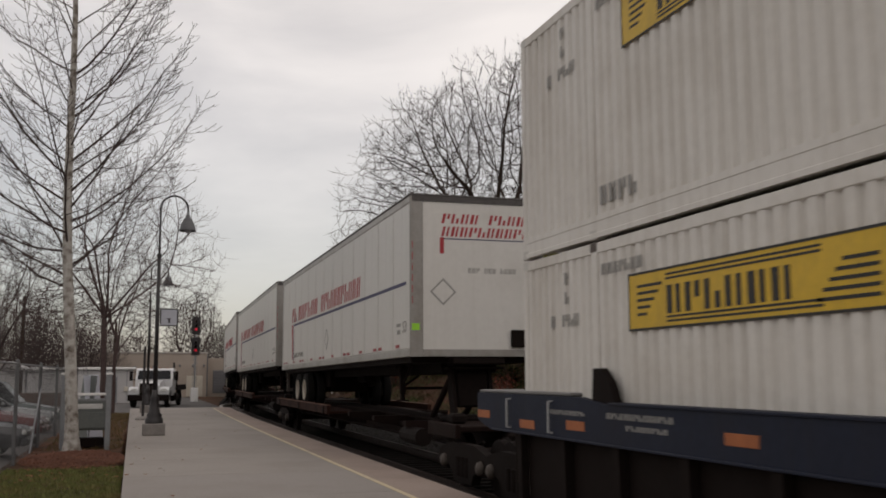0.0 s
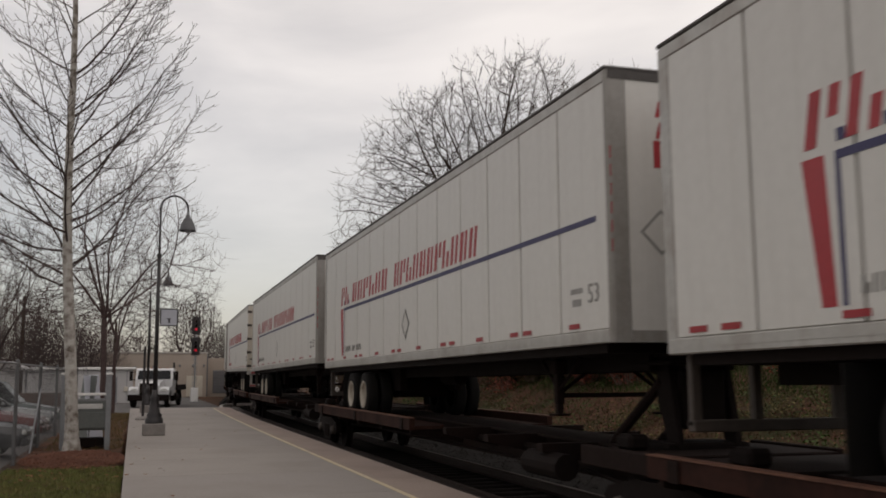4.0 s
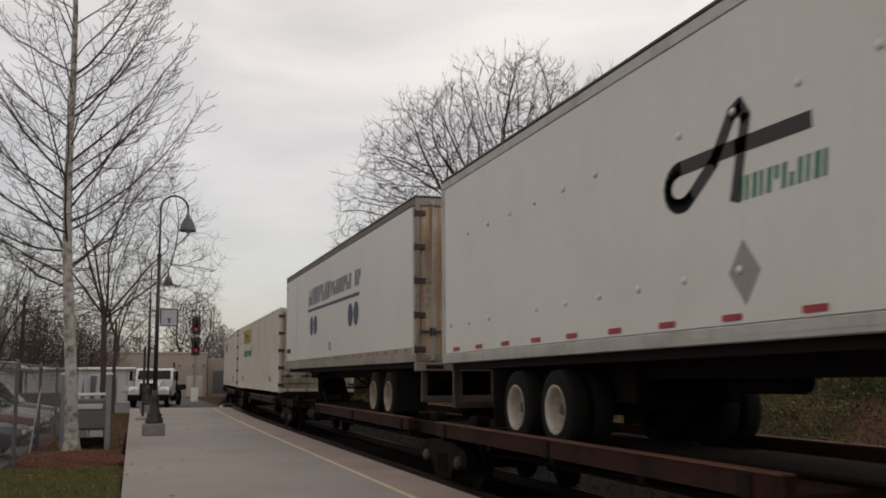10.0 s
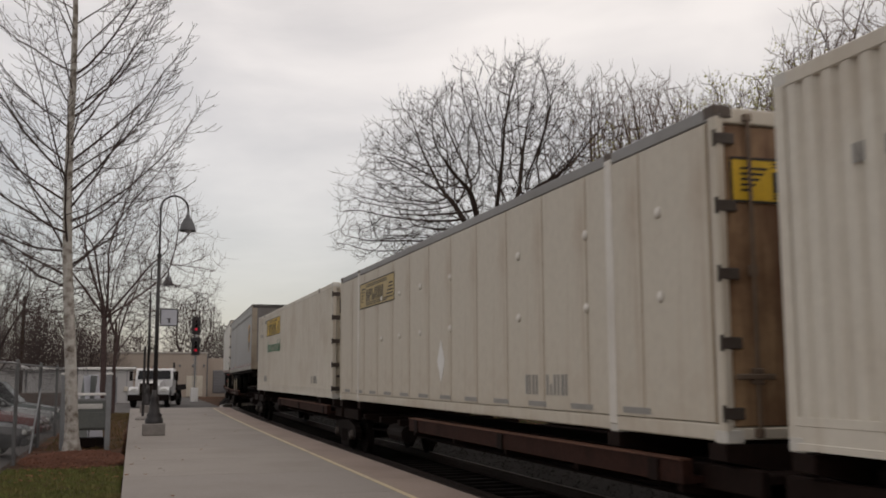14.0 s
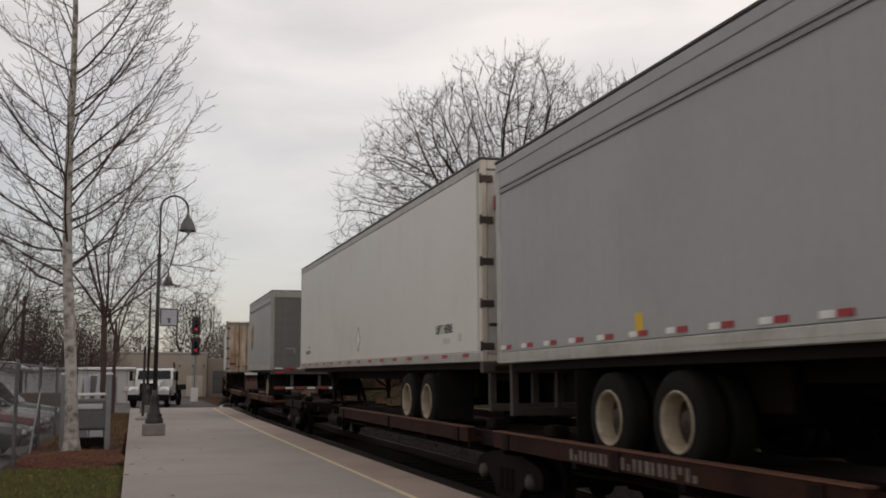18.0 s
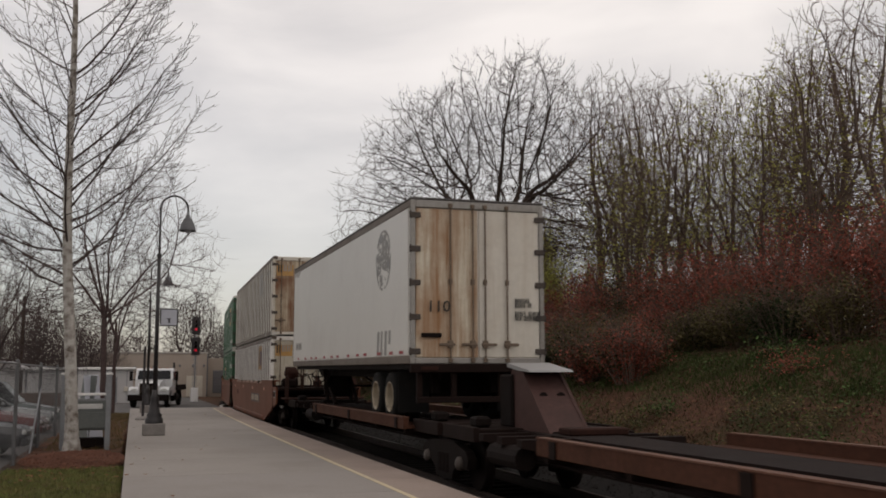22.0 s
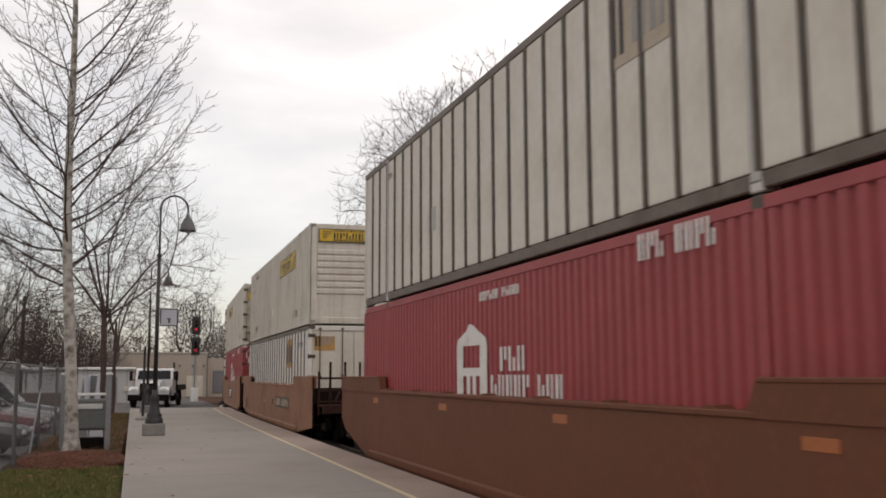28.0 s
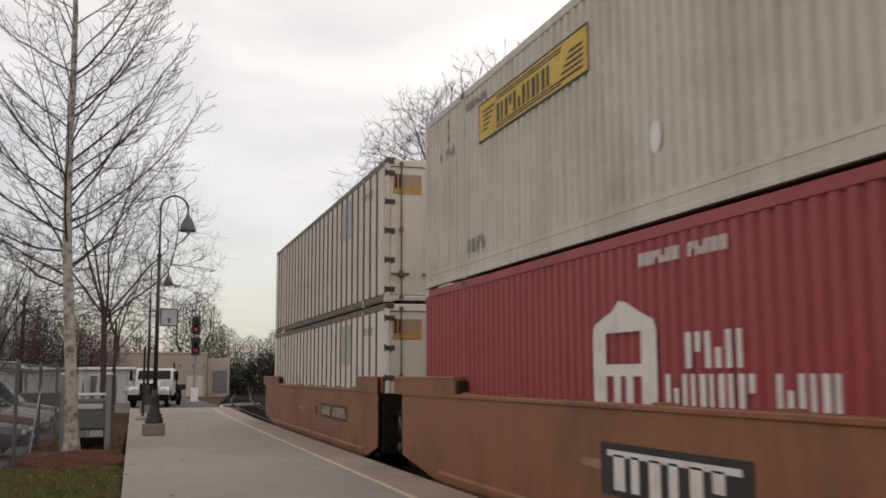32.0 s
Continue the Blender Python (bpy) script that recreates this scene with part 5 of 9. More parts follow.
def red_box(s0):
    c = container("faded red corrugated container with a white house-shaped emblem", "corr", M_RED, "doors", M_RED, rods=M_SPINE)
    put = on_side(-CW / 2, CL)
    b = -LOWER
    U = CL
    # a white gabled house shape with openings, then white marks
    for q in ([(U - 9.75, 1.5 + b), (U - 9.45, 1.5 + b), (U - 9.45, 2.28 + b), (U - 9.75, 2.22 + b)], [(U - 8.7, 1.5 + b), (U - 8.4, 1.5 + b), (U - 8.4, 2.22 + b), (U - 8.7, 2.28 + b)]):
        part("house_emblem_side", outline(G(), put, q), M_TWHITE, c, "white painted house side")
    part("house_emblem_gable", outline(G(), put, [(U - 9.75, 2.22 + b), (U - 8.4, 2.22 + b), (U - 8.45, 2.32 + b), (U - 8.75, 2.42 + b), (U - 9.0, 2.52 + b), (U - 9.15, 2.54 + b), (U - 9.3, 2.44 + b), (U - 9.7, 2.32 + b)], 0.006), M_TWHITE, c, "white painted house gable")
    part("house_emblem_bar", plate(G(), put, U - 9.45, U - 8.7, 1.78 + b, 1.9 + b), M_TWHITE, c)
    for q in (9.28, 9.02):
        part("house_emblem_leg", plate(G(), put, U - q, U - q + 0.14, 1.5 + b, 1.78 + b), M_TWHITE, c)
    part("white_lettering", marks(marks(marks(G(), put, U - 7.9, 1.85 + b, 0.95, 0.32, 3, 0, 0.3, 6), put, U - 8.26, 1.52 + b, 1.45, 0.28, 5, 0, 0.32, 3), put, U - 6.6, 1.52 + b, 0.8, 0.28, 3, 0, 0.3, 8), M_TWHITE, c, "white painted lettering marks")
    part("fine_lettering", marks(marks(G(), put, U - 8.7, 2.84 + b, 1.55, 0.13, 12, 0, 0.3, 2, (6,)), put, U - 4.0, 2.9 + b, 1.4, 0.26, 8, 0, 0.28, 4, (3,)), M_TWHITE, c)
    pe = on_end(-CL / 2 - 0.005)
    hexa = [(-0.88 + 0.19 * math.cos(math.radians(30 + 60 * i)), 2.2 + 0.23 * math.sin(math.radians(30 + 60 * i))) for i in range(6)]
    part("hexagon_emblem", outline(G(), pe, hexa), M_TWHITE, c, "white painted hexagon")
    part("hexagon_letter", marks(G(), lambda a, d, o: pe(a, d, o + 0.004), -0.97, 2.1, 0.18, 0.2, 1, 0, 0.3, 6), M_RED, c)
    part("white_lettering", marks(marks(G(), pe, -0.6, 2.08, 0.45, 0.12, 6, 0, 0.3, 2), pe, 0.3, 2.2, 0.5, 0.16, 4, 0, 0.3, 3), M_TWHITE, c)
    part("white_lettering", marks(G(), pe, 0.3, 1.95, 0.75, 0.16, 6, 0, 0.3, 5), M_TWHITE, c)
    part("white_edge", plate(plate(G(), pe, -1.05, -0.7, CH - 0.26, CH - 0.22), pe, -1.14, -1.1, CH - 0.6, CH - 0.3), M_TWHITE, c)
    lettering("length_figure", "53'", 0.34, M_TWHITE, c, end_turn(-1.0, -CL / 2 - 0.045, 1.52))
    MOVING.append((c, s0 + CL / 2, 6.0, LOWER))


red_box(314.2)
red_box(356.83)
# ---- rail cars
def wheelset_mesh():
    g = G()
    for s in (-1, 1):
        g.lathe([(-0.06, 0.12), (-0.065, 0.40), (-0.06, 0.42), (0.05, 0.425), (0.055, 0.45), (0.075, 0.45), (0.08, 0.36), (0.03, 0.3), (0.03, 0.16), (0.06, 0.12)] if s < 0 else
                [(0.06, 0.12), (0.065, 0.40), (0.06, 0.42), (-0.05, 0.425), (-0.055, 0.45), (-0.075, 0.45), (-0.08, 0.36), (-0.03, 0.3), (-0.03, 0.16), (-0.06, 0.12)], (s * 0.75, 0, 0), "x", 28)
    return g.tube([(-0.98, 0, 0), (0.98, 0, 0)], 0.08, 10)


def side_frame_mesh():
    g = G()
    outer = [(-1.25, 0.52), (-1.15, 0.62), (-0.55, 0.74), (0.55, 0.74), (1.15, 0.62), (1.25, 0.52), (1.2, 0.36), (0.95, 0.36), (0.88, 0.46), (0.5, 0.28), (0.42, 0.14), (-0.42, 0.14), (-0.5, 0.28), (-0.88, 0.46), (-0.95, 0.36), (-1.2, 0.36)]
    g.prism(outer, "x", -0.07, 0.07)
    for y in (-0.2, 0.0, 0.2):
        g.lathe([(0.0, 0.08), (0.1, 0.085), (0.2, 0.08), (0.3, 0.085)], (-0.03, y, 0.24), "z", 10)
    return g


def rail_truck(car, y, s_front):
    """A four-wheel bogie under a car at y of its own space."""
    b = part("bogie_bolster", G().box(-1.0, 1.0, -0.2, 0.2, 0.42, 0.66, 0.03).tube([(0, 0, 0.6), (0, 0, 0.8)], 0.22, 14), M_BLACK, car, "grimy bogie, near black for the shade under the car")
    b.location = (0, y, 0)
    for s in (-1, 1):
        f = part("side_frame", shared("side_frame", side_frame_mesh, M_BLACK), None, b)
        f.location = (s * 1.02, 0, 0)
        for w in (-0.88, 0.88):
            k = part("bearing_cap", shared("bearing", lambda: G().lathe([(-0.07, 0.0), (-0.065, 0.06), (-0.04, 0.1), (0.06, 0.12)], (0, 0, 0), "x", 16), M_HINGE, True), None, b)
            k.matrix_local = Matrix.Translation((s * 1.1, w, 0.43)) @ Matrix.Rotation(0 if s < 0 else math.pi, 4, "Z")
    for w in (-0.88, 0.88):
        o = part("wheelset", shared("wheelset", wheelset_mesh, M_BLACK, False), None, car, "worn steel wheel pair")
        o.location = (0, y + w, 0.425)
        ROLLING.append((o, (0, y + w, 0.425), s_front + y + w))


def spine_car(a, b, trough, load, last=False, hitch=None, pegs=(), rust=M_TROUGH):
    """One unit of an articulated skeleton car between joints a and b (metres up the line). trough: from, to, up the line."""
    U, mid = b - a, (a + b) / 2
    c = thing("spine_car", "rusty brown skeleton rail car unit carrying " + load, "rail car", "spine cars of the train")
    y0, y1 = -U / 2, U / 2
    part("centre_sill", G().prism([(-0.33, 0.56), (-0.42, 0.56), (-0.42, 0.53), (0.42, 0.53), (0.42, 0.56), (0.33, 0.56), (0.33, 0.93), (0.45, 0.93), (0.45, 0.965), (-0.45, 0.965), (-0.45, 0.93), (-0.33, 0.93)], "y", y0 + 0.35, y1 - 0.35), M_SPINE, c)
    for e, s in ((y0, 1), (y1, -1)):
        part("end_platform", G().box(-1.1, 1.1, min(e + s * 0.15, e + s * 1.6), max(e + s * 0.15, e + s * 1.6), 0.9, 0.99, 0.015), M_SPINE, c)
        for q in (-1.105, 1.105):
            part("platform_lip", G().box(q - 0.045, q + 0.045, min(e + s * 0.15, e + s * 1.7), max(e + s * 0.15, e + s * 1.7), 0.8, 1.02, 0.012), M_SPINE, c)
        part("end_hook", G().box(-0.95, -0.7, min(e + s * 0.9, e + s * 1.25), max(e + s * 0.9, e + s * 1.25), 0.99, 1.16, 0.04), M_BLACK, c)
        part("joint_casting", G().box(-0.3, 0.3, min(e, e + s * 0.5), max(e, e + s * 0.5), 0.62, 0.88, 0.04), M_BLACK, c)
        part("brake_pipe", G().tube([(-0.7, e + s * 0.1, 0.75), (-0.72, e + s * 0.6, 0.6), (-0.7, e + s * 1.6, 0.58), (-0.45, e + s * 3.0, 0.6)], 0.025, 6), M_BLACK, c)
    t0, t1 = trough[0] - mid, trough[1] - mid
    for s in (-1, 1):
        p = [(s * 0.72, 0.935), (s * 0.72, 0.86), (s * 1.36, 0.84), (s * 1.36, 1.04), (s * 1.26, 1.04), (s * 1.26, 0.905), (s * 0.8, 0.905)]
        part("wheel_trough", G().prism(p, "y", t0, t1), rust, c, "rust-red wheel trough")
        part("trough_edge", G().prism([(s * 1.25, 1.042), (s * 1.375, 1.042), (s * 1.375, 1.058), (s * 1.25, 1.058)], "y", t0 + 0.02, t1 - 0.02), M_LIP, c, "worn orange-brown steel edge")
        for y in (t0 + 0.5, (t0 + t1) / 2, t1 - 0.5):
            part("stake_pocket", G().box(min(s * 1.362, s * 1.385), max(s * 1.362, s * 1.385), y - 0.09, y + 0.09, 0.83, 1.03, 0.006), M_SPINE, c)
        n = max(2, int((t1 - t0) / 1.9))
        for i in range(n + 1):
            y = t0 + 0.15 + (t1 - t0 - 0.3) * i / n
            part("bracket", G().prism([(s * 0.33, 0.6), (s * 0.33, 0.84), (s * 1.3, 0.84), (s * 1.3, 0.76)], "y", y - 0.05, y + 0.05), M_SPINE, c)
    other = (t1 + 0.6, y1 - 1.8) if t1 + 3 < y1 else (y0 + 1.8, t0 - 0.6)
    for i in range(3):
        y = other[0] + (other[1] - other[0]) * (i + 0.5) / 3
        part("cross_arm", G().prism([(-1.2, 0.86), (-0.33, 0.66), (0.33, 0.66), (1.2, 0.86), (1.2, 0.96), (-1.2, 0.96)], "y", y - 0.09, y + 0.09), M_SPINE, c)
    part("side_tube", G().tube([(-0.62, other[0], 0.8), (-0.62, other[1], 0.8)], 0.05, 8).tube([(-1.05, other[0] + 0.5, 0.7), (-1.05, other[0] + 1.6, 0.7)], 0.16, 12), M_BLACK, c)
    if hitch is not None:
        y, way = hitch - mid, 1 if hitch < mid else -1
        for q in (-0.36, 0.36):
            part("hitch_stand", G().prism([(y - 0.34, 0.96), (y - 0.12, 1.9), (y + 0.12, 1.9), (y + 0.1, 1.5), (y - 0.12, 0.96)], "x", q - 0.035, q + 0.035), M_BLACK, c, "grimy trailer hitch stand, near black for shade")
            part("hitch_strut", G().tube([(q, y + 0.05 * way, 1.72), (q * 0.9, y + 1.35 * way, 0.97)], 0.06, 8), M_SPINE, c)
        part("hitch_box", G().box(-0.3, 0.3, y - 0.2, y + 0.12, 1.2, 1.86, 0.04).box(-0.5, 0.5, y - 0.3, y + 0.3, 0.966, 1.06, 0.02), M_BLACK, c)
        part("hitch_plate", G().box(-0.55, 0.55, y - 0.45, y + 0.4, 1.9, 1.945, 0.02), M_BLACK, c)
    for p in pegs:
        y = p - mid
        part("container_bolster", G().prism([(-1.29, 1.08), (-1.29, 1.215), (1.29, 1.215), (1.29, 1.08), (0.4, 0.9), (-0.4, 0.9)], "y", y - 0.13, y + 0.13), M_SPINE, c)
    rail_truck(c, y0, mid)
    if last:
        rail_truck(c, y1 - 1.6, mid)
    MOVING.append((c, mid, U / 2, 0.0))
    return c, y0, y1


NOSE = "a road trailer"
JOINTS = [14.8, 34.05, 51.45, 68.8, 86.6, 104.9, 123.3, 140.9, 158.0, 174.9, 192.7, 208.3, 227.2, 242.6, 256.2, 273.4]
LEADS = [17.05, 34.76, 52.01, 69.46, 87.53, 106.18, 124.22, 141.43, 158.40, 175.27, 193.97, 208.91, 231.76, None, 257.51]
KINDS = "nnnndndcccnddod"
for i, (kind, lead) in enumerate(zip(KINDS, LEADS)):
    a, b = JOINTS[i], JOINTS[i + 1]
    if kind == "n":
        L = 13.72 if i == 10 else 16.15
        made, ya, yb = spine_car(a, b, (lead + 7.7 if L > 14 else lead + 7.0, min(lead + L + 0.5, b - 0.2)), NOSE, hitch=lead + 0.6)
        if i == 10:
            mid = (a + b) / 2
            part("white_stencil", marks(G(), lambda u, v, out: (-1.361 - out, 205.65 - mid - u, v), 0.0, 0.865, 2.65, 0.12, 11, 0, 0.26, 3, (4,)), M_DIMSTENCIL, made, "worn white painted number bars")
    elif kind == "d":
        L = {6: 15.3, 12: 8.53, 14: 13.72}.get(i, 16.15)
        spine_car(a, b, (max(a + 0.25, lead - 0.6 if L < 9 else lead + 0.25), lead + min(9.7, L - 1.5)), NOSE, hitch=lead + L - 0.6, rust=M_TROUGH_WORN if i > 11 else M_TROUGH)
    elif kind == "c":
        spine_car(a, b, (lead + 0.6, lead + 9.7), "a container", pegs=(lead + 0.15, lead + 2.05, lead + 14.1, lead + 16.0))
    else:
        spine_car(a, b, (a + 0.4, b - 4.6), "nothing, its hitch folded down", rust=M_TROUGH_WORN)


def rail_stand(s0):
    """The ramp-shaped hitch with a pale plate that stands bare before the rusty trailer."""
    h = thing("hitch_ramp", "rusty hitch ramp with grey plate on a bare rail car", "rail hitch")
    part("ramp", G().prism([(-1.25, 0.0), (0.7, 0.0), (0.2, 0.92), (-0.2, 0.92)], "x", -0.32, -0.27), M_RAMP, h)
    part("ramp", G().prism([(-1.25, 0.0), (0.7, 0.0), (0.2, 0.92), (-0.2, 0.92)], "x", 0.27, 0.32), M_RAMP, h)
    part("ramp_face", G().prism([(-1.22, 0.02), (-1.16, 0.02), (-0.15, 0.88), (-0.2, 0.88)], "x", -0.27, 0.27), M_RAMP, h)
    part("gear_block", G().box(-0.38, 0.38, 0.1, 0.6, 0.02, 0.84, 0.03), M_BLACK, h, "dark hitch block")
    # Two holes in the ramp, their inner shade drawn as black discs.
    for x in (-0.14, 0.14):
        part("ramp_hole", G().lathe([(-0.012, 0.0), (-0.012, 0.07), (0.0, 0.075)], (x, -0.62, 0.5), "y", 14), M_BLACK, h)
    part("plate", G().prism([(-0.62, 0.87), (-0.57, 0.9), (0.3, 1.02), (0.32, 0.96), (-0.1, 0.9)], "x", -0.36, 0.36), M_GREY_DARK, h, "bare grey steel plate")
    part("foot", G().box(-0.3, 0.6, -1.9, -1.5, 0.0, 0.1, 0.02), M_TROUGH, h, "dull red foot block")
    MOVING.append((h, s0, 0.5, 0.965))


rail_stand(254.85)


def well_car(a, b, lead, mat, label, first=True, last=False, open_front=False, plain=False, rise=1.76, liner=False):
    """One unit of a well car between a and b (metres up the line); the container's leading end is at lead."""
    U, mid = b - a, (a + b) / 2
    c = thing("well_car", label, "rail car", "well cars of the train")
    o = lead - mid  # d = 0 in the car's own space
    fy, ry = (a - mid + 0.25, b - mid - 0.25) if mat is M_WELL_NEW else (a - mid + 1.2, b - mid - 1.0)
    f0, r1 = (o - 1.5 if open_front else max(fy, o - 1.5)), min(ry, o + 17.7)
    square = mat is M_WELL_NEW  # the newer cars end square, with the raised rear reaching past the wall
    if square:
        f0, r1 = (f0 if open_front else o), r1 - 0.2
    nose, low = (0.02, 0.42) if square else (0.35, 0.62)
    for s in (-1, 1):
        wall = [(f0 + nose, low), (o + 0.9, 0.2), (o + 1.4, 0.15), (o + 14.8, 0.15), (o + 15.3, 0.2), (r1 - nose, low), (r1, 0.85), (r1, 1.48), (r1 - 0.06, 1.5), (f0 + 0.06, 1.5), (f0, 1.48), (f0, 0.85)]
        part("side_wall", G().prism(wall, "x", min(s * 1.40, s * 1.45), max(s * 1.40, s * 1.45)), mat, c)
        part("top_chord", G().box(min(s * 1.24, s * 1.475), max(s * 1.24, s * 1.475), o + 1.9, o + 14.1, 1.455, 1.515, 0.012), mat, c)
        for p, q in ((f0, o + 1.9), (o + 14.1, r1 + (0.5 if square else 0.0))):
            k = 0.03 if square else 0.14
            pts = [(p, 1.46), (q, 1.46), (q + k, 1.5), (q, rise), (p, rise)] if p == f0 else [(p - k, 1.5), (p, 1.46), (q, 1.46), (q, rise), (p, rise)]
            part("raised_end", G().prism(pts, "x", min(s * 1.34, s * 1.47), max(s * 1.34, s * 1.47)).box(min(s * 1.2, s * 1.48), max(s * 1.2, s * 1.48), p + 0.02, q - 0.02, rise - 0.03, rise + 0.015, 0.01), mat, c)
        if square:
            for e in (o + 1.98, o + 13.98):
                part("corner_bracket", G().box(min(s * 1.3, s * 1.455), max(s * 1.3, s * 1.455), e - 0.07, e + 0.07, 1.515, 1.72, 0.02), M_GEAR, c, "dark corner bracket")
        part("lower_sill", G().prism([(s * 1.455, 0.15), (s * 1.47, 0.2), (s * 1.47, 0.3), (s * 1.452, 0.34), (s * 1.3, 0.34), (s * 1.2, 0.12)], "y", o + 1.3, o + 14.9), mat, c)
        for i in range(0 if square else 4):
            d = 1.2 + i * 4.4
            part("reflector", G().box(min(s * 1.45, s * 1.456), max(s * 1.45, s * 1.456), o + d - 0.2, o + d + 0.2, 1.26, 1.36, 0.002), M_AMBER, c, "orange reflective patch")
        for i in range(7):
            y = o + 2.6 + i * 1.85
            if liner:
                ln = (1.25, 1.75, 1.5, 1.7, 1.3, 1.75, 1.6)[i]
                part("edge_liner", G().tube([(s * 1.385, y - 0.6, 1.525), (s * 1.385, y - 0.6 + ln * 0.4, 1.54), (s * 1.385, y - 0.6 + ln, 1.53)], [0.05, 0.056, 0.046], 8), M_LINER, c, "pale brown rolled edge liner")
                part("dark_notch", G().prism([(y - 0.78, 1.51), (y - 0.62, 1.51), (y - 0.68, 1.6), (y - 0.74, 1.6)], "x", min(s * 1.3, s * 1.44), max(s * 1.3, s * 1.44)), M_BLACK, c)
                continue
            part("top_lug", G().prism([(y - 0.12, 1.515), (y + 0.12, 1.515), (y + 0.07, 1.545), (y - 0.07, 1.545)], "x", min(s * 1.26, s * 1.45), max(s * 1.26, s * 1.45)), mat, c)
    part("well_floor", G().box(-1.38, 1.38, o + 0.2, o + 15.95, 0.2, 0.3, 0.01), M_BLACK, c)
    for e, sgn, q in ((f0, 1, o - 0.1), (r1, -1, o + CL + 0.1)):
        part("end_bulkhead", G().box(-1.38, 1.38, min(q, q - sgn * 0.06), max(q, q - sgn * 0.06), 0.3, 1.45, 0.01), M_SPINE, c)
        lo_, hi_ = sorted((e + sgn * 0.05, q - sgn * 0.08))
        part("end_deck", G().box(-1.36, 1.36, lo_, hi_, 1.0, 1.08, 0.01).box(-0.35, 0.35, min(lo_, e - sgn * 0.5), max(hi_, e - sgn * 0.5), 0.6, 0.98, 0.03), M_SPINE, c)
        g = G()
        for z in (0.5, 0.8, 1.1, 1.4):
            g.tube([(-1.43, e - sgn * 0.02, z), (-1.43, e - sgn * 0.07, z), (-1.0, e - sgn * 0.07, z), (-1.0, e - sgn * 0.02, z)], 0.014, 6)
        g.box(-1.45, -1.41, min(e, e - sgn * 0.04), max(e, e - sgn * 0.04), 0.4, 1.74, 0.004).box(-1.02, -0.98, min(e, e - sgn * 0.04), max(e, e - sgn * 0.04), 0.4, 1.5, 0.004)
        part("ladder", g, M_SPINE, c, "brown steel end ladder")
    put = lambda u, v, out: (-1.45 - out, o + 16.15 - u, v)
    if not plain:
        part("stencil_panel", plate(G(), put, 10.0, 13.25, 0.76, 1.11, 0.004), M_STENCIL, c, "black stencil panel")
        part("stencil_lettering", marks(G(), lambda u, v, w: put(u, v, w + 0.004), 10.15, 0.83, 2.95, 0.22, 11, 0, 0.26, 3, (4,)), M_TAN, c, "worn white painted number bars")
    if square:
        part("end_beam", G().box(-1.36, 1.36, r1 + 0.02, r1 + 0.62, 0.72, 1.16, 0.02), M_BLACK, c, "black end beam")
        part("beam_stencil", marks(G(), lambda u, v, out: (-1.362 - out, r1 + 0.57 - u, v), 0.0, 0.84, 0.5, 0.2, 5, 0, 0.26, 1), M_DIMSTENCIL, c)
        part("fine_stencil", marks(G(), put, 9.2, 0.82, 0.22, 0.2, 1, 0, 0.3, 2), M_SPINE, c)
        part("pale_smear", outline(G(), put, [(6.4, 0.86), (7.3, 0.84), (7.35, 0.9), (6.9, 0.95), (6.38, 0.93)], 0.003), M_LINER, c, "pale rubbed patch")
    elif not last:
        part("fine_stencil", marks(G(), put, 3.0, 0.95, 0.5, 0.2, 2, 0, 0.3, 4), M_SPINE, c)
    rail_truck(c, a - mid + (0.0 if not open_front else 1.7), mid)
    if last:
        rail_truck(c, b - mid - 1.5, mid)
    MOVING.append((c, mid, U / 2, 0.0))
    return c, o, f0, r1


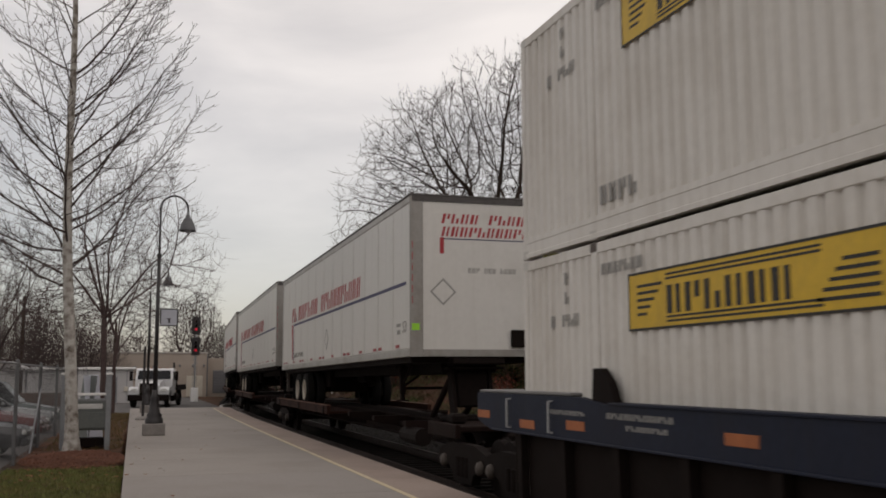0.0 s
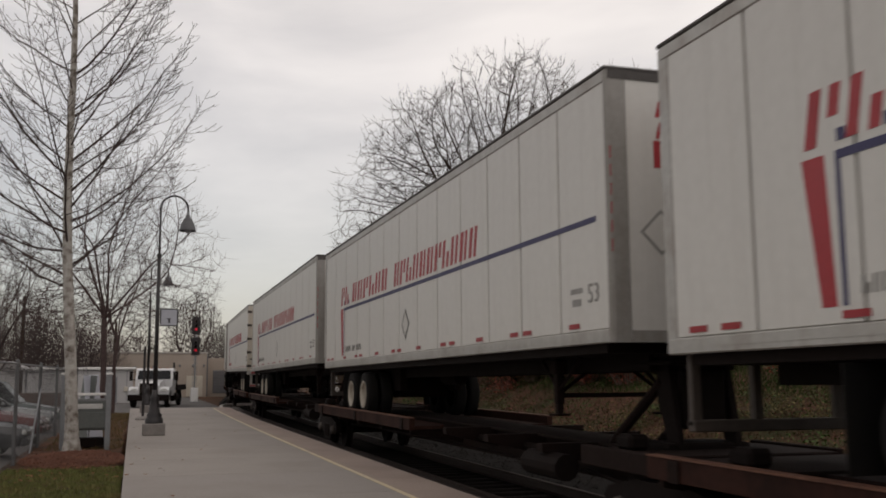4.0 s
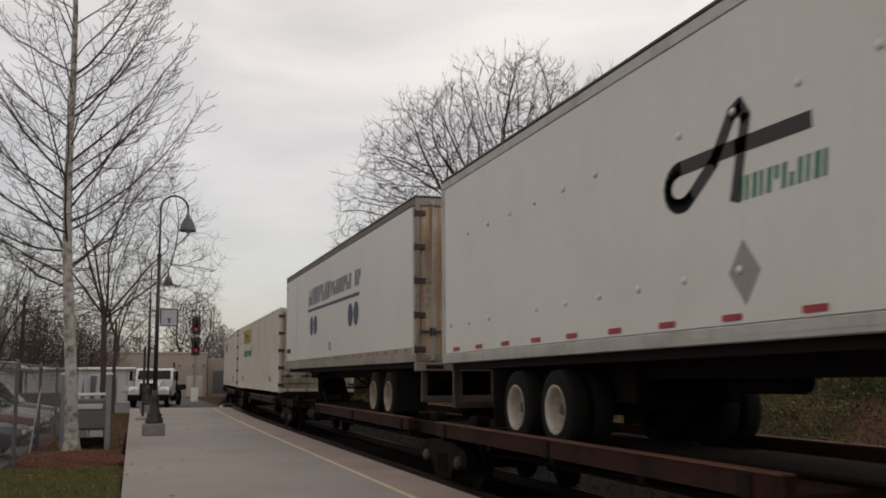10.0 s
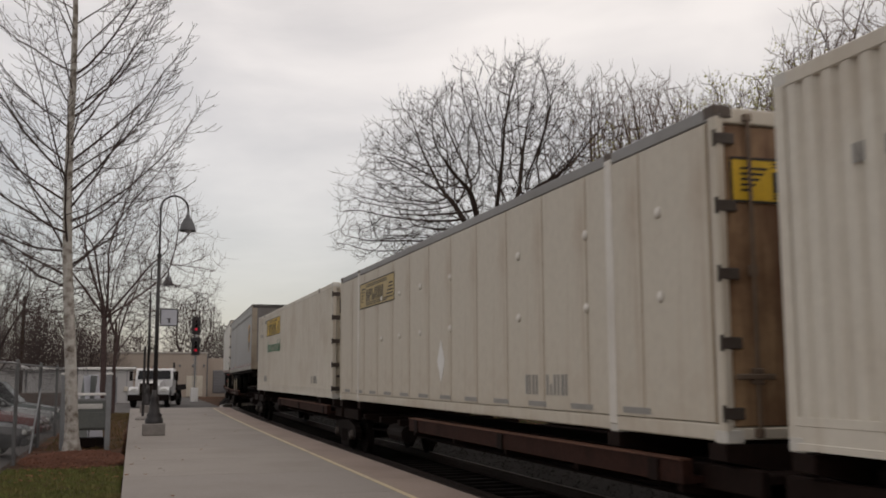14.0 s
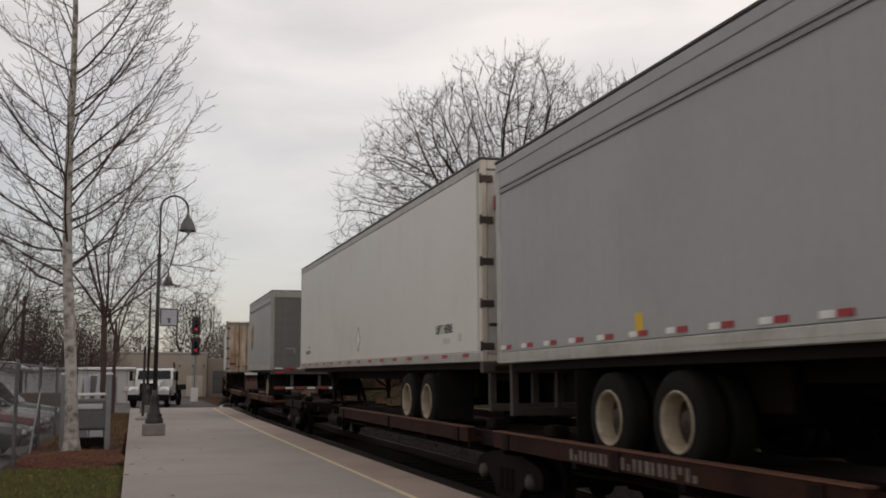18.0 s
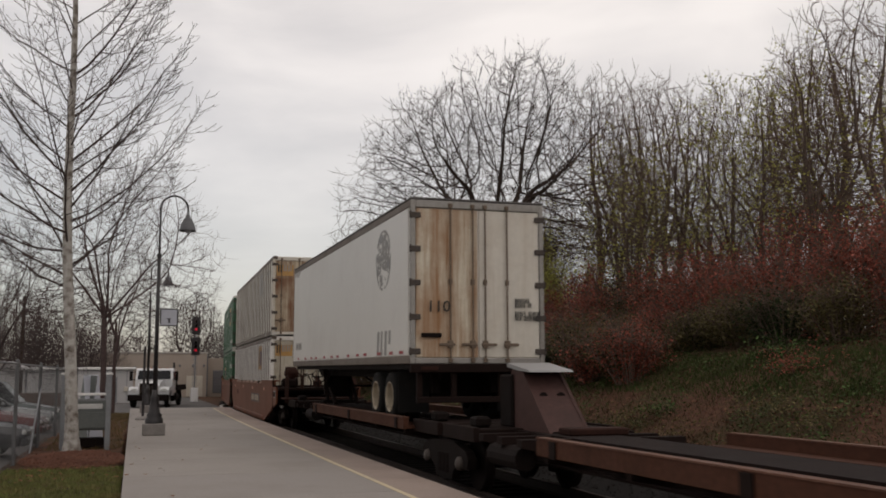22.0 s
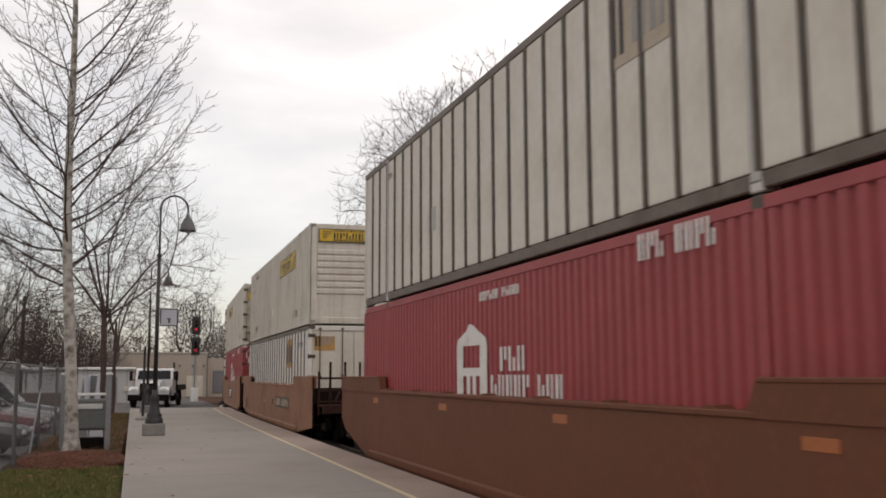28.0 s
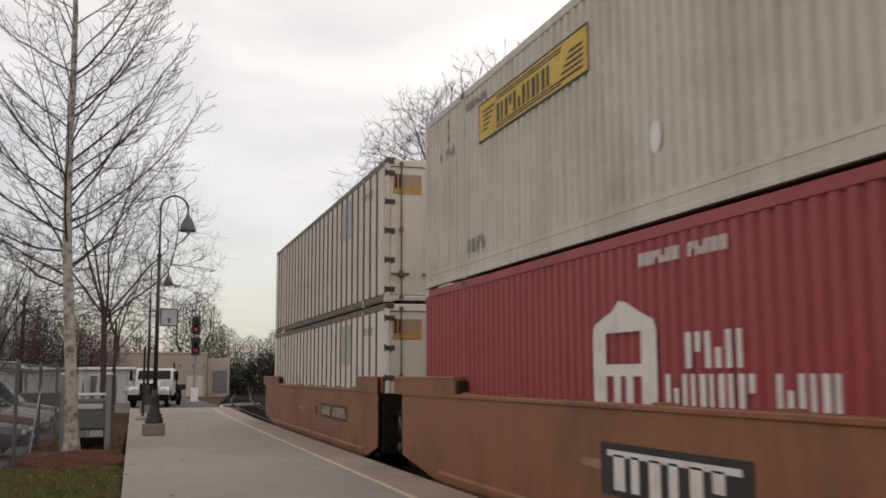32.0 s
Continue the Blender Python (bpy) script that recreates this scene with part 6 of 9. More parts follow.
def navy_well_car(a, b, lead):
    """The leading well car: a shallow navy girder on posts over a dark tub, with a grey deck plate at its end."""
    mid = (a + b) / 2
    c = thing("well_car", "dark navy well rail car with orange patches holding stacked containers", "rail car", "well cars of the train")
    o = lead - mid
    for s in (-1, 1):
        x0, x1 = min(s * 1.40, s * 1.475), max(s * 1.40, s * 1.475)
        part("side_girder", G().prism([(o - 1.2, 1.1), (o + 17.0, 1.1), (o + 17.45, 1.2), (o + 17.45, 1.56), (o + 14.2, 1.56), (o + 13.6, 1.5), (o + 2.2, 1.5), (o - 1.2, 1.56)], "x", x0, x1), M_NAVY, c)
        part("girder_flange", G().box(min(s * 1.3, s * 1.495), max(s * 1.3, s * 1.495), o + 2.2, o + 13.5, 1.492, 1.52, 0.006), M_NAVY, c)
        part("lower_flange", G().box(min(s * 1.3, s * 1.495), max(s * 1.3, s * 1.495), o - 0.9, o + 16.9, 1.085, 1.11, 0.006), M_NAVY, c)
        # Posts and tub use the black that carries the under-car shade.
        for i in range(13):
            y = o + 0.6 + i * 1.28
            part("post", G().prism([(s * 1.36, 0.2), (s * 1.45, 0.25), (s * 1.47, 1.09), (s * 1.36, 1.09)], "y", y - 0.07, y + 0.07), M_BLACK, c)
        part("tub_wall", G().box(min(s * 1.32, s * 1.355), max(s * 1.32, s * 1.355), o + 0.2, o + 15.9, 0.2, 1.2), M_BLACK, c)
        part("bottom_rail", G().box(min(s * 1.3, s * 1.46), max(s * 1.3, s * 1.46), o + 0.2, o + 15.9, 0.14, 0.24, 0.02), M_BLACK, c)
        for d, z in ((2.3, 1.28), (6.6, 1.28), (11.25, 1.285), (14.3, 1.255), (15.66, 1.21), (17.2, 1.28)):
            part("reflector", G().box(min(s * 1.475, s * 1.481), max(s * 1.475, s * 1.481), o + d - 0.23, o + d + 0.23, z - 0.05, z + 0.05, 0.002), M_AMBER, c, "orange reflective patch")
        part("corner_guide", G().prism([(o + 13.42, 1.5), (o + 13.95, 1.5), (o + 13.92, 1.86), (o + 13.74, 1.86), (o + 13.55, 1.72)], "x", min(s * 1.36, s * 1.44), max(s * 1.36, s * 1.44)), M_BLACK, c, "black container corner guide")
    part("end_deck", G().box(-1.44, 1.44, o + 14.5, o + 17.45, 1.562, 1.6, 0.01), M_NOSEGREY, c, "scuffed grey deck plate")
    part("end_deck", G().box(-1.44, 1.44, o - 1.2, o - 0.2, 1.562, 1.6, 0.01), M_NOSEGREY, c, "scuffed grey deck plate")
    part("well_floor", G().box(-1.34, 1.34, o + 0.2, o + 15.9, 0.18, 0.28), M_BLACK, c)
    for q in (o - 0.15, o + CL + 0.1):
        part("end_bulkhead", G().box(-1.38, 1.38, q, q + 0.06, 0.3, 1.5, 0.01), M_BLACK, c)
    part("draft_sill", G().box(-0.35, 0.35, o + 16.3, o + 18.3, 0.65, 1.05, 0.03), M_BLACK, c)
    put = lambda u, v, out: (-1.476 - out, o + 16.15 - u, v)
    part("fine_stencil", marks(marks(marks(G(), put, 1.2, 1.36, 0.9, 0.05, 9, 0, 0.35, 2), put, 2.6, 1.36, 1.3, 0.06, 14, 0, 0.35, 4), put, 3.0, 1.26, 0.8, 0.05, 8, 0, 0.35, 1), M_TGREY, c)
    for d in (14.9, 16.2):
        part("grab_iron", G().tube([(-1.48, o + d, 1.15), (-1.53, o + d, 1.15), (-1.53, o + d, 1.5), (-1.48, o + d, 1.5)], 0.014, 6), M_GREY, c)
    rail_truck(c, o - 1.4, mid)
    rail_truck(c, o + 17.1, mid)
    MOVING.append((c, mid, (b - a) / 2, 0.0))


def old_front(car, o, f0, r1):
    """Brake gear on the open front deck of the old brown well car."""
    for s in (-1, 1):
        part("end_side", G().prism([(o - 2.35, 0.86), (f0, 0.7), (f0, 1.41), (o - 2.35, 1.41)], "x", min(s * 1.38, s * 1.44), max(s * 1.38, s * 1.44)), M_WELL, car)
    part("plate_rim", G().box(-1.45, -1.44, o - 2.26, o - 1.75, 1.04, 1.29, 0.003), M_TGREY, car, "pale rim of a small dark plate")
    part("dark_plate", G().box(-1.455, -1.449, o - 2.22, o - 1.79, 1.075, 1.255, 0.002), M_BLACK, car)
    part("air_reservoir", G().lathe([(0.0, 0.02), (0.05, 0.14), (0.12, 0.2), (0.8, 0.2), (0.87, 0.14), (0.9, 0.02)], (-0.95, o - 2.95, 1.88), "y", 18), M_GEAR, car, "brown air reservoir cylinder")
    part("front_deck", G().box(-1.36, 1.36, o - 2.6, o - 0.2, 1.3, 1.38, 0.01), M_SPINE, car)
    part("step_plate", G().box(-1.3, 1.3, o - 3.7, o - 2.65, 1.02, 1.07, 0.01), M_GEAR, car)
    for d in (3.1, 3.6):
        part("upright_bar", G().tube([(-1.2, o - d, 0.9), (-1.2, o - d, 2.07), (-0.7, o - d, 2.07), (-0.7, o - d, 1.35)], 0.028, 6), M_GEAR, car)
        part("upright_bar", G().tube([(0.2, o - d, 1.35), (0.2, o - d, 1.95), (0.8, o - d, 1.95), (0.8, o - d, 1.35)], 0.028, 6), M_GEAR, car)
    part("valve_box", G().box(-1.1, -0.55, o - 1.4, o - 0.9, 1.38, 1.7, 0.08), M_SPINE, car)
    part("relay_valve", G().lathe([(0.0, 0.05), (0.05, 0.16), (0.22, 0.16), (0.27, 0.09), (0.4, 0.08)], (0.0, o - 2.1, 1.38), "z", 14), M_GEAR, car)
    for x, y in ((-0.9, 1.7), (-0.4, 1.3), (0.5, 2.6), (-0.75, 2.4)):
        part("air_pipe", G().tube([(x, o - y, 1.38), (x, o - y, 1.75), (x + 0.3, o - y - 0.3, 1.85), (x + 0.35, o - y - 0.9, 1.6), (x + 0.3, o - y - 1.1, 1.38)], 0.022, 6), M_SPINE, car)
    part("tool_rack", G().prism([(o - 3.4, 1.38), (o - 2.9, 1.38), (o - 3.0, 1.72), (o - 3.3, 1.72)], "x", 0.3, 1.1), M_GEAR, car)
    part("brake_wheel", G().lathe([(-0.02, 0.2), (0.0, 0.22), (0.02, 0.2)], (-0.2, o - 3.5, 1.75), "y", 18).tube([(-0.41, o - 3.5, 1.75), (0.01, o - 3.5, 1.75)], 0.02, 6).tube([(-0.2, o - 3.5, 1.35), (-0.2, o - 3.5, 1.96)], 0.02, 6), M_BLACK, car)
    part("side_lamp", G().box(-1.3, -1.22, o - 2.7, o - 2.55, 0.72, 0.8, 0.01), M_BRIGHT, car)


BROWN = "brown steel well rail car holding two stacked containers"
navy_well_car(-6.8, 13.9, -4.5)
old_front(*well_car(273.9, 293.85, 276.43, M_WELL, BROWN, open_front=True, rise=1.62, liner=True))
well_car(293.85, 312.75, 295.17, M_WELL, BROWN, rise=1.62, plain=True)
well_car(312.75, 333.3, 314.2, M_WELL, BROWN, last=True, plain=True)
for lead, a, b, mat, extra in ((337.37, 335.2, 355.15, M_WELL_NEW, 0), (356.83, 355.15, 374.4, M_WELL_NEW, 1), (375.80, 374.4, 394.2, M_WELL_NEW, 2)):
    car, o, f0, r1 = well_car(a, b, lead, mat, BROWN, open_front=extra == 0, last=extra == 2, plain=extra == 1)
    if extra == 0:
        for x in (-1.3, -1.0, -0.6, -0.2, 0.25, 0.7, 1.1):
            part("handrail", G().tube([(x, f0 - 0.15, 0.75), (x, f0 - 0.15, 2.15 if x > -1.2 else 1.9)], 0.032, 6), M_GEAR, car, "rusty upright handrail")
        for z in (0.8, 1.1, 1.4, 1.72):
            part("cross_rail", G().tube([(-1.3, f0 - 0.15, z), (1.1, f0 - 0.15, z)], 0.028, 6), M_GEAR, car)
        for x in (-1.0, 0.25):
            part("diagonal_brace", G().tube([(x, f0 - 0.1, 0.8), (x + 0.4, f0 + 0.5, 1.4)], 0.03, 6), M_GEAR, car)
        part("end_grating", G().box(-1.32, 1.2, f0 - 0.7, f0 - 0.02, 0.98, 1.03, 0.01), M_GEAR, car)
        part("end_sill", G().box(-1.3, 1.3, f0 - 0.8, f0 - 0.68, 0.8, 1.05, 0.02), M_GEAR, car)
        part("brake_cylinder", G().lathe([(0.0, 0.04), (0.06, 0.14), (0.5, 0.14), (0.56, 0.04)], (-0.7, f0 - 0.62, 1.22), "x", 16), M_GEAR, car)
        part("hose", G().tube([(-0.3, f0 - 0.8, 0.8), (-0.35, f0 - 1.1, 0.5), (-0.3, f0 - 1.4, 0.55)], 0.03, 6), M_BLACK, car)
        lettering("length_figure", "53", 0.56, M_SPINE, car, side_turn(-1.452, o + 16.05, 0.46))
    if extra == 1:
        put = lambda u, v, out: (-1.455 - out, o + 16.15 - u, v)
        part("emblem_panel", plate(G(), put, 6.85, 9.45, 0.62, 1.13, 0.004), M_TBLACK, car, "black emblem panel")
        part("emblem_lettering", marks(plate(G(), lambda u, v, w: put(u, v, w + 0.004), 7.0, 9.3, 1.0, 1.06), lambda u, v, w: put(u, v, w + 0.004), 7.1, 0.68, 2.1, 0.34, 3, 0, 0.3, 2), M_TWHITE, car, "white painted emblem marks")


def motions():
    steps = [i * 0.5 for i in range(65)]
    for ob, s, half, z, *tilt in MOVING:
        walk(ob, [(t, on_track(s - travelled(t), half, z, *tilt)) for t in steps])
    # the wheel pairs turn while they roll past
    r = 0.425
    for ob, (x, y, z), s in ROLLING:
        rows, t = [], 0.0
        enter, leave = None, None
        for i in range(321):
            p = s - travelled(i * 0.1)
            if enter is None and p < 40:
                enter = i * 0.1
            if p > 4:
                leave = i * 0.1
        if enter is None or leave is None or leave <= enter:
            continue
        times = [0.0] if enter > 0 else []
        k = 0
        while enter + k * 0.05 < min(32.0, leave + 0.3):
            times.append(enter + k * 0.05)
            k += 1
        if times[-1] < 32.0:
            times.append(32.0)
        base, last = travelled(enter), travelled(min(32.0, leave + 0.3))
        for t in times:
            turned = min(max(travelled(t), base), last) - base
            rows.append((t, Matrix.Translation((x, y, z)) @ Matrix.Rotation(turned / r, 4, "X")))
        rows = [rw for i, rw in enumerate(rows) if i == 0 or frame(rw[0]) > frame(rows[i - 1][0])]
        walk(ob, rows)
# ---------------------------------------------------------------- ground, track and platform
M_CONC = material("platform_concrete", (0.265, 0.238, 0.215), 0.85, 0.0, (0.18, 0.157, 0.14), 0.45, 0.45, 26, 0.0, 0.15, 0.1, tint=(0.93, 0.93, 0.94))
M_EDGE = material("pinkish_edge_paving", (0.29, 0.225, 0.19), 0.85, 0.0, (0.2, 0.15, 0.125), 0.5, 0.8, 26, 0.0, 0.2, 0.14, tint=(0.9, 0.9, 0.92))
M_LINE = material("worn_yellow_line_paint", (0.52, 0.43, 0.28), 0.7, 0.0, (0.34, 0.29, 0.24), 0.8, 2.2, 26, 0.0, 0.1, 0.1)
M_SLOPE = material("grassy_bank", (0.078, 0.038, 0.024), 0.95, 0.0, (0.02, 0.032, 0.01), 1.0, 0.4, 7, 0.0, 0.5, 0.4, spec=0.12)
M_ASPHALT = material("worn_asphalt", (0.08, 0.073, 0.07), 0.85, 0.0, (0.05, 0.045, 0.043), 0.6, 0.3, 20, 0.0, 0.25, 0.2)
# Ballast, stones, ties and rails carry the under-train shade in their near-black colours.
M_BALLAST = material("shaded_ballast", (0.0055, 0.004, 0.0032), 0.95, 0.0, (0.0035, 0.0028, 0.0024), 0.6, 1.2, 22, 0.0, 0.6, 0.4, spec=0.12)
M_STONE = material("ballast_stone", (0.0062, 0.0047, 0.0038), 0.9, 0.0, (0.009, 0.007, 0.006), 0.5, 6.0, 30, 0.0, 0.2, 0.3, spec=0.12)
M_TIE = material("weathered_shaded_tie", (0.0085, 0.006, 0.0048), 0.9, 0.0, None, 0.5, 3.0, 18, 0.0, 0.3, 0.3, tint=(0.7, 0.7, 0.72), spec=0.12)
M_RAILTOP = material("rail_steel", (0.03, 0.018, 0.013), 0.7, 0.3, (0.045, 0.027, 0.02), 0.5, 1.5, 20, 0.0, 0.1, 0.2)


def land(x, y):
    """The height of the natural ground."""
    u = x - bend(y)
    z = -0.38
    if u > 3.2:
        k = min(1.0, (u - 3.2) / 9.6)
        fade = 1.0 if y < 62 else max(0.16, 1.0 - (y - 62) / 45)
        z += (k * k * (3 - 2 * k) * 3.1 + max(0.0, u - 12.8) * 0.07) * fade
        z += 0.16 * noise.noise((x * 0.5, y * 0.5, 0.0)) * k + 0.06 * noise.noise((x * 1.7, y * 1.7, 3.0)) * k
    if u < -6.2 and y < 60:
        z = 0.1 if u > -8.3 else -0.12
        if u > -8.3 and y > 40:
            z -= (y - 40) / 20 * 0.4
    return z


xs = [-900, -400, -150, -60, -30, -20, -15, -12, -10, -9, -8.3, -8.29, -7.6, -7, -6.5, -6.21, -6.19, -3, -1.8] + [0 + 0.8 * i for i in range(0, 31)] + [26, 30, 36, 45, 60, 100, 200, 400, 900]
ys = [-80, -40, -20, -10] + [-6 + 1.5 * i for i in range(0, 70)] + [104, 112, 125, 145, 180, 240, 320, 450, 700, 1500]
vs = [(x + (bend(y) if x > -6 else 0), y, land(x + (bend(y) if x > -6 else 0), y)) for y in ys for x in xs]
nx = len(xs)
fs = [(j * nx + i, j * nx + i + 1, (j + 1) * nx + i + 1, (j + 1) * nx + i) for j in range(len(ys) - 1) for i in range(nx - 1)]
ground = structure("ground", G().add(vs, fs), M_SLOPE, "dull brown and green ground rising to a bank beyond the track", True)


def strip(x0, x1, z, ys_, follow=True, thick=0.3):
    """A ribbon of ground between two offsets from the track, with sides."""
    g = G()
    n = len(ys_)
    v = []
    for y in ys_:
        b = bend(y) if follow else 0.0
        v += [(x0 + b, y, z), (x1 + b, y, z), (x1 + b, y, z - thick), (x0 + b, y, z - thick)]
    f = []
    for i in range(n - 1):
        for k in range(4):
            f.append((4 * i + k, 4 * i + (k + 1) % 4, 4 * i + 4 + (k + 1) % 4, 4 * i + 4 + k))
    f += [(0, 1, 2, 3), (4 * n - 4, 4 * n - 1, 4 * n - 2, 4 * n - 3)]
    return g.add(v, f)


track = structure("track_bed", strip(-1.58, 3.6, -0.24, [-12 + 2 * i for i in range(75)] + [150, 200, 300, 420], True, 0.5), M_BALLAST, "gravel ballast bed, darkened for shade under the train")
for s in (-1, 1):
    prof = [(-0.075, -0.17), (0.075, -0.17), (0.02, -0.14), (0.012, -0.05), (0.036, -0.035), (0.036, 0.0), (-0.036, 0.0), (-0.036, -0.035), (-0.012, -0.05), (-0.02, -0.14)]
    g = G()
    yy = [-12 + 2 * i for i in range(75)] + [150, 200, 300, 420]
    v = [(s * 0.755 + bend(y) + p, y, q) for y in yy for p, q in prof]
    k = len(prof)
    f = [(i * k + j, i * k + (j + 1) % k, (i + 1) * k + (j + 1) % k, (i + 1) * k + j) for i in range(len(yy) - 1) for j in range(k)]
    part("rail", g.add(v, f), M_RAILTOP, track, "rusty steel rail with worn top")
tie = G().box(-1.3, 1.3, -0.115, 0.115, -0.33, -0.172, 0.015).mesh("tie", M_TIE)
for i in range(150):
    y = 2 + 0.56 * i
    o = part("tie", tie, None, track)
    o.matrix_local = Matrix.Translation((bend(y), y, random.uniform(-0.008, 0.0))) @ Matrix.Rotation(random.uniform(-0.015, 0.015), 4, "Z")
rng = random.Random(5)
g = G()
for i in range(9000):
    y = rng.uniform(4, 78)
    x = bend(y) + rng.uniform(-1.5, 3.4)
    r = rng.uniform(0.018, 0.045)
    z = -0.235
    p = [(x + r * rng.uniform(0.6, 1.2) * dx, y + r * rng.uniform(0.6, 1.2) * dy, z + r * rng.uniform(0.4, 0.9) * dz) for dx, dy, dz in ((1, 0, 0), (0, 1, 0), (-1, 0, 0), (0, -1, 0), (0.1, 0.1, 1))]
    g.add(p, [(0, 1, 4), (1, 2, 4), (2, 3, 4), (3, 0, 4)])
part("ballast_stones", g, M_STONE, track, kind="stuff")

# platform of cast slabs with joints, an edge strip and a worn yellow line
platform = structure("platform", strip(-6.06, -1.66, 0.17, [-12 + 2 * i for i in range(33)], True, 0.62), M_CONC, "low concrete station platform with worn yellow line")
cuts = [-12 + 3.2 * i for i in range(21)]
for a, b in zip(cuts, cuts[1:]):
    b = min(b, 52.2)
    g = G()
    v = []
    for y in (a + 0.006, b - 0.006):
        w = bend(y)
        v += [(-6.1 + (w if y > 30 else 0) * 0.0, y, 0.2), (-2.375 + w, y, 0.2), (-2.375 + w, y, 0.16), (-6.1, y, 0.16)]
    part("slab", g.add(v, [(0, 1, 5, 4), (3, 7, 6, 2), (0, 4, 7, 3), (1, 2, 6, 5), (0, 3, 2, 1), (4, 5, 6, 7)]), M_CONC, platform)
    for h in (0, 1):
        p, q = a + (b - a) * h / 2, a + (b - a) * (h + 1) / 2
        wp, wq = bend(p), bend(q)
        v = [(-2.37 + wp, p + 0.005, 0.198), (-1.6 + wp, p + 0.005, 0.198), (-2.37 + wq, q - 0.005, 0.198), (-1.6 + wq, q - 0.005, 0.198)]
        v += [(x, y, 0.05) for x, y, _ in v]
        part("edge_slab", G().add(v, [(0, 1, 3, 2), (4, 6, 7, 5), (0, 4, 5, 1), (1, 5, 7, 3), (3, 7, 6, 2), (2, 6, 4, 0)]), M_EDGE, platform)
part("yellow_line", strip(-2.47, -2.385, 0.205, [-12 + 1.5 * i for i in range(43)], True, 0.003), M_LINE, platform, "worn yellow painted line")
part("platform_ramp", G().prism([(52.0, 0.19), (55.5, -0.3), (55.5, -0.5), (52.0, -0.5)], "x", -6.1, -0.75), M_CONC, platform)
M_KERB = material("pale_kerb_concrete", (0.40, 0.37, 0.34), 0.85, 0.0, (0.2, 0.17, 0.15), 0.5, 1.2, 26, 0.0, 0.2, 0.15)
g = G()
pts = [(-1.6 + bend(y), y) for y in (52, 54, 56, 58, 60, 62)] + [(-0.55, 64.5), (0.1, 66.2), (1.0, 67.6), (2.2, 68.3)]
for (x0, y0_), (x1, y1_) in zip(pts, pts[1:]):
    dx, dy = x1 - x0, y1_ - y0_
    ln = math.hypot(dx, dy)
    ox, oy = dy / ln * 0.09, -dx / ln * 0.09
    v = [(x0 - ox, y0_ - oy), (x0 + ox, y0_ + oy), (x1 + ox, y1_ + oy), (x1 - ox, y1_ - oy)]
    g.add([(p, q, -0.02) for p, q in v] + [(p, q, -0.4) for p, q in v], [(0, 1, 2, 3), (0, 4, 5, 1), (1, 5, 6, 2), (2, 6, 7, 3), (3, 7, 4, 0)])
structure("kerb", g, M_KERB, "pale concrete kerb curving away beside the track")
structure("road", G().box(-60, -0.2, 52.5, 104, -0.5, -0.34), M_ASPHALT, "worn grey asphalt yard beyond the platform")
structure("parking_lot", G().box(-60, -8.32, -40, 52.4, -0.3, -0.1), M_ASPHALT, "grey asphalt car park behind the fence")
M_WEED = material("dry_weed", (0.058, 0.036, 0.019), 0.9, 0.0, (0.03, 0.036, 0.013), 0.8, 0.5, 6, 0.0, 0.0, 0.3, spec=0.12, island=0.5)
M_GRASS = material("grass_blades", (0.125, 0.135, 0.046), 0.85, 0.0, (0.2, 0.145, 0.065), 0.7, 1.4, 6, 0.0, 0.0, 0.3, spec=0.12)
M_VERGE = material("dry_verge_grass", (0.15, 0.11, 0.055), 0.9, 0.0, (0.085, 0.075, 0.03), 0.7, 0.7, 6, 0.0, 0.0, 0.3, spec=0.12)
M_BANKGRASS = material("dull_bank_grass", (0.042, 0.062, 0.019), 0.9, 0.0, (0.06, 0.05, 0.022), 0.6, 0.8, 6, 0.0, 0.0, 0.3, spec=0.12, island=0.4)
M_IVY = material("low_green_cover", (0.052, 0.085, 0.026), 0.8, 0.0, (0.05, 0.04, 0.02), 0.7, 0.5, 8, 0.0, 0.0, 0.3, spec=0.15, island=0.6)
M_LITTER = material("leaf_litter", (0.16, 0.072, 0.046), 0.9, 0.0, (0.05, 0.03, 0.02), 0.7, 0.8, 20, 0.0, 0.0, 0.35, spec=0.12, island=0.6)
M_MULCH = material("red_brown_mulch", (0.12, 0.054, 0.036), 0.9, 0.0, (0.04, 0.022, 0.015), 0.6, 3.0, 20, 0.0, 0.3, 0.35, spec=0.12)
M_LEAF_DEAD = material("fallen_leaves", (0.17, 0.075, 0.035), 0.9, 0.0, (0.07, 0.035, 0.02), 0.6, 3.0, 20, 0.0, 0.1, 0.35, spec=0.12)


def blades(n, pick, h0, h1, mat, name, label, seed, wide=0.011):
    r_ = random.Random(seed)
    g_ = G()
    for _ in range(n):
        x, y, z = pick(r_)
        h, a = r_.uniform(h0, h1), r_.uniform(0, 6.28)
        w = r_.uniform(0.5, 1.0) * wide * (1 + h)
        lx, ly = r_.uniform(-0.5, 0.5) * h, r_.uniform(-0.5, 0.5) * h
        cx, cy = math.cos(a) * w, math.sin(a) * w
        n0 = len(g_.v)
        g_.v += [(x - cx, y - cy, z), (x + cx, y + cy, z), (x + lx * 0.4 + cx * 0.7, y + ly * 0.4 + cy * 0.7, z + h * 0.6), (x + lx, y + ly, z + h)]
        g_.f += [(n0, n0 + 1, n0 + 2), (n0, n0 + 2, n0 + 3)]
    me = bpy.data.meshes.new(name)
    me.from_pydata(g_.v, [], g_.f)
    me.materials.append(mat)
    return tagged(new(name, me), label, name.split("_")[-1], kind="stuff")


def lawn(r_):
    x, y = r_.uniform(-8.2, -6.12), 12.5 + 7.3 * r_.random()
    return x, y, 0.095


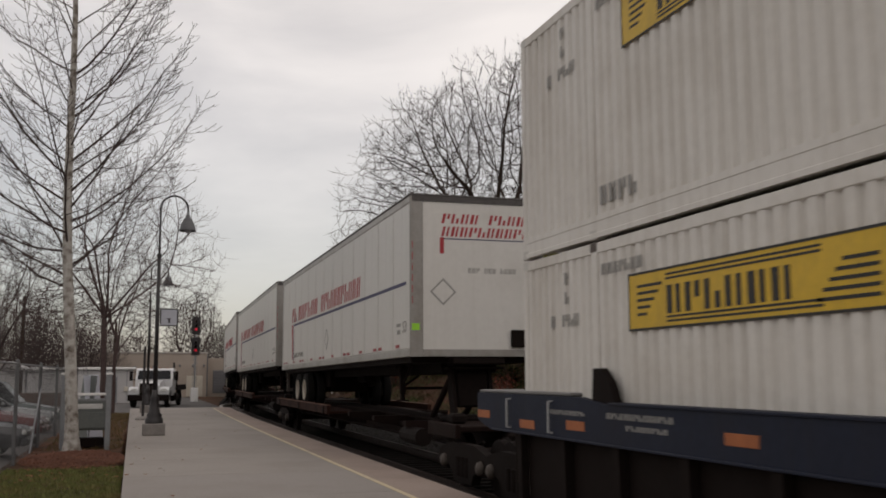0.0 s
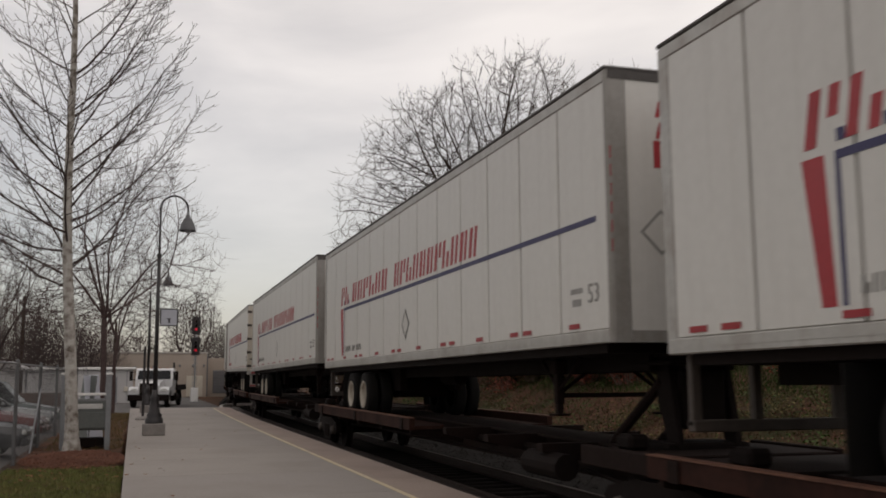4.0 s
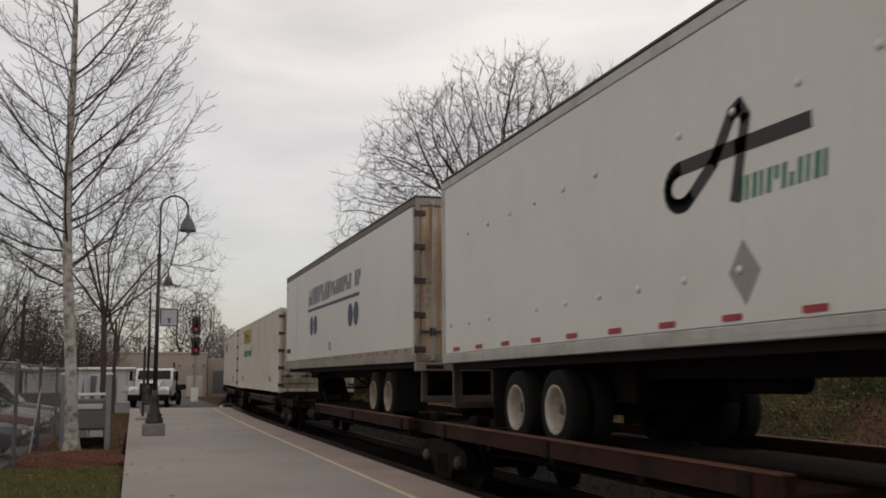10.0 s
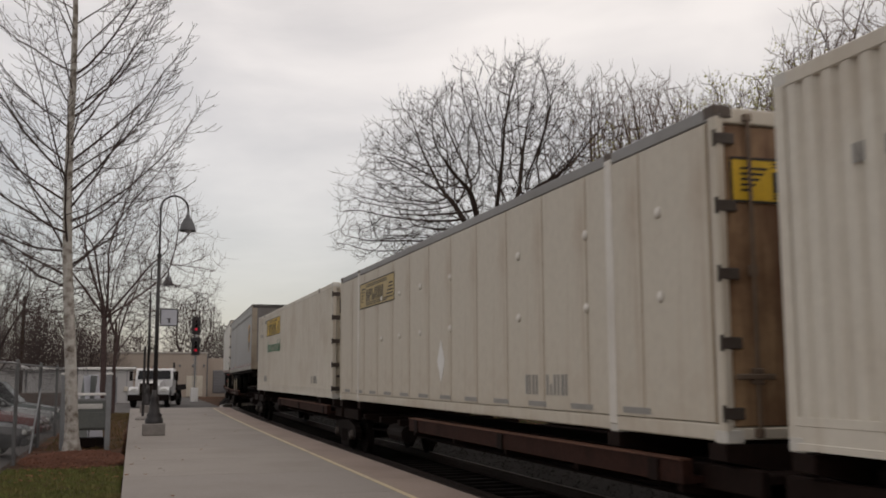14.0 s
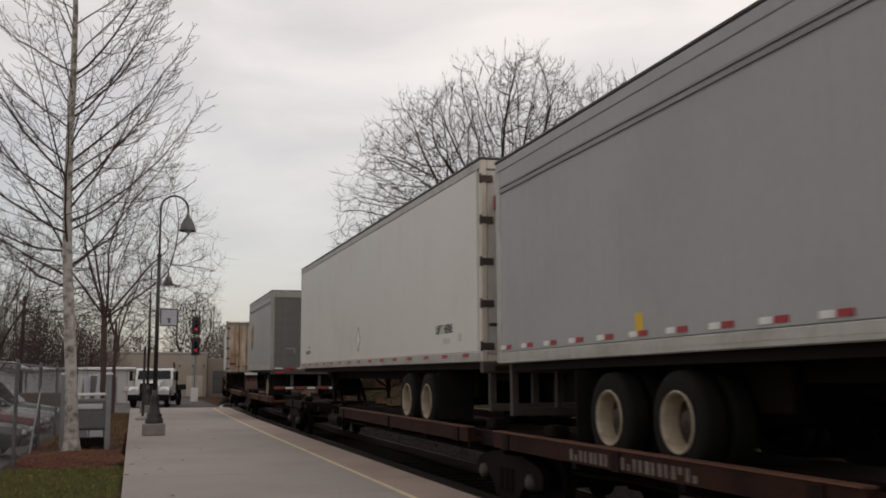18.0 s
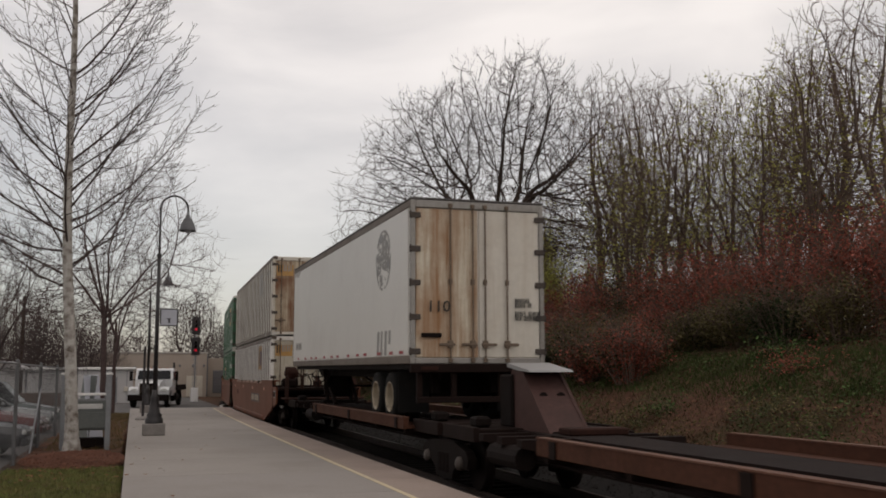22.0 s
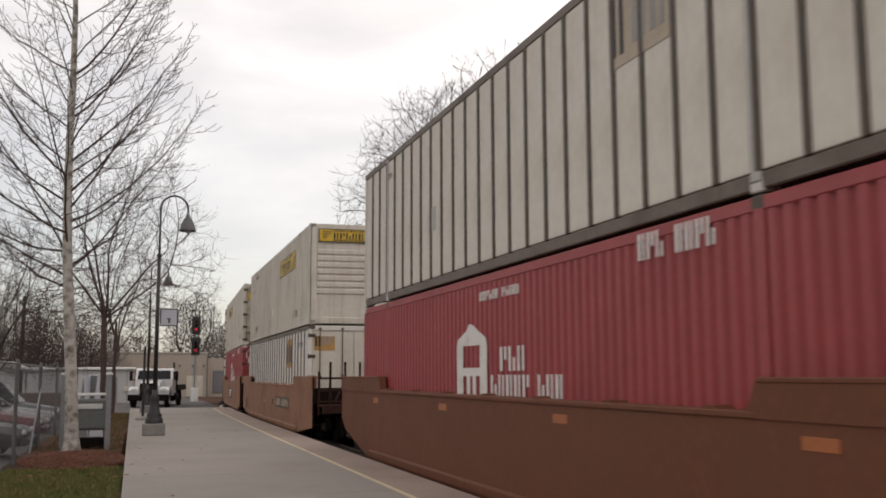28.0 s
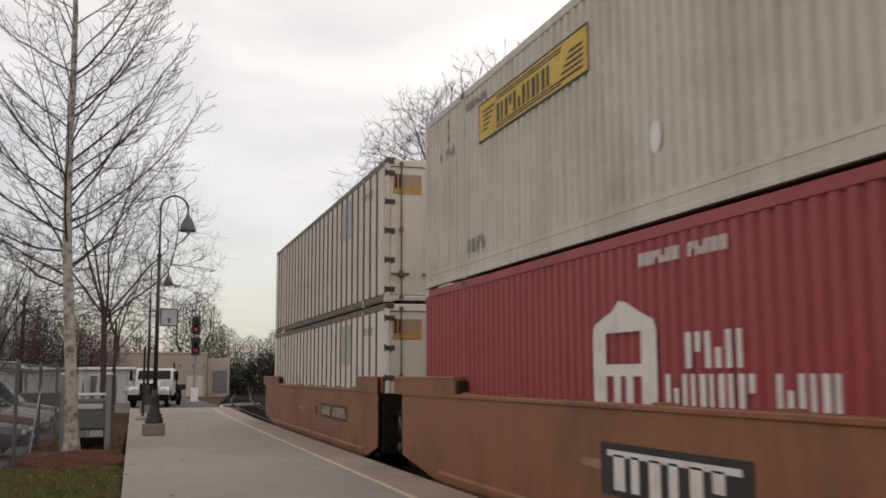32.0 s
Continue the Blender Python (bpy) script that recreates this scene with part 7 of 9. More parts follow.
blades(14000, lawn, 0.02, 0.075, M_GRASS, "lawn_grass", "short green and straw lawn grass beside the platform", 3)
blades(6000, lambda r_: ((lambda x, y: (x, y, land(x, y) - 0.005))(r_.uniform(-7.9, -6.12), r_.uniform(24.5, 58))), 0.03, 0.12, M_VERGE, "verge_grass", "dry brown verge grass beside the platform", 4)


def bank(r_):
    y = 12 + 50 * r_.random() ** 1.2
    x = bend(y) + r_.uniform(3.6, 14.0)
    return x, y, land(x, y) - 0.02


blades(30000, bank, 0.03, 0.2, M_WEED, "bank_weed", "straw-coloured weeds on the bank", 6, 0.006)
blades(26000, lambda r_: (lambda p: p if noise.noise((p[0] * 0.45, p[1] * 0.3, 7)) > 0.0 else (p[0] + 1.5, p[1], land(p[0] + 1.5, p[1])))(bank(r_)), 0.02, 0.13, M_BANKGRASS, "bank_grass", "patches of green grass on the bank", 7, 0.006)
blades(22000, lambda r_: (lambda x, y: (x, y, land(x, y) - 0.02))(8.2 + 2.6 * r_.random() + 0.8 * noise.noise((r_.random() * 9, 2, 0)), 15 + 22 * r_.random() ** 1.3), 0.05, 0.2, M_BANKGRASS, "upper_bank_grass", "green grass below the shrubs on the bank", 8, 0.01)

r5 = random.Random(9)
lv, lf = [], []
for _ in range(28000):
    y = 9 + 60 * r5.random() ** 1.1
    x = bend(y) + 3.5 + abs(r5.gauss(0, 1.7 if _ % 2 else 4.0))
    a, q, z = r5.uniform(0, 6.28), r5.uniform(0.02, 0.055), land(x, y) + 0.012
    n0 = len(lv)
    lv += [(x + q * math.cos(a + k * 1.5708) * (1 if k % 2 else 0.6), y + q * math.sin(a + k * 1.5708) * (1 if k % 2 else 0.6), z + r5.uniform(0, 0.04)) for k in range(4)]
    lf.append((n0, n0 + 1, n0 + 2, n0 + 3))
me = bpy.data.meshes.new("leaf_litter")
me.from_pydata(lv, [], lf)
me.materials.append(M_LITTER)
tagged(new("leaf_litter", me), "reddish brown dead leaves at the foot of the bank", "leaves", kind="stuff")

lv, lf = [], []
for _ in range(42000):
    y = 11 + 54 * r5.random() ** 1.15
    u = r5.uniform(4.5, 12.8)
    x = bend(y) + u
    if noise.noise((x * 0.42, y * 0.3, 11)) + 0.25 * noise.noise((x * 1.6, y * 1.3, 2)) < 0.0 - 0.03 * (u - 8):
        continue
    a, q, z = r5.uniform(0, 6.28), r5.uniform(0.022, 0.056), land(x, y) + r5.random() ** 2 * 0.22
    n0 = len(lv)
    lv += [(x + q * math.cos(a + k * 1.5708) * (1 if k % 2 else 0.6), y + q * math.sin(a + k * 1.5708) * (1 if k % 2 else 0.6), z + r5.uniform(-0.02, 0.03)) for k in range(4)]
    lf.append((n0, n0 + 1, n0 + 2, n0 + 3))
me = bpy.data.meshes.new("ground_cover")
me.from_pydata(lv, [], lf)
me.materials.append(M_IVY)
tagged(new("ground_cover", me), "low green leaves creeping over the bank", "ground cover", kind="stuff")

# mulch bed round the nearest tree, and scattered leaves
g = G()
rng = random.Random(8)
for i in range(3200):
    a, q = rng.uniform(0, 6.28), rng.random() ** 0.5
    x, y = -7.1 + 1.0 * q * math.cos(a), 21.7 + 2.2 * q * math.sin(a)
    z = 0.1 + 0.07 * (1 - q * q) + rng.uniform(0, 0.05)
    l, w, b = rng.uniform(0.02, 0.07), rng.uniform(0.006, 0.016), rng.uniform(0, 3.14)
    cx, sx = math.cos(b), math.sin(b)
    t_ = rng.uniform(-0.02, 0.03)
    g.add([(x - cx * l - sx * w, y - sx * l + cx * w, z), (x - cx * l + sx * w, y - sx * l - cx * w, z), (x + cx * l + sx * w, y + sx * l - cx * w, z + t_), (x + cx * l - sx * w, y + sx * l + cx * w, z + t_), (x, y, z + 0.015)],
          [(0, 1, 4), (1, 2, 4), (2, 3, 4), (3, 0, 4)])
tagged(part("mulch_chips", g, M_MULCH, None, "red-brown bark mulch round the tree foot"), category="mulch", kind="stuff")
vs, fs = [], []
for j in range(9):
    for i in range(20):
        a, q = 2 * math.pi * i / 20, j / 8
        vs.append((-7.1 + 1.02 * q * math.cos(a), 21.7 + 2.25 * q * math.sin(a), 0.095 + 0.075 * (1 - q * q) - 0.02 * (j == 8)))
for j in range(8):
    for i in range(20):
        fs.append((j * 20 + i, j * 20 + (i + 1) % 20, (j + 1) * 20 + (i + 1) % 20, (j + 1) * 20 + i))
structure("mulch_bed", G().add(vs, fs), M_MULCH, "low mound of red-brown mulch", True, "mulch")
g = G()
for i in range(630):
    if i < 600:
        x, y, z = rng.uniform(-8.1, -6.15), rng.uniform(17, 45), 0.14
        if y > 40:
            z = land(x, y) + 0.03
    else:
        x, y, z = rng.choice((rng.uniform(-6.05, -2.6), rng.uniform(-6.05, -5.4))), rng.uniform(13, 45), 0.207
    r, b = rng.uniform(0.02, 0.05), rng.uniform(0, 6.28)
    g.add([(x + r * math.cos(b + k * 1.257), y + r * math.sin(b + k * 1.257), z + rng.uniform(0, 0.02)) for k in range(5)], [(0, 1, 2, 3, 4)])
tagged(part("fallen_leaves", g, M_LEAF_DEAD, None, "brown fallen leaves scattered on verge and platform"), category="leaves", kind="stuff")

# ---------------------------------------------------------------- trees
M_SYC = material("pale_mottled_bark", (0.43, 0.405, 0.37), 0.85, 0.0, (0.11, 0.085, 0.065), 1.0, 7.0, 14, 0.3, 0.3, 0.2, cover=0.05)
M_SYCTWIG = material("grey_brown_twigs", (0.062, 0.046, 0.042), 0.9, 0.0, (0.04, 0.028, 0.026), 0.5, 2.0, 14, 0.0, 0.1, 0.2, spec=0.12)
M_REDTWIG = material("reddish_grey_twigs", (0.085, 0.06, 0.057), 0.9, 0.0, (0.05, 0.034, 0.033), 0.5, 2.0, 14, 0.0, 0.1, 0.2, spec=0.12)
M_BARK = material("dark_bark", (0.05, 0.036, 0.03), 0.95, 0.0, (0.028, 0.02, 0.017), 0.6, 2.0, 14, 0.0, 0.3, 0.3, spec=0.12)
M_TWIG = material("dark_twigs", (0.14, 0.1, 0.08), 0.9, 0.0, (0.09, 0.058, 0.045), 0.5, 1.0, 14, 0.0, 0.1, 0.3, spec=0.12)
M_WOODBARK = material("grey_brown_wood_bark", (0.105, 0.078, 0.064), 0.95, 0.0, (0.05, 0.036, 0.03), 0.6, 2.0, 14, 0.0, 0.3, 0.3, spec=0.12)
M_FARTWIG = material("far_grey_twigs", (0.075, 0.058, 0.055), 0.9, 0.0, (0.07, 0.048, 0.042), 0.5, 0.5, 14, 0.0, 0.0, 0.3, spec=0.12)
M_BUD = material("yellow_green_buds", (0.38, 0.37, 0.10), 0.8, 0.0, (0.25, 0.22, 0.08), 0.6, 1.0, 10, 0.0, 0.0, 0.3, spec=0.12, thin=0.5)
M_REDLEAF = material("red_brown_leaves", (0.27, 0.083, 0.06), 0.8, 0.0, (0.15, 0.078, 0.05), 0.8, 0.45, 8, 0.0, 0.0, 0.3, spec=0.12, island=0.6, thin=0.4)
M_OLIVE = material("olive_brown_leaves", (0.125, 0.105, 0.05), 0.8, 0.0, (0.1, 0.066, 0.042), 0.7, 0.5, 8, 0.0, 0.0, 0.3, spec=0.12, island=0.6, thin=0.4)
M_DARKLEAF = material("dark_green_leaves", (0.034, 0.044, 0.02), 0.8, 0.0, (0.05, 0.03, 0.02), 0.8, 0.45, 8, 0.0, 0.0, 0.3, spec=0.12, island=0.6, thin=0.35)


class Wood:
    """Fast tapered branches of few sides."""

    def __init__(self):
        self.v, self.f = [], []

    def limb(self, pts, rad, n):
        base = len(self.v)
        for i, p in enumerate(pts):
            a, b = pts[max(i - 1, 0)], pts[min(i + 1, len(pts) - 1)]
            dx, dy, dz = b[0] - a[0], b[1] - a[1], b[2] - a[2]
            l = math.sqrt(dx * dx + dy * dy + dz * dz) or 1
            dx, dy, dz = dx / l, dy / l, dz / l
            if abs(dz) < 0.9:
                ux, uy, uz = dy, -dx, 0.0
            else:
                ux, uy, uz = 0.0, dz, -dy
            m_ = math.sqrt(ux * ux + uy * uy + uz * uz) or 1
            ux, uy, uz = ux / m_, uy / m_, uz / m_
            wx, wy, wz = dy * uz - dz * uy, dz * ux - dx * uz, dx * uy - dy * ux
            for k in range(n):
                c, s_ = math.cos(6.2832 * k / n) * rad[i], math.sin(6.2832 * k / n) * rad[i]
                self.v.append((p[0] + ux * c + wx * s_, p[1] + uy * c + wy * s_, p[2] + uz * c + wz * s_))
        for i in range(len(pts) - 1):
            for k in range(n):
                self.f.append((base + i * n + k, base + i * n + (k + 1) % n, base + (i + 1) * n + (k + 1) % n, base + (i + 1) * n + k))

    def part(self, name, mat, parent, label=""):
        me = bpy.data.meshes.new(name)
        me.from_pydata(self.v, [], self.f)
        me.polygons.foreach_set("use_smooth", [True] * len(me.polygons))
        me.materials.append(mat)
        ob = new(name, me)
        ob.parent = parent
        return tagged(ob, label)


def grow(wood, twigs, r_, p, d, length, rad, level, spec, tips):
    """One branch and its children. level 0 is the trunk."""
    n = (9, 6, 5, 4, 3)[level]
    sides = (10, 6, 4, 3, 3)[level]
    pts, rads = [p], [rad]
    d = Vector(d).normalized()
    q = Vector(p)
    for i in range(n):
        wob = spec["wob"][level]
        d = (d + Vector((r_.uniform(-wob, wob), r_.uniform(-wob, wob), r_.uniform(-wob, wob) + spec["up"][level])) * (1.0 / n) * 2.2).normalized()
        q = q + d * (length / n)
        pts.append(tuple(q))
        rads.append(max(spec.get("min", 0.006), rad * (1 - (i + 1) / n * spec["taper"][level])))
    (wood if level <= spec["woodlevel"] else twigs).limb(pts, rads, sides)
    if level >= spec["levels"]:
        tips.append(pts[-1])
        return
    kids = spec["kids"][level]
    for k in range(kids):
        f = spec["from"][level] + (1 - spec["from"][level]) * (k + r_.random() * 0.8) / kids
        f = min(f, 0.985)
        i = int(f * n)
        t_ = f * n - i
        a, b = Vector(pts[i]), Vector(pts[min(i + 1, n)])
        at = a.lerp(b, t_)
        axis = (b - a).normalized() if (b - a).length > 1e-6 else d
        side = axis.orthogonal().normalized()
        side.rotate(Matrix.Rotation(2.4 * k + r_.uniform(-0.5, 0.5), 3, axis))
        ang = radians(spec["angle"][level] + r_.uniform(-10, 10))
        nd = axis * math.cos(ang) + side * math.sin(ang)
        ln = length * spec["ratio"][level] * (1.0 - spec["short"][level] * f) * r_.uniform(0.75, 1.2)
        r0 = rads[i] * spec["thin"][level] * r_.uniform(0.8, 1.1)
        grow(wood, twigs, r_, tuple(at), nd, ln, max(r0, spec.get("min", 0.006)), level + 1, spec, tips)


POLE = dict(levels=3, woodlevel=0, wob=(0.17, 0.2, 0.35, 0.45), up=(0.03, 0.2, 0.12, 0.05), taper=(0.8, 0.85, 0.8, 0.6), kids=(15, 7, 5), angle=(40, 40, 44),
            ratio=(0.42, 0.5, 0.5), short=(0.5, 0.4, 0.3), thin=(0.5, 0.48, 0.5), min=0.0055)
POLE["from"] = (0.3, 0.2, 0.15)


def leaf_card(v, f, r_, x, y, z, s):
    a, b = r_.uniform(0, 6.28), r_.uniform(-0.9, 0.9)
    cx, cy = math.cos(a) * s, math.sin(a) * s
    n0 = len(v)
    v += [(x - cx, y - cy, z), (x + cy * 0.5, y - cx * 0.5, z + b * s), (x + cx, y + cy, z + s * 0.2), (x - cy * 0.5, y + cx * 0.5, z - b * s)]
    f.append((n0, n0 + 1, n0 + 2, n0 + 3))


def tree(name, label, x, y, height, rad, spec, seed, bark, twig, lean=(0, 0), buds=0.0, group="", z=None):
    t = thing(name, label, "tree", group, pose(x, y, land(x, y) - 0.05 if z is None else z))
    r_ = random.Random(seed)
    wood, twigs, tips = Wood(), Wood(), []
    grow(wood, twigs, r_, (0, 0, 0), (lean[0], lean[1], 1), height, rad, 0, spec, tips)
    wood.part("trunk", bark, t)
    twigs.part("crown", twig, t, "bare twiggy crown")
    if buds:
        bud_haze(t, r_, tips, buds)
    return t


def colonise(seed, nodes, parents, aims, step, kill, lift=0.04, rounds=120):
    """Branches that grow step by step towards the points they are nearest to, until each point is reached."""
    rs = np.random.RandomState(seed)
    P = [np.array(p, float) for p in nodes]
    parents = list(parents)
    A = np.array(aims, float)
    near, who = np.full(len(A), 1e9), np.zeros(len(A), int)
    first, shoots = 0, {}
    for _ in range(rounds):
        N = np.array(P[first:])
        d = np.sqrt(((A[:, None, :] - N[None, :, :]) ** 2).sum(axis=2))
        k = d.argmin(axis=1)
        m = d[np.arange(len(A)), k]
        closer = m < near
        near[closer], who[closer] = m[closer], k[closer] + first
        keep = near > kill
        A, near, who = A[keep], near[keep], who[keep]
        if len(A) == 0:
            break
        first = len(P)
        base = np.array(P)[who]
        way = (A - base) / near[:, None]
        for n in np.unique(who):
            v = way[who == n].sum(axis=0)
            v = v / (np.linalg.norm(v) + 1e-9) + rs.normal(0, 0.07, 3) + (0, 0, lift)
            q = P[n] + v / np.linalg.norm(v) * step
            if any(np.linalg.norm(q - o) < step * 0.35 for o in shoots.get(n, ())):
                q = P[n] + rs.normal(0, 1, 3) * step * 0.6
            if len(shoots.get(n, ())) > 3:
                continue
            shoots.setdefault(n, []).append(q)
            P.append(q)
            parents.append(n)
        if len(P) == first:
            break
    return P, parents


def clothe(wood, twigs, r_, P, parents, tip, power, thick, spray, tips, flare=1.0):
    """Round limbs along a branching skeleton, thicker where more of it hangs on, with fine twigs at the ends."""
    n = len(P)
    kids = [[] for _ in range(n)]
    for i, p in enumerate(parents):
        if p >= 0:
            kids[p].append(i)
    load = [0.0] * n
    for i in range(n - 1, -1, -1):
        load[i] = max(tip ** power, load[i])
        if parents[i] >= 0:
            load[parents[i]] += load[i]
    rad = [v ** (1.0 / power) for v in load]
    starts = [0]
    while starts:
        i = starts.pop()
        chain = [i] if parents[i] < 0 else [parents[i], i]
        rads = [rad[i]] * len(chain)
        while kids[i]:
            k = max(kids[i], key=lambda j: load[j])
            starts += [j for j in kids[i] if j != k]
            chain.append(k)
            rads.append(rad[k])
            i = k
        pts = [P[j] for j in chain]
        soft = [pts[0]] + [(pts[j - 1] + 2 * pts[j] + pts[j + 1]) / 4 for j in range(1, len(pts) - 1)] + [pts[-1]]
        if parents[chain[0]] < 0 and flare > 1:
            rads[0] *= flare
        big = rads[0] > thick
        (wood if big else twigs).limb([tuple(map(float, p)) for p in soft], rads, 8 if rads[0] > 0.1 else 5 if big else 3)
        tips.append(tuple(map(float, pts[-1])))
    for i in range(1, n):
        if rad[i] > tip * 2.3:
            continue
        d = Vector(P[i] - P[parents[i]]).normalized()
        for _ in range(spray if not kids[i] else max(1, spray // 2)):
            w = (d + Vector((r_.uniform(-0.8, 0.8), r_.uniform(-0.8, 0.8), r_.uniform(-0.45, 0.85)))).normalized()
            ln = r_.uniform(0.25, 0.75)
            a = Vector(P[i])
            b = a + w * ln * 0.5 + Vector((r_.uniform(-0.05, 0.05), r_.uniform(-0.05, 0.05), 0.0))
            e = b + (w + Vector((0, 0, 0.25))).normalized() * ln * 0.5
            twigs.limb([tuple(a), tuple(b), tuple(e)], [tip * 0.8, tip * 0.7, tip * 0.5], 3)


def bud_haze(t, r_, tips, buds):
    v, f = [], []
    for p in tips:
        for _ in range(14 if buds > 0.7 else 4):
            if r_.random() < buds:
                leaf_card(v, f, r_, p[0] + r_.uniform(-0.25, 0.25), p[1] + r_.uniform(-0.25, 0.25), p[2] + r_.uniform(-0.25, 0.25), r_.uniform(0.022, 0.062))
    me = bpy.data.meshes.new("bud_haze")
    me.from_pydata(v, [], f)
    me.materials.append(M_BUD)
    part("bud_haze", me, None, t, "sparse yellow-green buds", kind="stuff")


def crown_tree(name, label, x, y, z, height, rx, low, seed, count, bark, twig, step=0.34, tip=0.0085, spray=3, lean=(0.0, 0.0), limbs=6, fork=0.3, spread=0.75, peak=0.0, buds=0.0, group="", power=2.25):
    """A tree whose crown fills a lopsided dome between low and height, rx wide, from limbs that fan out of a fork."""
    t = thing(name, label, "tree", group, pose(x, y, z))
    r_ = random.Random(seed)
    hf = height * fork
    nodes = [(lean[0] * hf * k / 5 + 0.06 * math.sin(k * 1.7 + seed), lean[1] * hf * k / 5, hf * k / 5) for k in range(6)]
    parents = [-1, 0, 1, 2, 3, 4]
    top = Vector(nodes[5])
    for i in range(limbs):
        a = 2.4 * i + r_.uniform(-0.4, 0.4)
        e = radians(r_.uniform(28, 78)) if i else radians(86)
        last = 5 if i % 3 else 4
        p = Vector(nodes[last])
        d = Vector((math.cos(a) * math.cos(e) * spread + peak * 0.06, math.sin(a) * math.cos(e) * spread, math.sin(e)))
        for k in range(4):
            p = p + d * (height * 0.055) + Vector((r_.gauss(0, 0.05), r_.gauss(0, 0.05), 0.03 * k))
            nodes.append(tuple(p))
            parents.append(last)
            last = len(nodes) - 1
    aims = []
    while len(aims) < count:
        u, v, w = r_.uniform(-1, 1), r_.uniform(-1, 1), r_.uniform(-0.12, 1)
        q = u * u + v * v + (w * w if w > 0 else w * w * 30)
        rough = 1.0 + 0.2 * noise.noise((u * 2.2 + seed, v * 2.2, w * 2.2)) + 0.1 * noise.noise((u * 5 + seed, v * 5, w * 5))
        if q > rough * rough or q < 0.1:
            continue
        aims.append((top.x * 0.6 + u * rx + peak * max(0.0, w) ** 1.5, top.y * 0.6 + v * rx, low + w * (height - low)))
    P, parents = colonise(seed, nodes, parents, aims, step, step * 1.25)
    wood, twigs, tips = Wood(), Wood(), []
    clothe(wood, twigs, r_, P, parents, tip, power, tip * 4.5, spray, tips, 1.5)
    wood.part("trunk", bark, t)
    twigs.part("crown", twig, t, "bare twiggy crown")
    if buds:
        bud_haze(t, r_, tips, buds)
    return t


def leader_tree(label, x, y, z, height, rad, seed, first, count, reach, bark, twig, lean=0.0, tip=0.005, rise=62, extra=()):
    """A young tree with one straight leader and long limbs that sweep out and curve upwards, set with short shoots."""
    t = thing("sycamore_tree", label, "tree", "", pose(x, y, z))
    r_ = random.Random(seed)
    wood, twigs = Wood(), Wood()
    trunk = [Vector((lean * height * u + 0.07 * math.sin(u * 9 + seed), 0.05 * math.sin(u * 7), height * u)) for u in (0, 0.02, 0.06, 0.12, 0.2, 0.3, 0.4, 0.5, 0.6, 0.7, 0.8, 0.9, 1.0)]
    wood.limb([tuple(p) for p in trunk], [rad * (1.5 if i == 0 else 1.12 if i == 1 else 1.0 - 0.85 * p.z / height) for i, p in enumerate(trunk)], 10)

    def sweep(p, azimuth, length, r0, start, end, level):
        n = 9 if level == 0 else 5 if level == 1 else 2
        pts, rads = [Vector(p)], [r0]
        az = azimuth
        for k in range(n):
            u = (k + 0.5) / n
            e = radians(start + (end - start) * u ** 1.2 + r_.uniform(-7, 7))
            az += r_.uniform(-0.13, 0.13)
            pts.append(pts[-1] + Vector((math.cos(az) * math.cos(e), math.sin(az) * math.cos(e), math.sin(e))) * (length / n))
            rads.append(max(tip, r0 * (1 - 0.9 * (k + 1) / n)))
        twigs.limb([tuple(q) for q in pts], rads, 6 if level == 0 else 4 if level == 1 else 3)
        if level == 2:
            return
        k = int(length / (0.18 if level == 0 else 0.22))
        for j in range(k):
            f = 0.16 + 0.84 * (j + r_.random()) / k
            i = min(n - 1, int(f * n))
            at = pts[i].lerp(pts[i + 1], min(1.0, f * n - i))
            side = 1 if j % 2 else -1
            if level == 0:
                big = j % 4 == 1
                ln = (0.2 + (0.5 if big else 0.2) * (1 - f) * length) * r_.uniform(0.5, 1.2)
                sweep(at, az + side * r_.uniform(0.5, 1.25), ln, max(tip, rads[i] * (0.55 if big else 0.38)), r_.uniform(-5, 40), r_.uniform(35, 80), 1)
            else:
                sweep(at, az + side * r_.uniform(0.4, 1.1), r_.uniform(0.14, 0.5), tip * 0.75, r_.uniform(-15, 50), r_.uniform(20, 80), 2)

    for i in range(count):
        u = first + (0.97 - first) * (i + r_.uniform(-0.3, 0.3)) / count
        u = max(first, u)
        k = max(0, min(len(trunk) - 2, next(j for j in range(len(trunk) - 1) if trunk[j + 1].z >= u * height or j == len(trunk) - 2)))
        a = trunk[k].lerp(trunk[k + 1], (u * height - trunk[k].z) / (trunk[k + 1].z - trunk[k].z))
        ln = reach * (1.0 - 0.72 * ((u - first) / (1 - first)) ** 1.3) * r_.uniform(0.7, 1.12)
        sweep(a, 2.4 * i + r_.uniform(-0.3, 0.3), ln, max(0.011, rad * 0.22 * (1 - 0.65 * u)), rise - 32 + r_.uniform(-14, 14), rise + r_.uniform(-4, 14), 0)
    for h, az, ln, r0, e0, e1 in extra:
        sweep((lean * h, 0, h), az, ln, r0, e0, e1, 0)
    wood.part("trunk", bark, t)
    twigs.part("crown", twig, t, "bare twiggy crown")
    return t


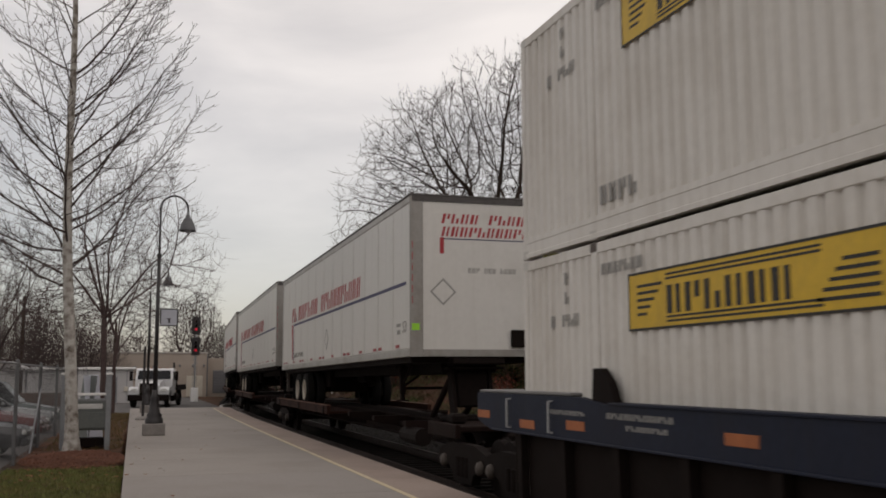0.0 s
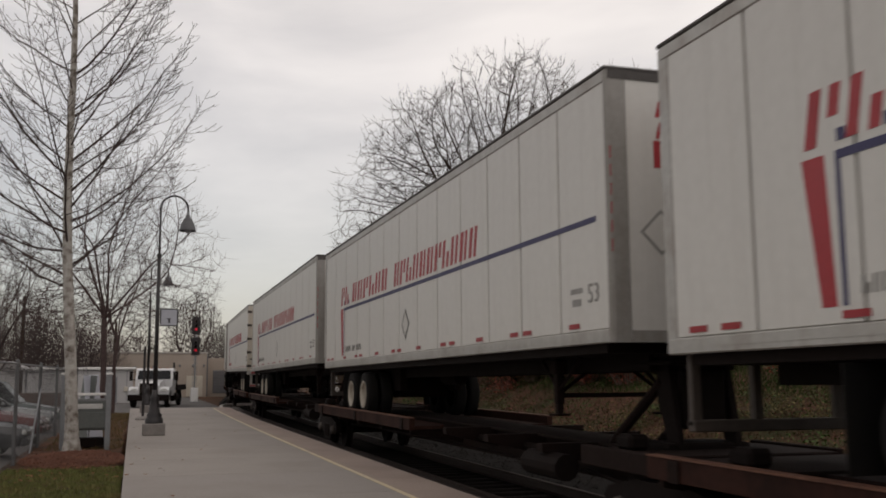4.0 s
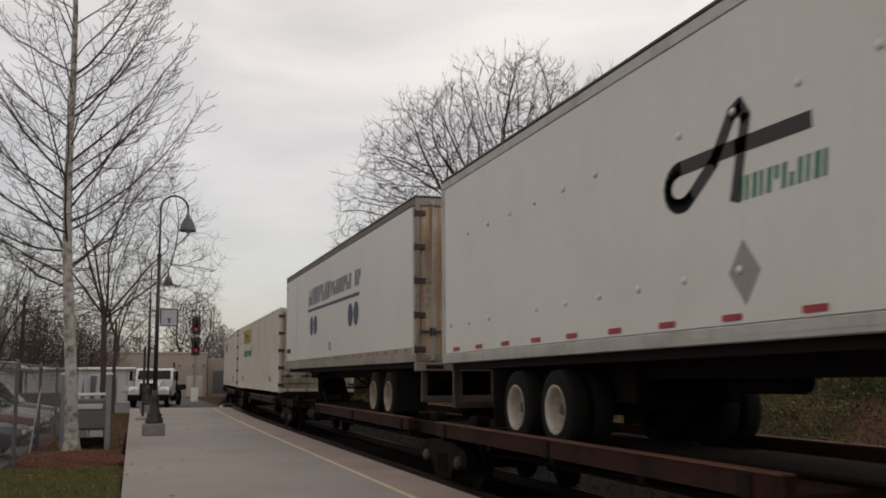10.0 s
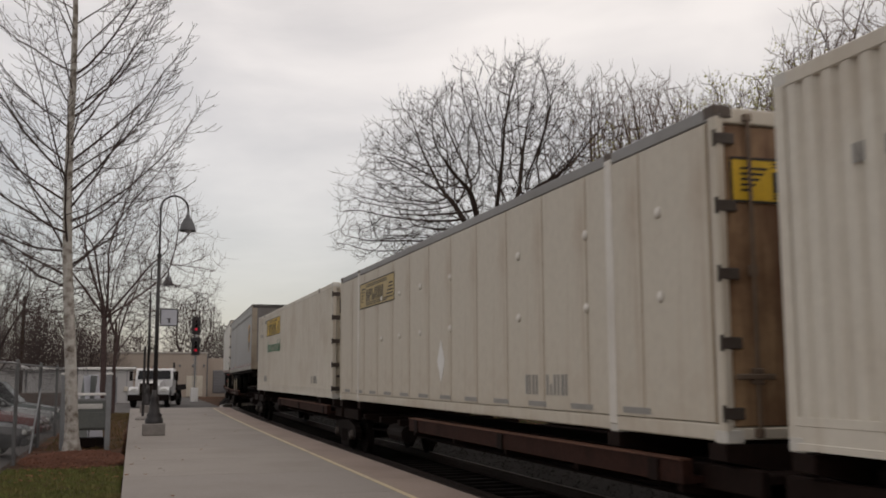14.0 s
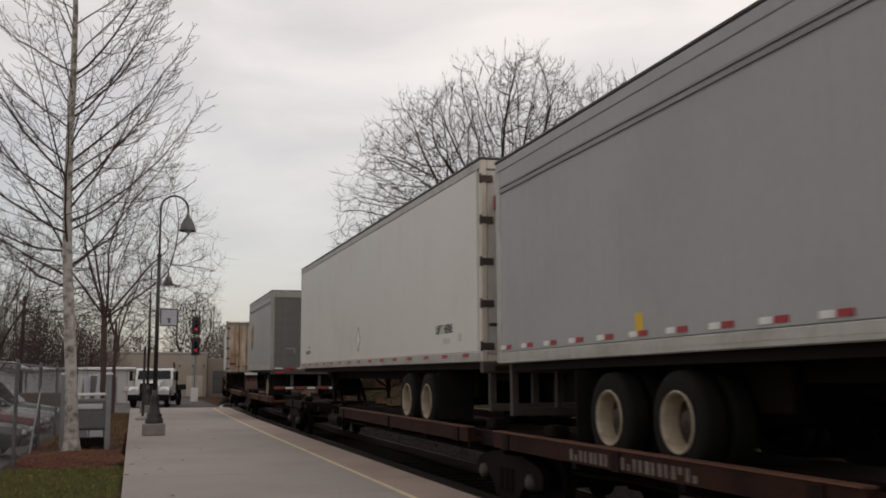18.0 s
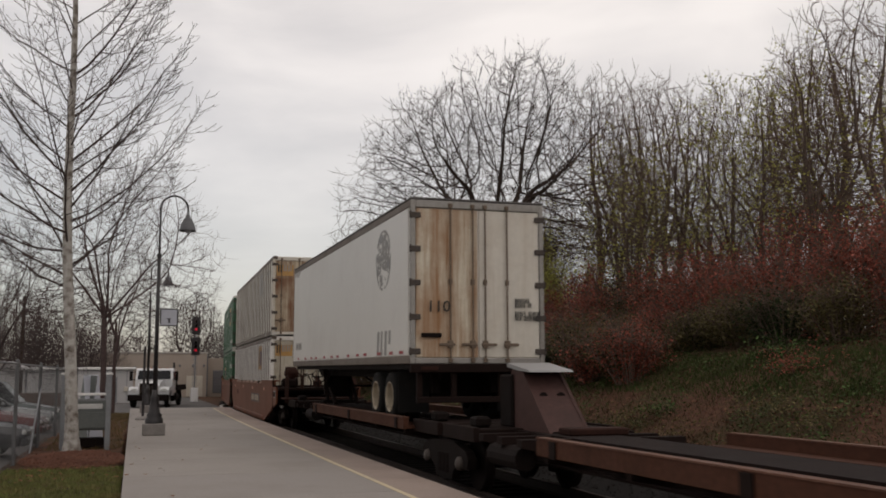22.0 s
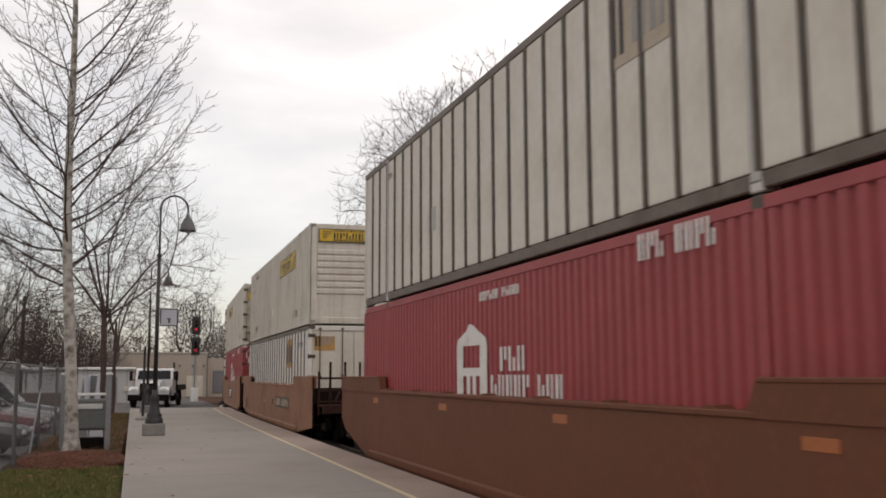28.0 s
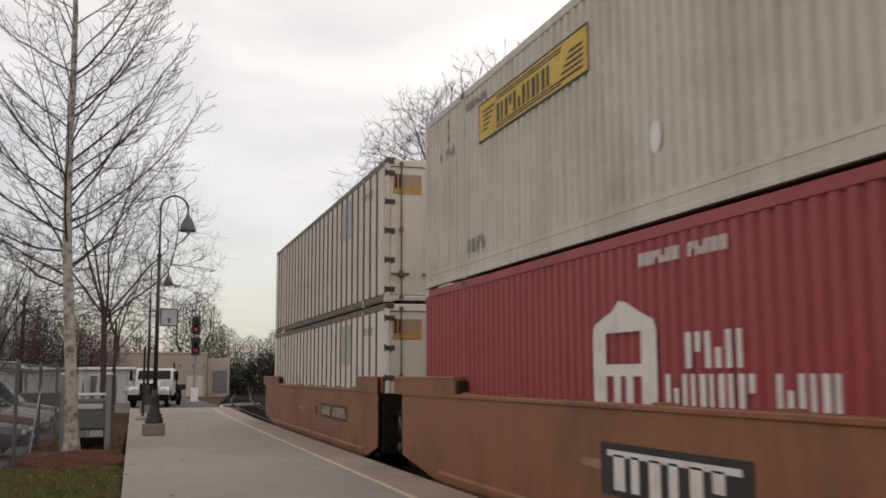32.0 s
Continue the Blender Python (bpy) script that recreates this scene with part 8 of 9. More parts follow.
leader_tree("bare pale-barked sycamore standing in a mulch bed", -7.33, 23.9, 0.12, 14.5, 0.15, 14, 0.28, 36, 5.0, M_SYC, M_SYCTWIG, -0.032, 0.0055, 66,
            ((3.9, 3.05, 4.2, 0.03, 24, 46), (5.2, 0.25, 4.6, 0.03, 34, 62), (6.2, 3.3, 4.4, 0.03, 42, 72), (6.6, 0.0, 4.8, 0.03, 36, 70), (7.6, 0.35, 4.4, 0.03, 42, 74), (8.6, -0.25, 4.2, 0.03, 40, 72), (4.5, 2.8, 4.0, 0.03, 8, 40), (4.9, 3.6, 4.2, 0.03, 20, 50), (3.7, 2.2, 3.6, 0.03, 15, 50), (5.6, 2.6, 4.4, 0.03, 30, 66), (4.2, 0.9, 3.6, 0.03, 25, 60), (5.9, -0.7, 4.2, 0.03, 34, 66)))
crown_tree("sycamore_tree", "bare slender sycamore on the grass verge", -7.1, 39.0, 0.05, 10.9, 4.2, 4.3, 23, 2500, M_REDTWIG, M_REDTWIG, 0.27, 0.0062, 3, (0.01, 0), 9, 0.36, 1.0, 0.5, power=2.3)
crown_tree("sycamore_tree", "bare slender sycamore on the far grass verge", -7.0, 56.0, -0.3, 9.8, 3.0, 4.2, 37, 1100, M_REDTWIG, M_REDTWIG, 0.3, 0.0085, 3, (0.01, 0), 7, 0.4, 0.9, 0.2, power=2.3)
crown_tree("spreading_tree", "bare grey tree with low limbs behind the car park fence", -11.7, 44.5, -0.1, 8.8, 3.9, 2.5, 41, 2600, M_SYCTWIG, M_SYCTWIG, 0.3, 0.0075, 3, (0.02, 0), 7, 0.24, 1.0, 0.0)
crown_tree("spreading_tree", "large bare spreading tree on the bank", 11.3, 48.0, 2.0, 17.0, 7.9, 6.9, 8, 7600, M_BARK, M_BARK, 0.33, 0.0102, 3, (0.02, 0), 9, 0.34, 1.0, 2.2, power=2.07)
WOODS = {}
for i, (x, y, h, bud, lean) in enumerate(((16.4, 46, 13.4, 0.1, 0), (15.8, 42, 12.4, 0.1, 0.1), (16.2, 40, 11.6, 0.3, -0.1), (20.0, 44, 12.6, 0.1, 0), (16.5, 36, 9.6, 0.8, 0.05), (16.0, 33, 9.2, 1.0, 0),
                                         (15.2, 30, 9.0, 0.9, 0.03), (19.4, 34, 10.8, 0.5, 0), (16.1, 28, 9.8, 0.5, 0.05), (19.7, 31, 11.6, 0.2, 0), (16.7, 26, 10.6, 0.2, 0), (19.0, 27, 11.6, 0.2, 0.05),
                                         (24.3, 52, 15.0, 0.1, 0), (28.0, 44, 14.4, 0.1, 0), (14.6, 38.5, 9.4, 0.5, -0.08), (18.2, 37.5, 10.6, 0.3, 0.05), (23.0, 40, 11.8, 0.1, 0), (22.5, 36, 11.8, 0.3, 0),
                                         (21.5, 48, 13.8, 0.1, 0), (17.8, 29.5, 11.4, 0.4, -0.05), (14.0, 54, 8.0, 0.1, 0.1), (18.5, 57, 10.0, 0.0, 0))):
    k = (1 if bud > 0.4 else 0, i % 4 if bud <= 0.4 else i % 3)
    if k not in WOODS:
        WOODS[k] = crown_tree("wood_tree", "tall thin bare tree with " + ("yellow-green buds" if k[0] else "dark twigs") + " on the bank", x, y, land(x, y) - 0.05, 12.0, 2.5, 4.6, 100 + i, 860, M_WOODBARK, M_TWIG, 0.34, 0.0105, 2,
                              (random.Random(i).uniform(-0.16, 0.16), 0), 5, 0.3, 0.5, 0.0, 0.85 if k[0] else 0.06, "trees on the bank", 2.0)
        o = WOODS[k]
    else:
        o = copy_thing(WOODS[k], pose(0, 0, 0))
    o.matrix_basis = pose(x, y, land(x, y) - 0.05, 0, 0, 67 * i) @ Matrix.Scale(h / 12.0 * 1.12, 4)


def bush(label, x, y, sx, sy, h, mat, seed, n=6200, stems=34, group="shrubs on the bank", size=(0.018, 0.052), z=None):
    b = thing("shrub", label, "shrub", group, pose(x, y, land(x, y) - 0.05 if z is None else z))
    r_ = random.Random(seed)
    w = Wood()
    v, f = [], []
    for i in range(stems):
        a, q = r_.uniform(0, 6.28), r_.random() ** 0.5
        px, py = q * 0.35 * sx * math.cos(a), q * 0.35 * sy * math.sin(a)
        ex, ey, ez = q * sx * math.cos(a), q * sy * math.sin(a), h * (1.05 - 0.45 * q * q) * r_.uniform(0.7, 1.12)
        pts = [(px, py, 0), (px + (ex - px) * 0.35, py + (ey - py) * 0.35, ez * 0.45), (px + (ex - px) * 0.75, py + (ey - py) * 0.75, ez * 0.82), (ex, ey, ez)]
        w.limb(pts, [0.03, 0.022, 0.014, 0.005] if h > 0.8 else [0.006, 0.005, 0.004, 0.002], 4)
        for k in range(n // stems):
            u = r_.random() ** 0.7
            j = min(2, int(u * 3))
            t_ = u * 3 - j
            s_ = 0.16 + 0.3 * u
            c = [pts[j][m_] + (pts[j + 1][m_] - pts[j][m_]) * t_ + r_.gauss(0, s_ * (0.8 if m_ < 2 else 0.55)) for m_ in range(3)]
            if c[2] > 0.02:
                leaf_card(v, f, r_, c[0], c[1], c[2], r_.uniform(*size))
        for k in range(10 if h > 0.8 else 0):
            u = r_.uniform(0.4, 1.0)
            j = min(2, int(u * 3))
            t_ = u * 3 - j
            c = [pts[j][m_] + (pts[j + 1][m_] - pts[j][m_]) * t_ for m_ in range(3)]
            e = [c[0] + r_.gauss(0, 0.35), c[1] + r_.gauss(0, 0.35), c[2] + r_.uniform(0.1, 0.6)]
            w.limb([tuple(c), tuple(e)], [0.009, 0.004], 3)
    w.part("stem_tangle", M_TWIG, b)
    me = bpy.data.meshes.new("leaves")
    me.from_pydata(v, [], f)
    me.materials.append(mat)
    part("leaves", me, None, b, kind="stuff")
    return b


for i, (x, y, sx, sy, h, m_) in enumerate(((10.4, 44.5, 1.5, 1.5, 2.6, "r"), (11.2, 41, 1.5, 1.5, 2.8, "r"), (10.2, 48, 1.4, 1.4, 2.6, "o"), (12.2, 36.8, 1.4, 1.5, 2.6, "r"), (11.6, 33.5, 1.2, 1.5, 1.6, "o"), (11.4, 39, 1.2, 1.6, 1.8, "r"), (11.2, 43.5, 1.2, 1.6, 2.0, "o"), (11.9, 26.5, 1.0, 1.4, 1.5, "o"), (11.0, 36.5, 1.0, 1.3, 1.3, "d"), (10.8, 41.3, 1.0, 1.3, 1.4, "d"), (11.6, 31, 1.1, 1.4, 1.5, "r"), (11.8, 24.3, 1.1, 1.4, 1.5, "d"), (11.6, 28.8, 0.9, 1.2, 1.1, "o"), (10.6, 46, 1.1, 1.3, 1.8, "o"), (11.9, 22, 1.1, 1.4, 1.5, "o"), (12.6, 44, 1.8, 1.8, 3.2, "r"), (12.8, 41, 1.6, 1.8, 3.0, "r"), (12.4, 38, 1.4, 1.8, 3.4, "r"), (13.4, 35.5, 1.6, 1.8, 3.0, "d"), (13.0, 33, 1.7, 1.8, 3.3, "r"), (13.2, 30.5, 1.7, 1.8, 3.2, "r"),
                                          (13.4, 28, 1.8, 1.8, 3.4, "r"), (13.2, 25.5, 1.8, 1.8, 3.4, "r"), (13.6, 23, 1.8, 1.8, 3.6, "r"), (13.4, 20.5, 1.8, 1.8, 3.6, "r"), (15.5, 40, 2, 2, 3.8, "d"), (16, 36, 2, 2, 4.0, "r"),
                                          (15.6, 32, 2, 2, 4.0, "r"), (15.8, 28, 2, 2, 4.4, "r"), (16.2, 24, 2, 2, 4.6, "r"), (15.0, 44, 2, 2, 3.5, "d"), (14.2, 48, 1.8, 2, 3.0, "d"), (12.0, 47.5, 1.3, 1.6, 2.4, "d"),
                                          (18.5, 33, 2.2, 2.4, 5.6, "o"), (18.5, 28, 2.2, 2.4, 5.8, "r"), (19, 38, 2.4, 2.4, 5.6, "d"), (19, 43, 2.4, 2.4, 5.2, "o"), (21.5, 35.5, 2.4, 2.4, 6.4, "d"), (21.5, 31, 2.4, 2.4, 6.4, "r"), (22, 40.5, 2.4, 2.4, 6.4, "o"), (21, 27, 2.4, 2.4, 6.4, "r"), (22.5, 46, 2.4, 2.4, 6.0, "d"), (18, 52.5, 2.4, 2.4, 5.0, "o"), (14.6, 52.5, 2, 2, 3.2, "d"), (17.5, 48, 2.2, 2.4, 4.0, "d"), (12.0, 29, 0.9, 1.2, 1.2, "d"), (11.8, 35, 0.8, 1.2, 1.0, "d"))):
    bush({"r": "red-brown leafy shrub", "d": "dark green tangled shrub", "o": "olive-brown tangled shrub"}[m_] + " on the bank", x, y, sx, sy, h * (0.66 if x >= 18 else 1.0), {"r": M_REDLEAF, "d": M_DARKLEAF, "o": M_OLIVE}[m_], 300 + i)
for i, (x, y, s, h) in enumerate(((9.2, 60, 1.8, 5.2), (10.8, 57, 1.8, 5.0), (11.5, 54.5, 1.8, 5.5), (8.6, 64, 1.8, 5.0), (12.8, 58, 2.0, 5.5), (10.6, 62, 2.0, 5.4), (8.0, 68, 2.0, 4.6), (12.5, 64, 2.2, 5.5), (13.6, 46.5, 1.6, 5.0), (11.0, 68, 2.2, 5.4), (9.6, 52.5, 1.5, 3.6), (8.4, 56, 1.5, 3.4), (7.6, 60.5, 1.5, 3.2), (10.6, 48.5, 1.3, 2.6), (7.4, 72, 1.8, 3.6))):
    bush("dark green and brown tangled shrub on the far bank", x, y, s, s, h, (M_OLIVE, M_DARKLEAF, M_OLIVE, M_REDLEAF)[i % 4], 450 + i, 6200, 36)
for i, (x, y, s, h) in enumerate(((10.9, 48.5, 1.3, 4.6), (12.4, 46.5, 1.3, 6.0), (9.3, 52, 1.3, 3.8), (13.4, 45.5, 1.2, 7.0), (10.4, 56, 1.6, 4.5), (14.6, 43, 1.2, 5.0))):
    bush("yellow-green budding shrub below the spreading tree", x, y, s, s, h, M_BUD, 400 + i, 2600, 22, size=(0.025, 0.06))

for i, (x, y, s, h) in enumerate(((11.4, 44.6, 1.5, 5.2), (10.4, 46.2, 1.3, 4.2), (12.8, 44.0, 1.4, 5.8), (11.9, 42.6, 1.1, 4.2))):
    bush("tall yellow-green shrub in young leaf on the bank", x, y, s, s, h, M_BUD, 620 + i, 8200, 34, size=(0.028, 0.06))
rng = random.Random(52)
for i in range(15):
    y = 27.5 + 1.05 * i + rng.uniform(-0.4, 0.4)
    k = i % 3
    bush(("red-brown bramble", "dark green bramble", "olive-brown bramble")[k] + " low on the bank", rng.uniform(8.7, 9.9), y, rng.uniform(0.9, 1.3), 1.2, rng.uniform(1.4, 2.3), (M_REDLEAF, M_DARKLEAF, M_OLIVE)[k], 640 + i, 4200, 30)

# thin saplings between the trees, three kinds copied
rng = random.Random(15)
kinds = [tree("sapling", "thin bare sapling with brown twigs on the bank", 14.2 + k, 36 + 3 * k, 6.5 + k, 0.05, POLE | {"min": 0.0055, "kids": (26, 8, 5), "from": (0.12, 0.15, 0.15)}, 200 + k, M_TWIG, M_TWIG, (0.04, 0), 0.25, "saplings on the bank") for k in range(3)]
for i in range(16):
    y = rng.uniform(22, 62)
    x = bend(y) + rng.uniform(13.5, 22) - (3.5 if y > 47 else 0)
    copy_thing(kinds[i % 3], pose(x, y, land(x, y) - 0.05, 0, 0, rng.uniform(0, 360)) @ Matrix.Scale(rng.uniform(0.65, 1.05), 4))
for i in range(3):
    y = rng.uniform(22, 40)
    x = bend(y) + rng.uniform(15.5, 22)
    copy_thing(kinds[i % 3], pose(x, y, land(x, y) - 0.05, 0, 0, rng.uniform(0, 360)) @ Matrix.Scale(rng.uniform(0.7, 1.2), 4))

# far trees as copies of a few bare crowns
far_a = crown_tree("far_tree", "distant bare grey tree with a rounded crown", 0.6, 118, -0.5, 11.9, 3.7, 4.0, 61, 3600, M_FARTWIG, M_FARTWIG, 0.36, 0.02, 4, (0, 0), 7, 0.26, 0.9, 0.0, 0, "far trees")
far_b = crown_tree("far_tree", "distant bare grey tree", -13.5, 97, -0.5, 9.4, 2.6, 2.2, 62, 1500, M_FARTWIG, M_FARTWIG, 0.34, 0.013, 3, (0, 0), 6, 0.2, 0.8, 0.0, 0, "far trees")
rng = random.Random(77)
for x, y, k, src in ((-5.2, 122, 0.66, "a"), (-8.4, 120, 0.62, "a"), (-12, 118, 0.68, "a"), (-16, 114, 0.72, "a"), (-21, 110, 0.8, "a"), (4.6, 126, 0.72, "a"), (8.2, 128, 0.62, "a"), (12, 132, 0.7, "a"), (16, 128, 0.7, "b"), (20, 122, 0.8, "a"), (24, 115, 0.9, "a"), (27, 105, 0.95, "b"),
                     (-8.2, 96, 0.78, "b"), (-10.3, 99, 0.9, "b"), (-15.6, 95, 1.15, "b"), (-17.6, 99, 1.2, "b"), (-19.5, 96, 1.1, "b"), (-12.0, 94.5, 0.9, "b"), (-21.5, 99, 1.1, "b"), (-14.6, 100, 1.1, "b"), (-16.6, 103, 1.0, "b"), (-11.2, 104, 0.95, "b"), (-9.2, 103, 0.8, "b")):
    copy_thing(far_a if src == "a" else far_b, pose(x, y, -0.5, 0, 0, rng.uniform(0, 360)) @ Matrix.Scale(k, 4))
M_EVER = material("evergreen_needles", (0.022, 0.032, 0.018), 0.85, 0.0, (0.03, 0.025, 0.015), 0.5, 0.6, 8, 0.0, 0.0, 0.3)
for i, (x, y, s, h) in enumerate(((7.6, 112, 1.7, 5.2), (9.6, 114, 1.9, 4.4), (5.4, 113, 1.4, 3.6), (3.9, 108, 1.6, 3.2), (12.5, 116, 2.2, 4.4), (2.0, 108.5, 1.2, 2.2))):
    bush("dark evergreen shrub beyond the yard", x, y, s, s, h, M_EVER, 500 + i, 2600, 20, "far evergreens", (0.06, 0.14), z=-0.4)

# low clumps that break up the open slope
rng = random.Random(31)
for i in range(26):
    y = 15 + 40 * rng.random()
    u = rng.uniform(5.2, 11.0)
    x = bend(y) + u
    k = rng.uniform(0.45, 0.95)
    m_ = (M_IVY, M_OLIVE, M_IVY, M_REDLEAF, M_WEED)[i % 5]
    bush(("low green clump", "low olive-brown clump", "low green clump", "low red-brown bramble", "low straw-brown clump")[i % 5] + " on the open slope", x, y, k, k * 1.3, rng.uniform(0.22, 0.55), m_, 700 + i, 900, 12, "low clumps on the slope", (0.015, 0.04))
# ---------------------------------------------------------------- lamps, signals, fence
M_IRON = material("dark_cast_iron", (0.028, 0.025, 0.026), 0.5, 0.3, (0.05, 0.04, 0.035), 0.4, 3.0, 20, 0.0, 0.1, 0.2)
M_SHADE = material("grey_lamp_shade", (0.09, 0.09, 0.095), 0.5, 0.2, None, 0.3, 3.0, 20, 0.0, 0.05, 0.15)
M_SIGN = material("pale_banner_sign", (0.44, 0.45, 0.50), 0.6, 0.0, (0.3, 0.3, 0.34), 0.4, 3.0, 20, 0.0, 0.02, 0.06)
M_GALV = material("galvanised_steel", (0.23, 0.235, 0.245), 0.5, 0.5, (0.18, 0.17, 0.16), 0.4, 3.0, 24, 0.0, 0.05, 0.12)
M_PLINTH = material("grey_stone_plinth", (0.23, 0.21, 0.195), 0.9, 0.0, None, 0.4, 3.0, 24, 0.0, 0.25, 0.15)
M_SIGNALRED = glow("lit_red_signal_lens", (0.75, 0.02, 0.05), 0.45)


def street_lamp(x, y, label, banner):
    """A gooseneck platform lamp on a turned iron base and square plinth."""
    p = thing("street_lamp", label, "lamp", "platform lamps", pose(x, y, 0.2))
    part("plinth", G().box(-0.3, 0.3, -0.3, 0.3, 0.0, 0.32, 0.02), M_PLINTH, p, "square stone plinth")
    part("base", G().lathe([(0.0, 0.24), (0.12, 0.24), (0.16, 0.19), (0.22, 0.21), (0.3, 0.15), (0.5, 0.13), (0.62, 0.1), (0.68, 0.12), (0.74, 0.085), (0.9, 0.075)], (0, 0, 0.32), "z", 20), M_IRON, p, "turned cast-iron base", True)
    part("post", G().tube([(0, 0, 1.1), (0, 0, 4.9)], [0.062, 0.048], 14), M_IRON, p, smooth=True)
    part("collar", G().lathe([(0, 0.05), (0.03, 0.07), (0.1, 0.07), (0.13, 0.05)], (0, 0, 4.85), "z", 16), M_IRON, p)
    arc = [(0, 0, 4.9), (0.0, 0, 6.15)] + [(0.37 - 0.37 * math.cos(radians(a)), 0, 6.25 + 0.37 * math.sin(radians(a))) for a in range(10, 181, 15)] + [(0.74, 0, 6.1)]
    part("gooseneck", G().tube(arc, 0.027, 10), M_IRON, p, smooth=True)
    s = part("shade", G().lathe([(0.0, 0.05), (-0.1, 0.07), (-0.16, 0.13), (-0.22, 0.14), (-0.24, 0.17), (-0.44, 0.225), (-0.47, 0.24), (-0.49, 0.23), (-0.44, 0.2), (-0.25, 0.12)], (0.74, 0, 6.12), "z", 24), M_SHADE, p, "bell-shaped grey shade", True)
    part("globe", G().lathe([(-0.24, 0.02), (-0.36, 0.1), (-0.46, 0.11), (-0.53, 0.06), (-0.55, 0.01)], (0.74, 0, 6.12), "z", 16), M_SIGN, s, smooth=True)
    if banner:
        b = part("banner_sign", G().box(0.1, 0.52, -0.01, 0.01, 2.99, 3.42, 0.004), M_SIGN, p, "pale banner sign in a dark frame")
        part("sign_frame", G().box(0.07, 0.55, -0.014, 0.014, 3.42, 3.45).box(0.07, 0.55, -0.014, 0.014, 2.96, 2.99).box(0.07, 0.1, -0.014, 0.014, 2.99, 3.42).box(0.52, 0.55, -0.014, 0.014, 2.99, 3.42), M_IRON, b)
        part("sign_mark", G().box(0.29, 0.34, -0.016, -0.01, 3.05, 3.16).box(0.25, 0.36, -0.015, -0.01, 3.16, 3.18), M_IRON, b)
        part("sign_bracket", G().tube([(0, 0, 3.44), (0.1, 0, 3.44)], 0.014, 6), M_IRON, p)
        part("sign_bracket", G().tube([(0, 0, 2.97), (0.1, 0, 2.97)], 0.014, 6), M_IRON, p)
    return p


street_lamp(-5.42, 28.4, "black gooseneck platform lamp with bell shade and small banner sign", True)
street_lamp(-5.38, 46.0, "black gooseneck platform lamp further along the platform", False)
post = thing("platform_post", "dark square post on a round concrete foot", "post", "", pose(-5.62, 38.2, 0.2))
part("shaft", G().box(-0.045, 0.045, -0.045, 0.045, 0.1, 2.6, 0.008), M_IRON, post)
part("foot", G().lathe([(0.0, 0.27), (0.06, 0.27), (0.1, 0.22), (0.14, 0.1)], (0, 0, 0), "z", 18), M_PLINTH, post)
part("cap", G().prism([(-0.055, 2.6), (0.055, 2.6), (0.0, 2.7)], "y", -0.05, 0.05), M_IRON, post)


def rail_signal(x, y, z, label, heads, top, lit=True):
    s = thing("rail_signal", label, "signal", "track signals", pose(x, y, z))
    part("mast", G().tube([(0, 0, 0.3), (0, 0, top)], 0.07, 12), M_GALV, s)
    part("cabinet", G().box(-0.3, 0.3, -0.25, 0.25, 0.0, 1.15, 0.03), M_PATCH, s, "pale equipment case at its foot")
    for hz in heads:
        h = part("signal_head", G().box(-0.36, 0.36, -0.28, -0.16, hz - 0.75, hz + 0.75, 0.055), M_IRON, s, "black signal head")
        for k, dz in enumerate((0.32, 0.0, -0.32)):
            part("visor", G().tube([(0, -0.28, hz + dz), (0, -0.5, hz + dz - 0.02)], 0.13, 14, caps=False), M_IRON, h)
            part("lens", G().lathe([(-0.01, 0.01), (0.0, 0.11), (0.03, 0.115)], (0, -0.31, hz + dz), "y", 16), M_SIGNALRED if k == 2 and lit else M_BLACK, h, "glowing red lens" if k == 2 and lit else "")
    g = G()
    for i in range(12):
        g.tube([(-0.16, 0.18, 0.8 + i * 0.4), (0.16, 0.18, 0.8 + i * 0.4)], 0.012, 5)
    g.tube([(-0.16, 0.18, 0.4), (-0.16, 0.18, 5.4)], 0.014, 5).tube([(0.16, 0.18, 0.4), (0.16, 0.18, 5.4)], 0.014, 5)
    part("ladder", g, M_GALV, s)
    return s


rail_signal(-1.08, 86, -0.35, "two-headed track signal showing red on a grey mast", (6.35, 4.6), 6.6)
rail_signal(9.7, 80, -0.3, "two-headed track signal beyond the track, lower head red", (5.0, 3.1), 5.6)

M_WIRE = material("dull_wire", (0.10, 0.10, 0.10), 0.6, 0.3, None, 0.3, 3.0, 24, 0.0, 0.0, 0.1)
# chain-link fence beside the car park
fence = thing("chain_link_fence", "grey chain-link fence with round posts beside the car park", "fence", "", pose(-8.15, 0, 0))
rng = random.Random(9)
M_FENCEPOST = material("weathered_fence_post", (0.12, 0.12, 0.122), 0.6, 0.3, (0.07, 0.065, 0.06), 0.4, 3.0, 24, 0.0, 0.05, 0.12)
FY = [8.0, 12.0, 16.0, 20.9, 26.0, 31.5, 37.0, 42.5]
for y in FY:
    part("fence_post", G().tube([(0, y, -0.15), (0, y, 2.08)], 0.038, 10).lathe([(0.0, 0.04), (0.04, 0.03), (0.06, 0.0)], (0, y, 2.08), "z", 10), M_FENCEPOST, fence)
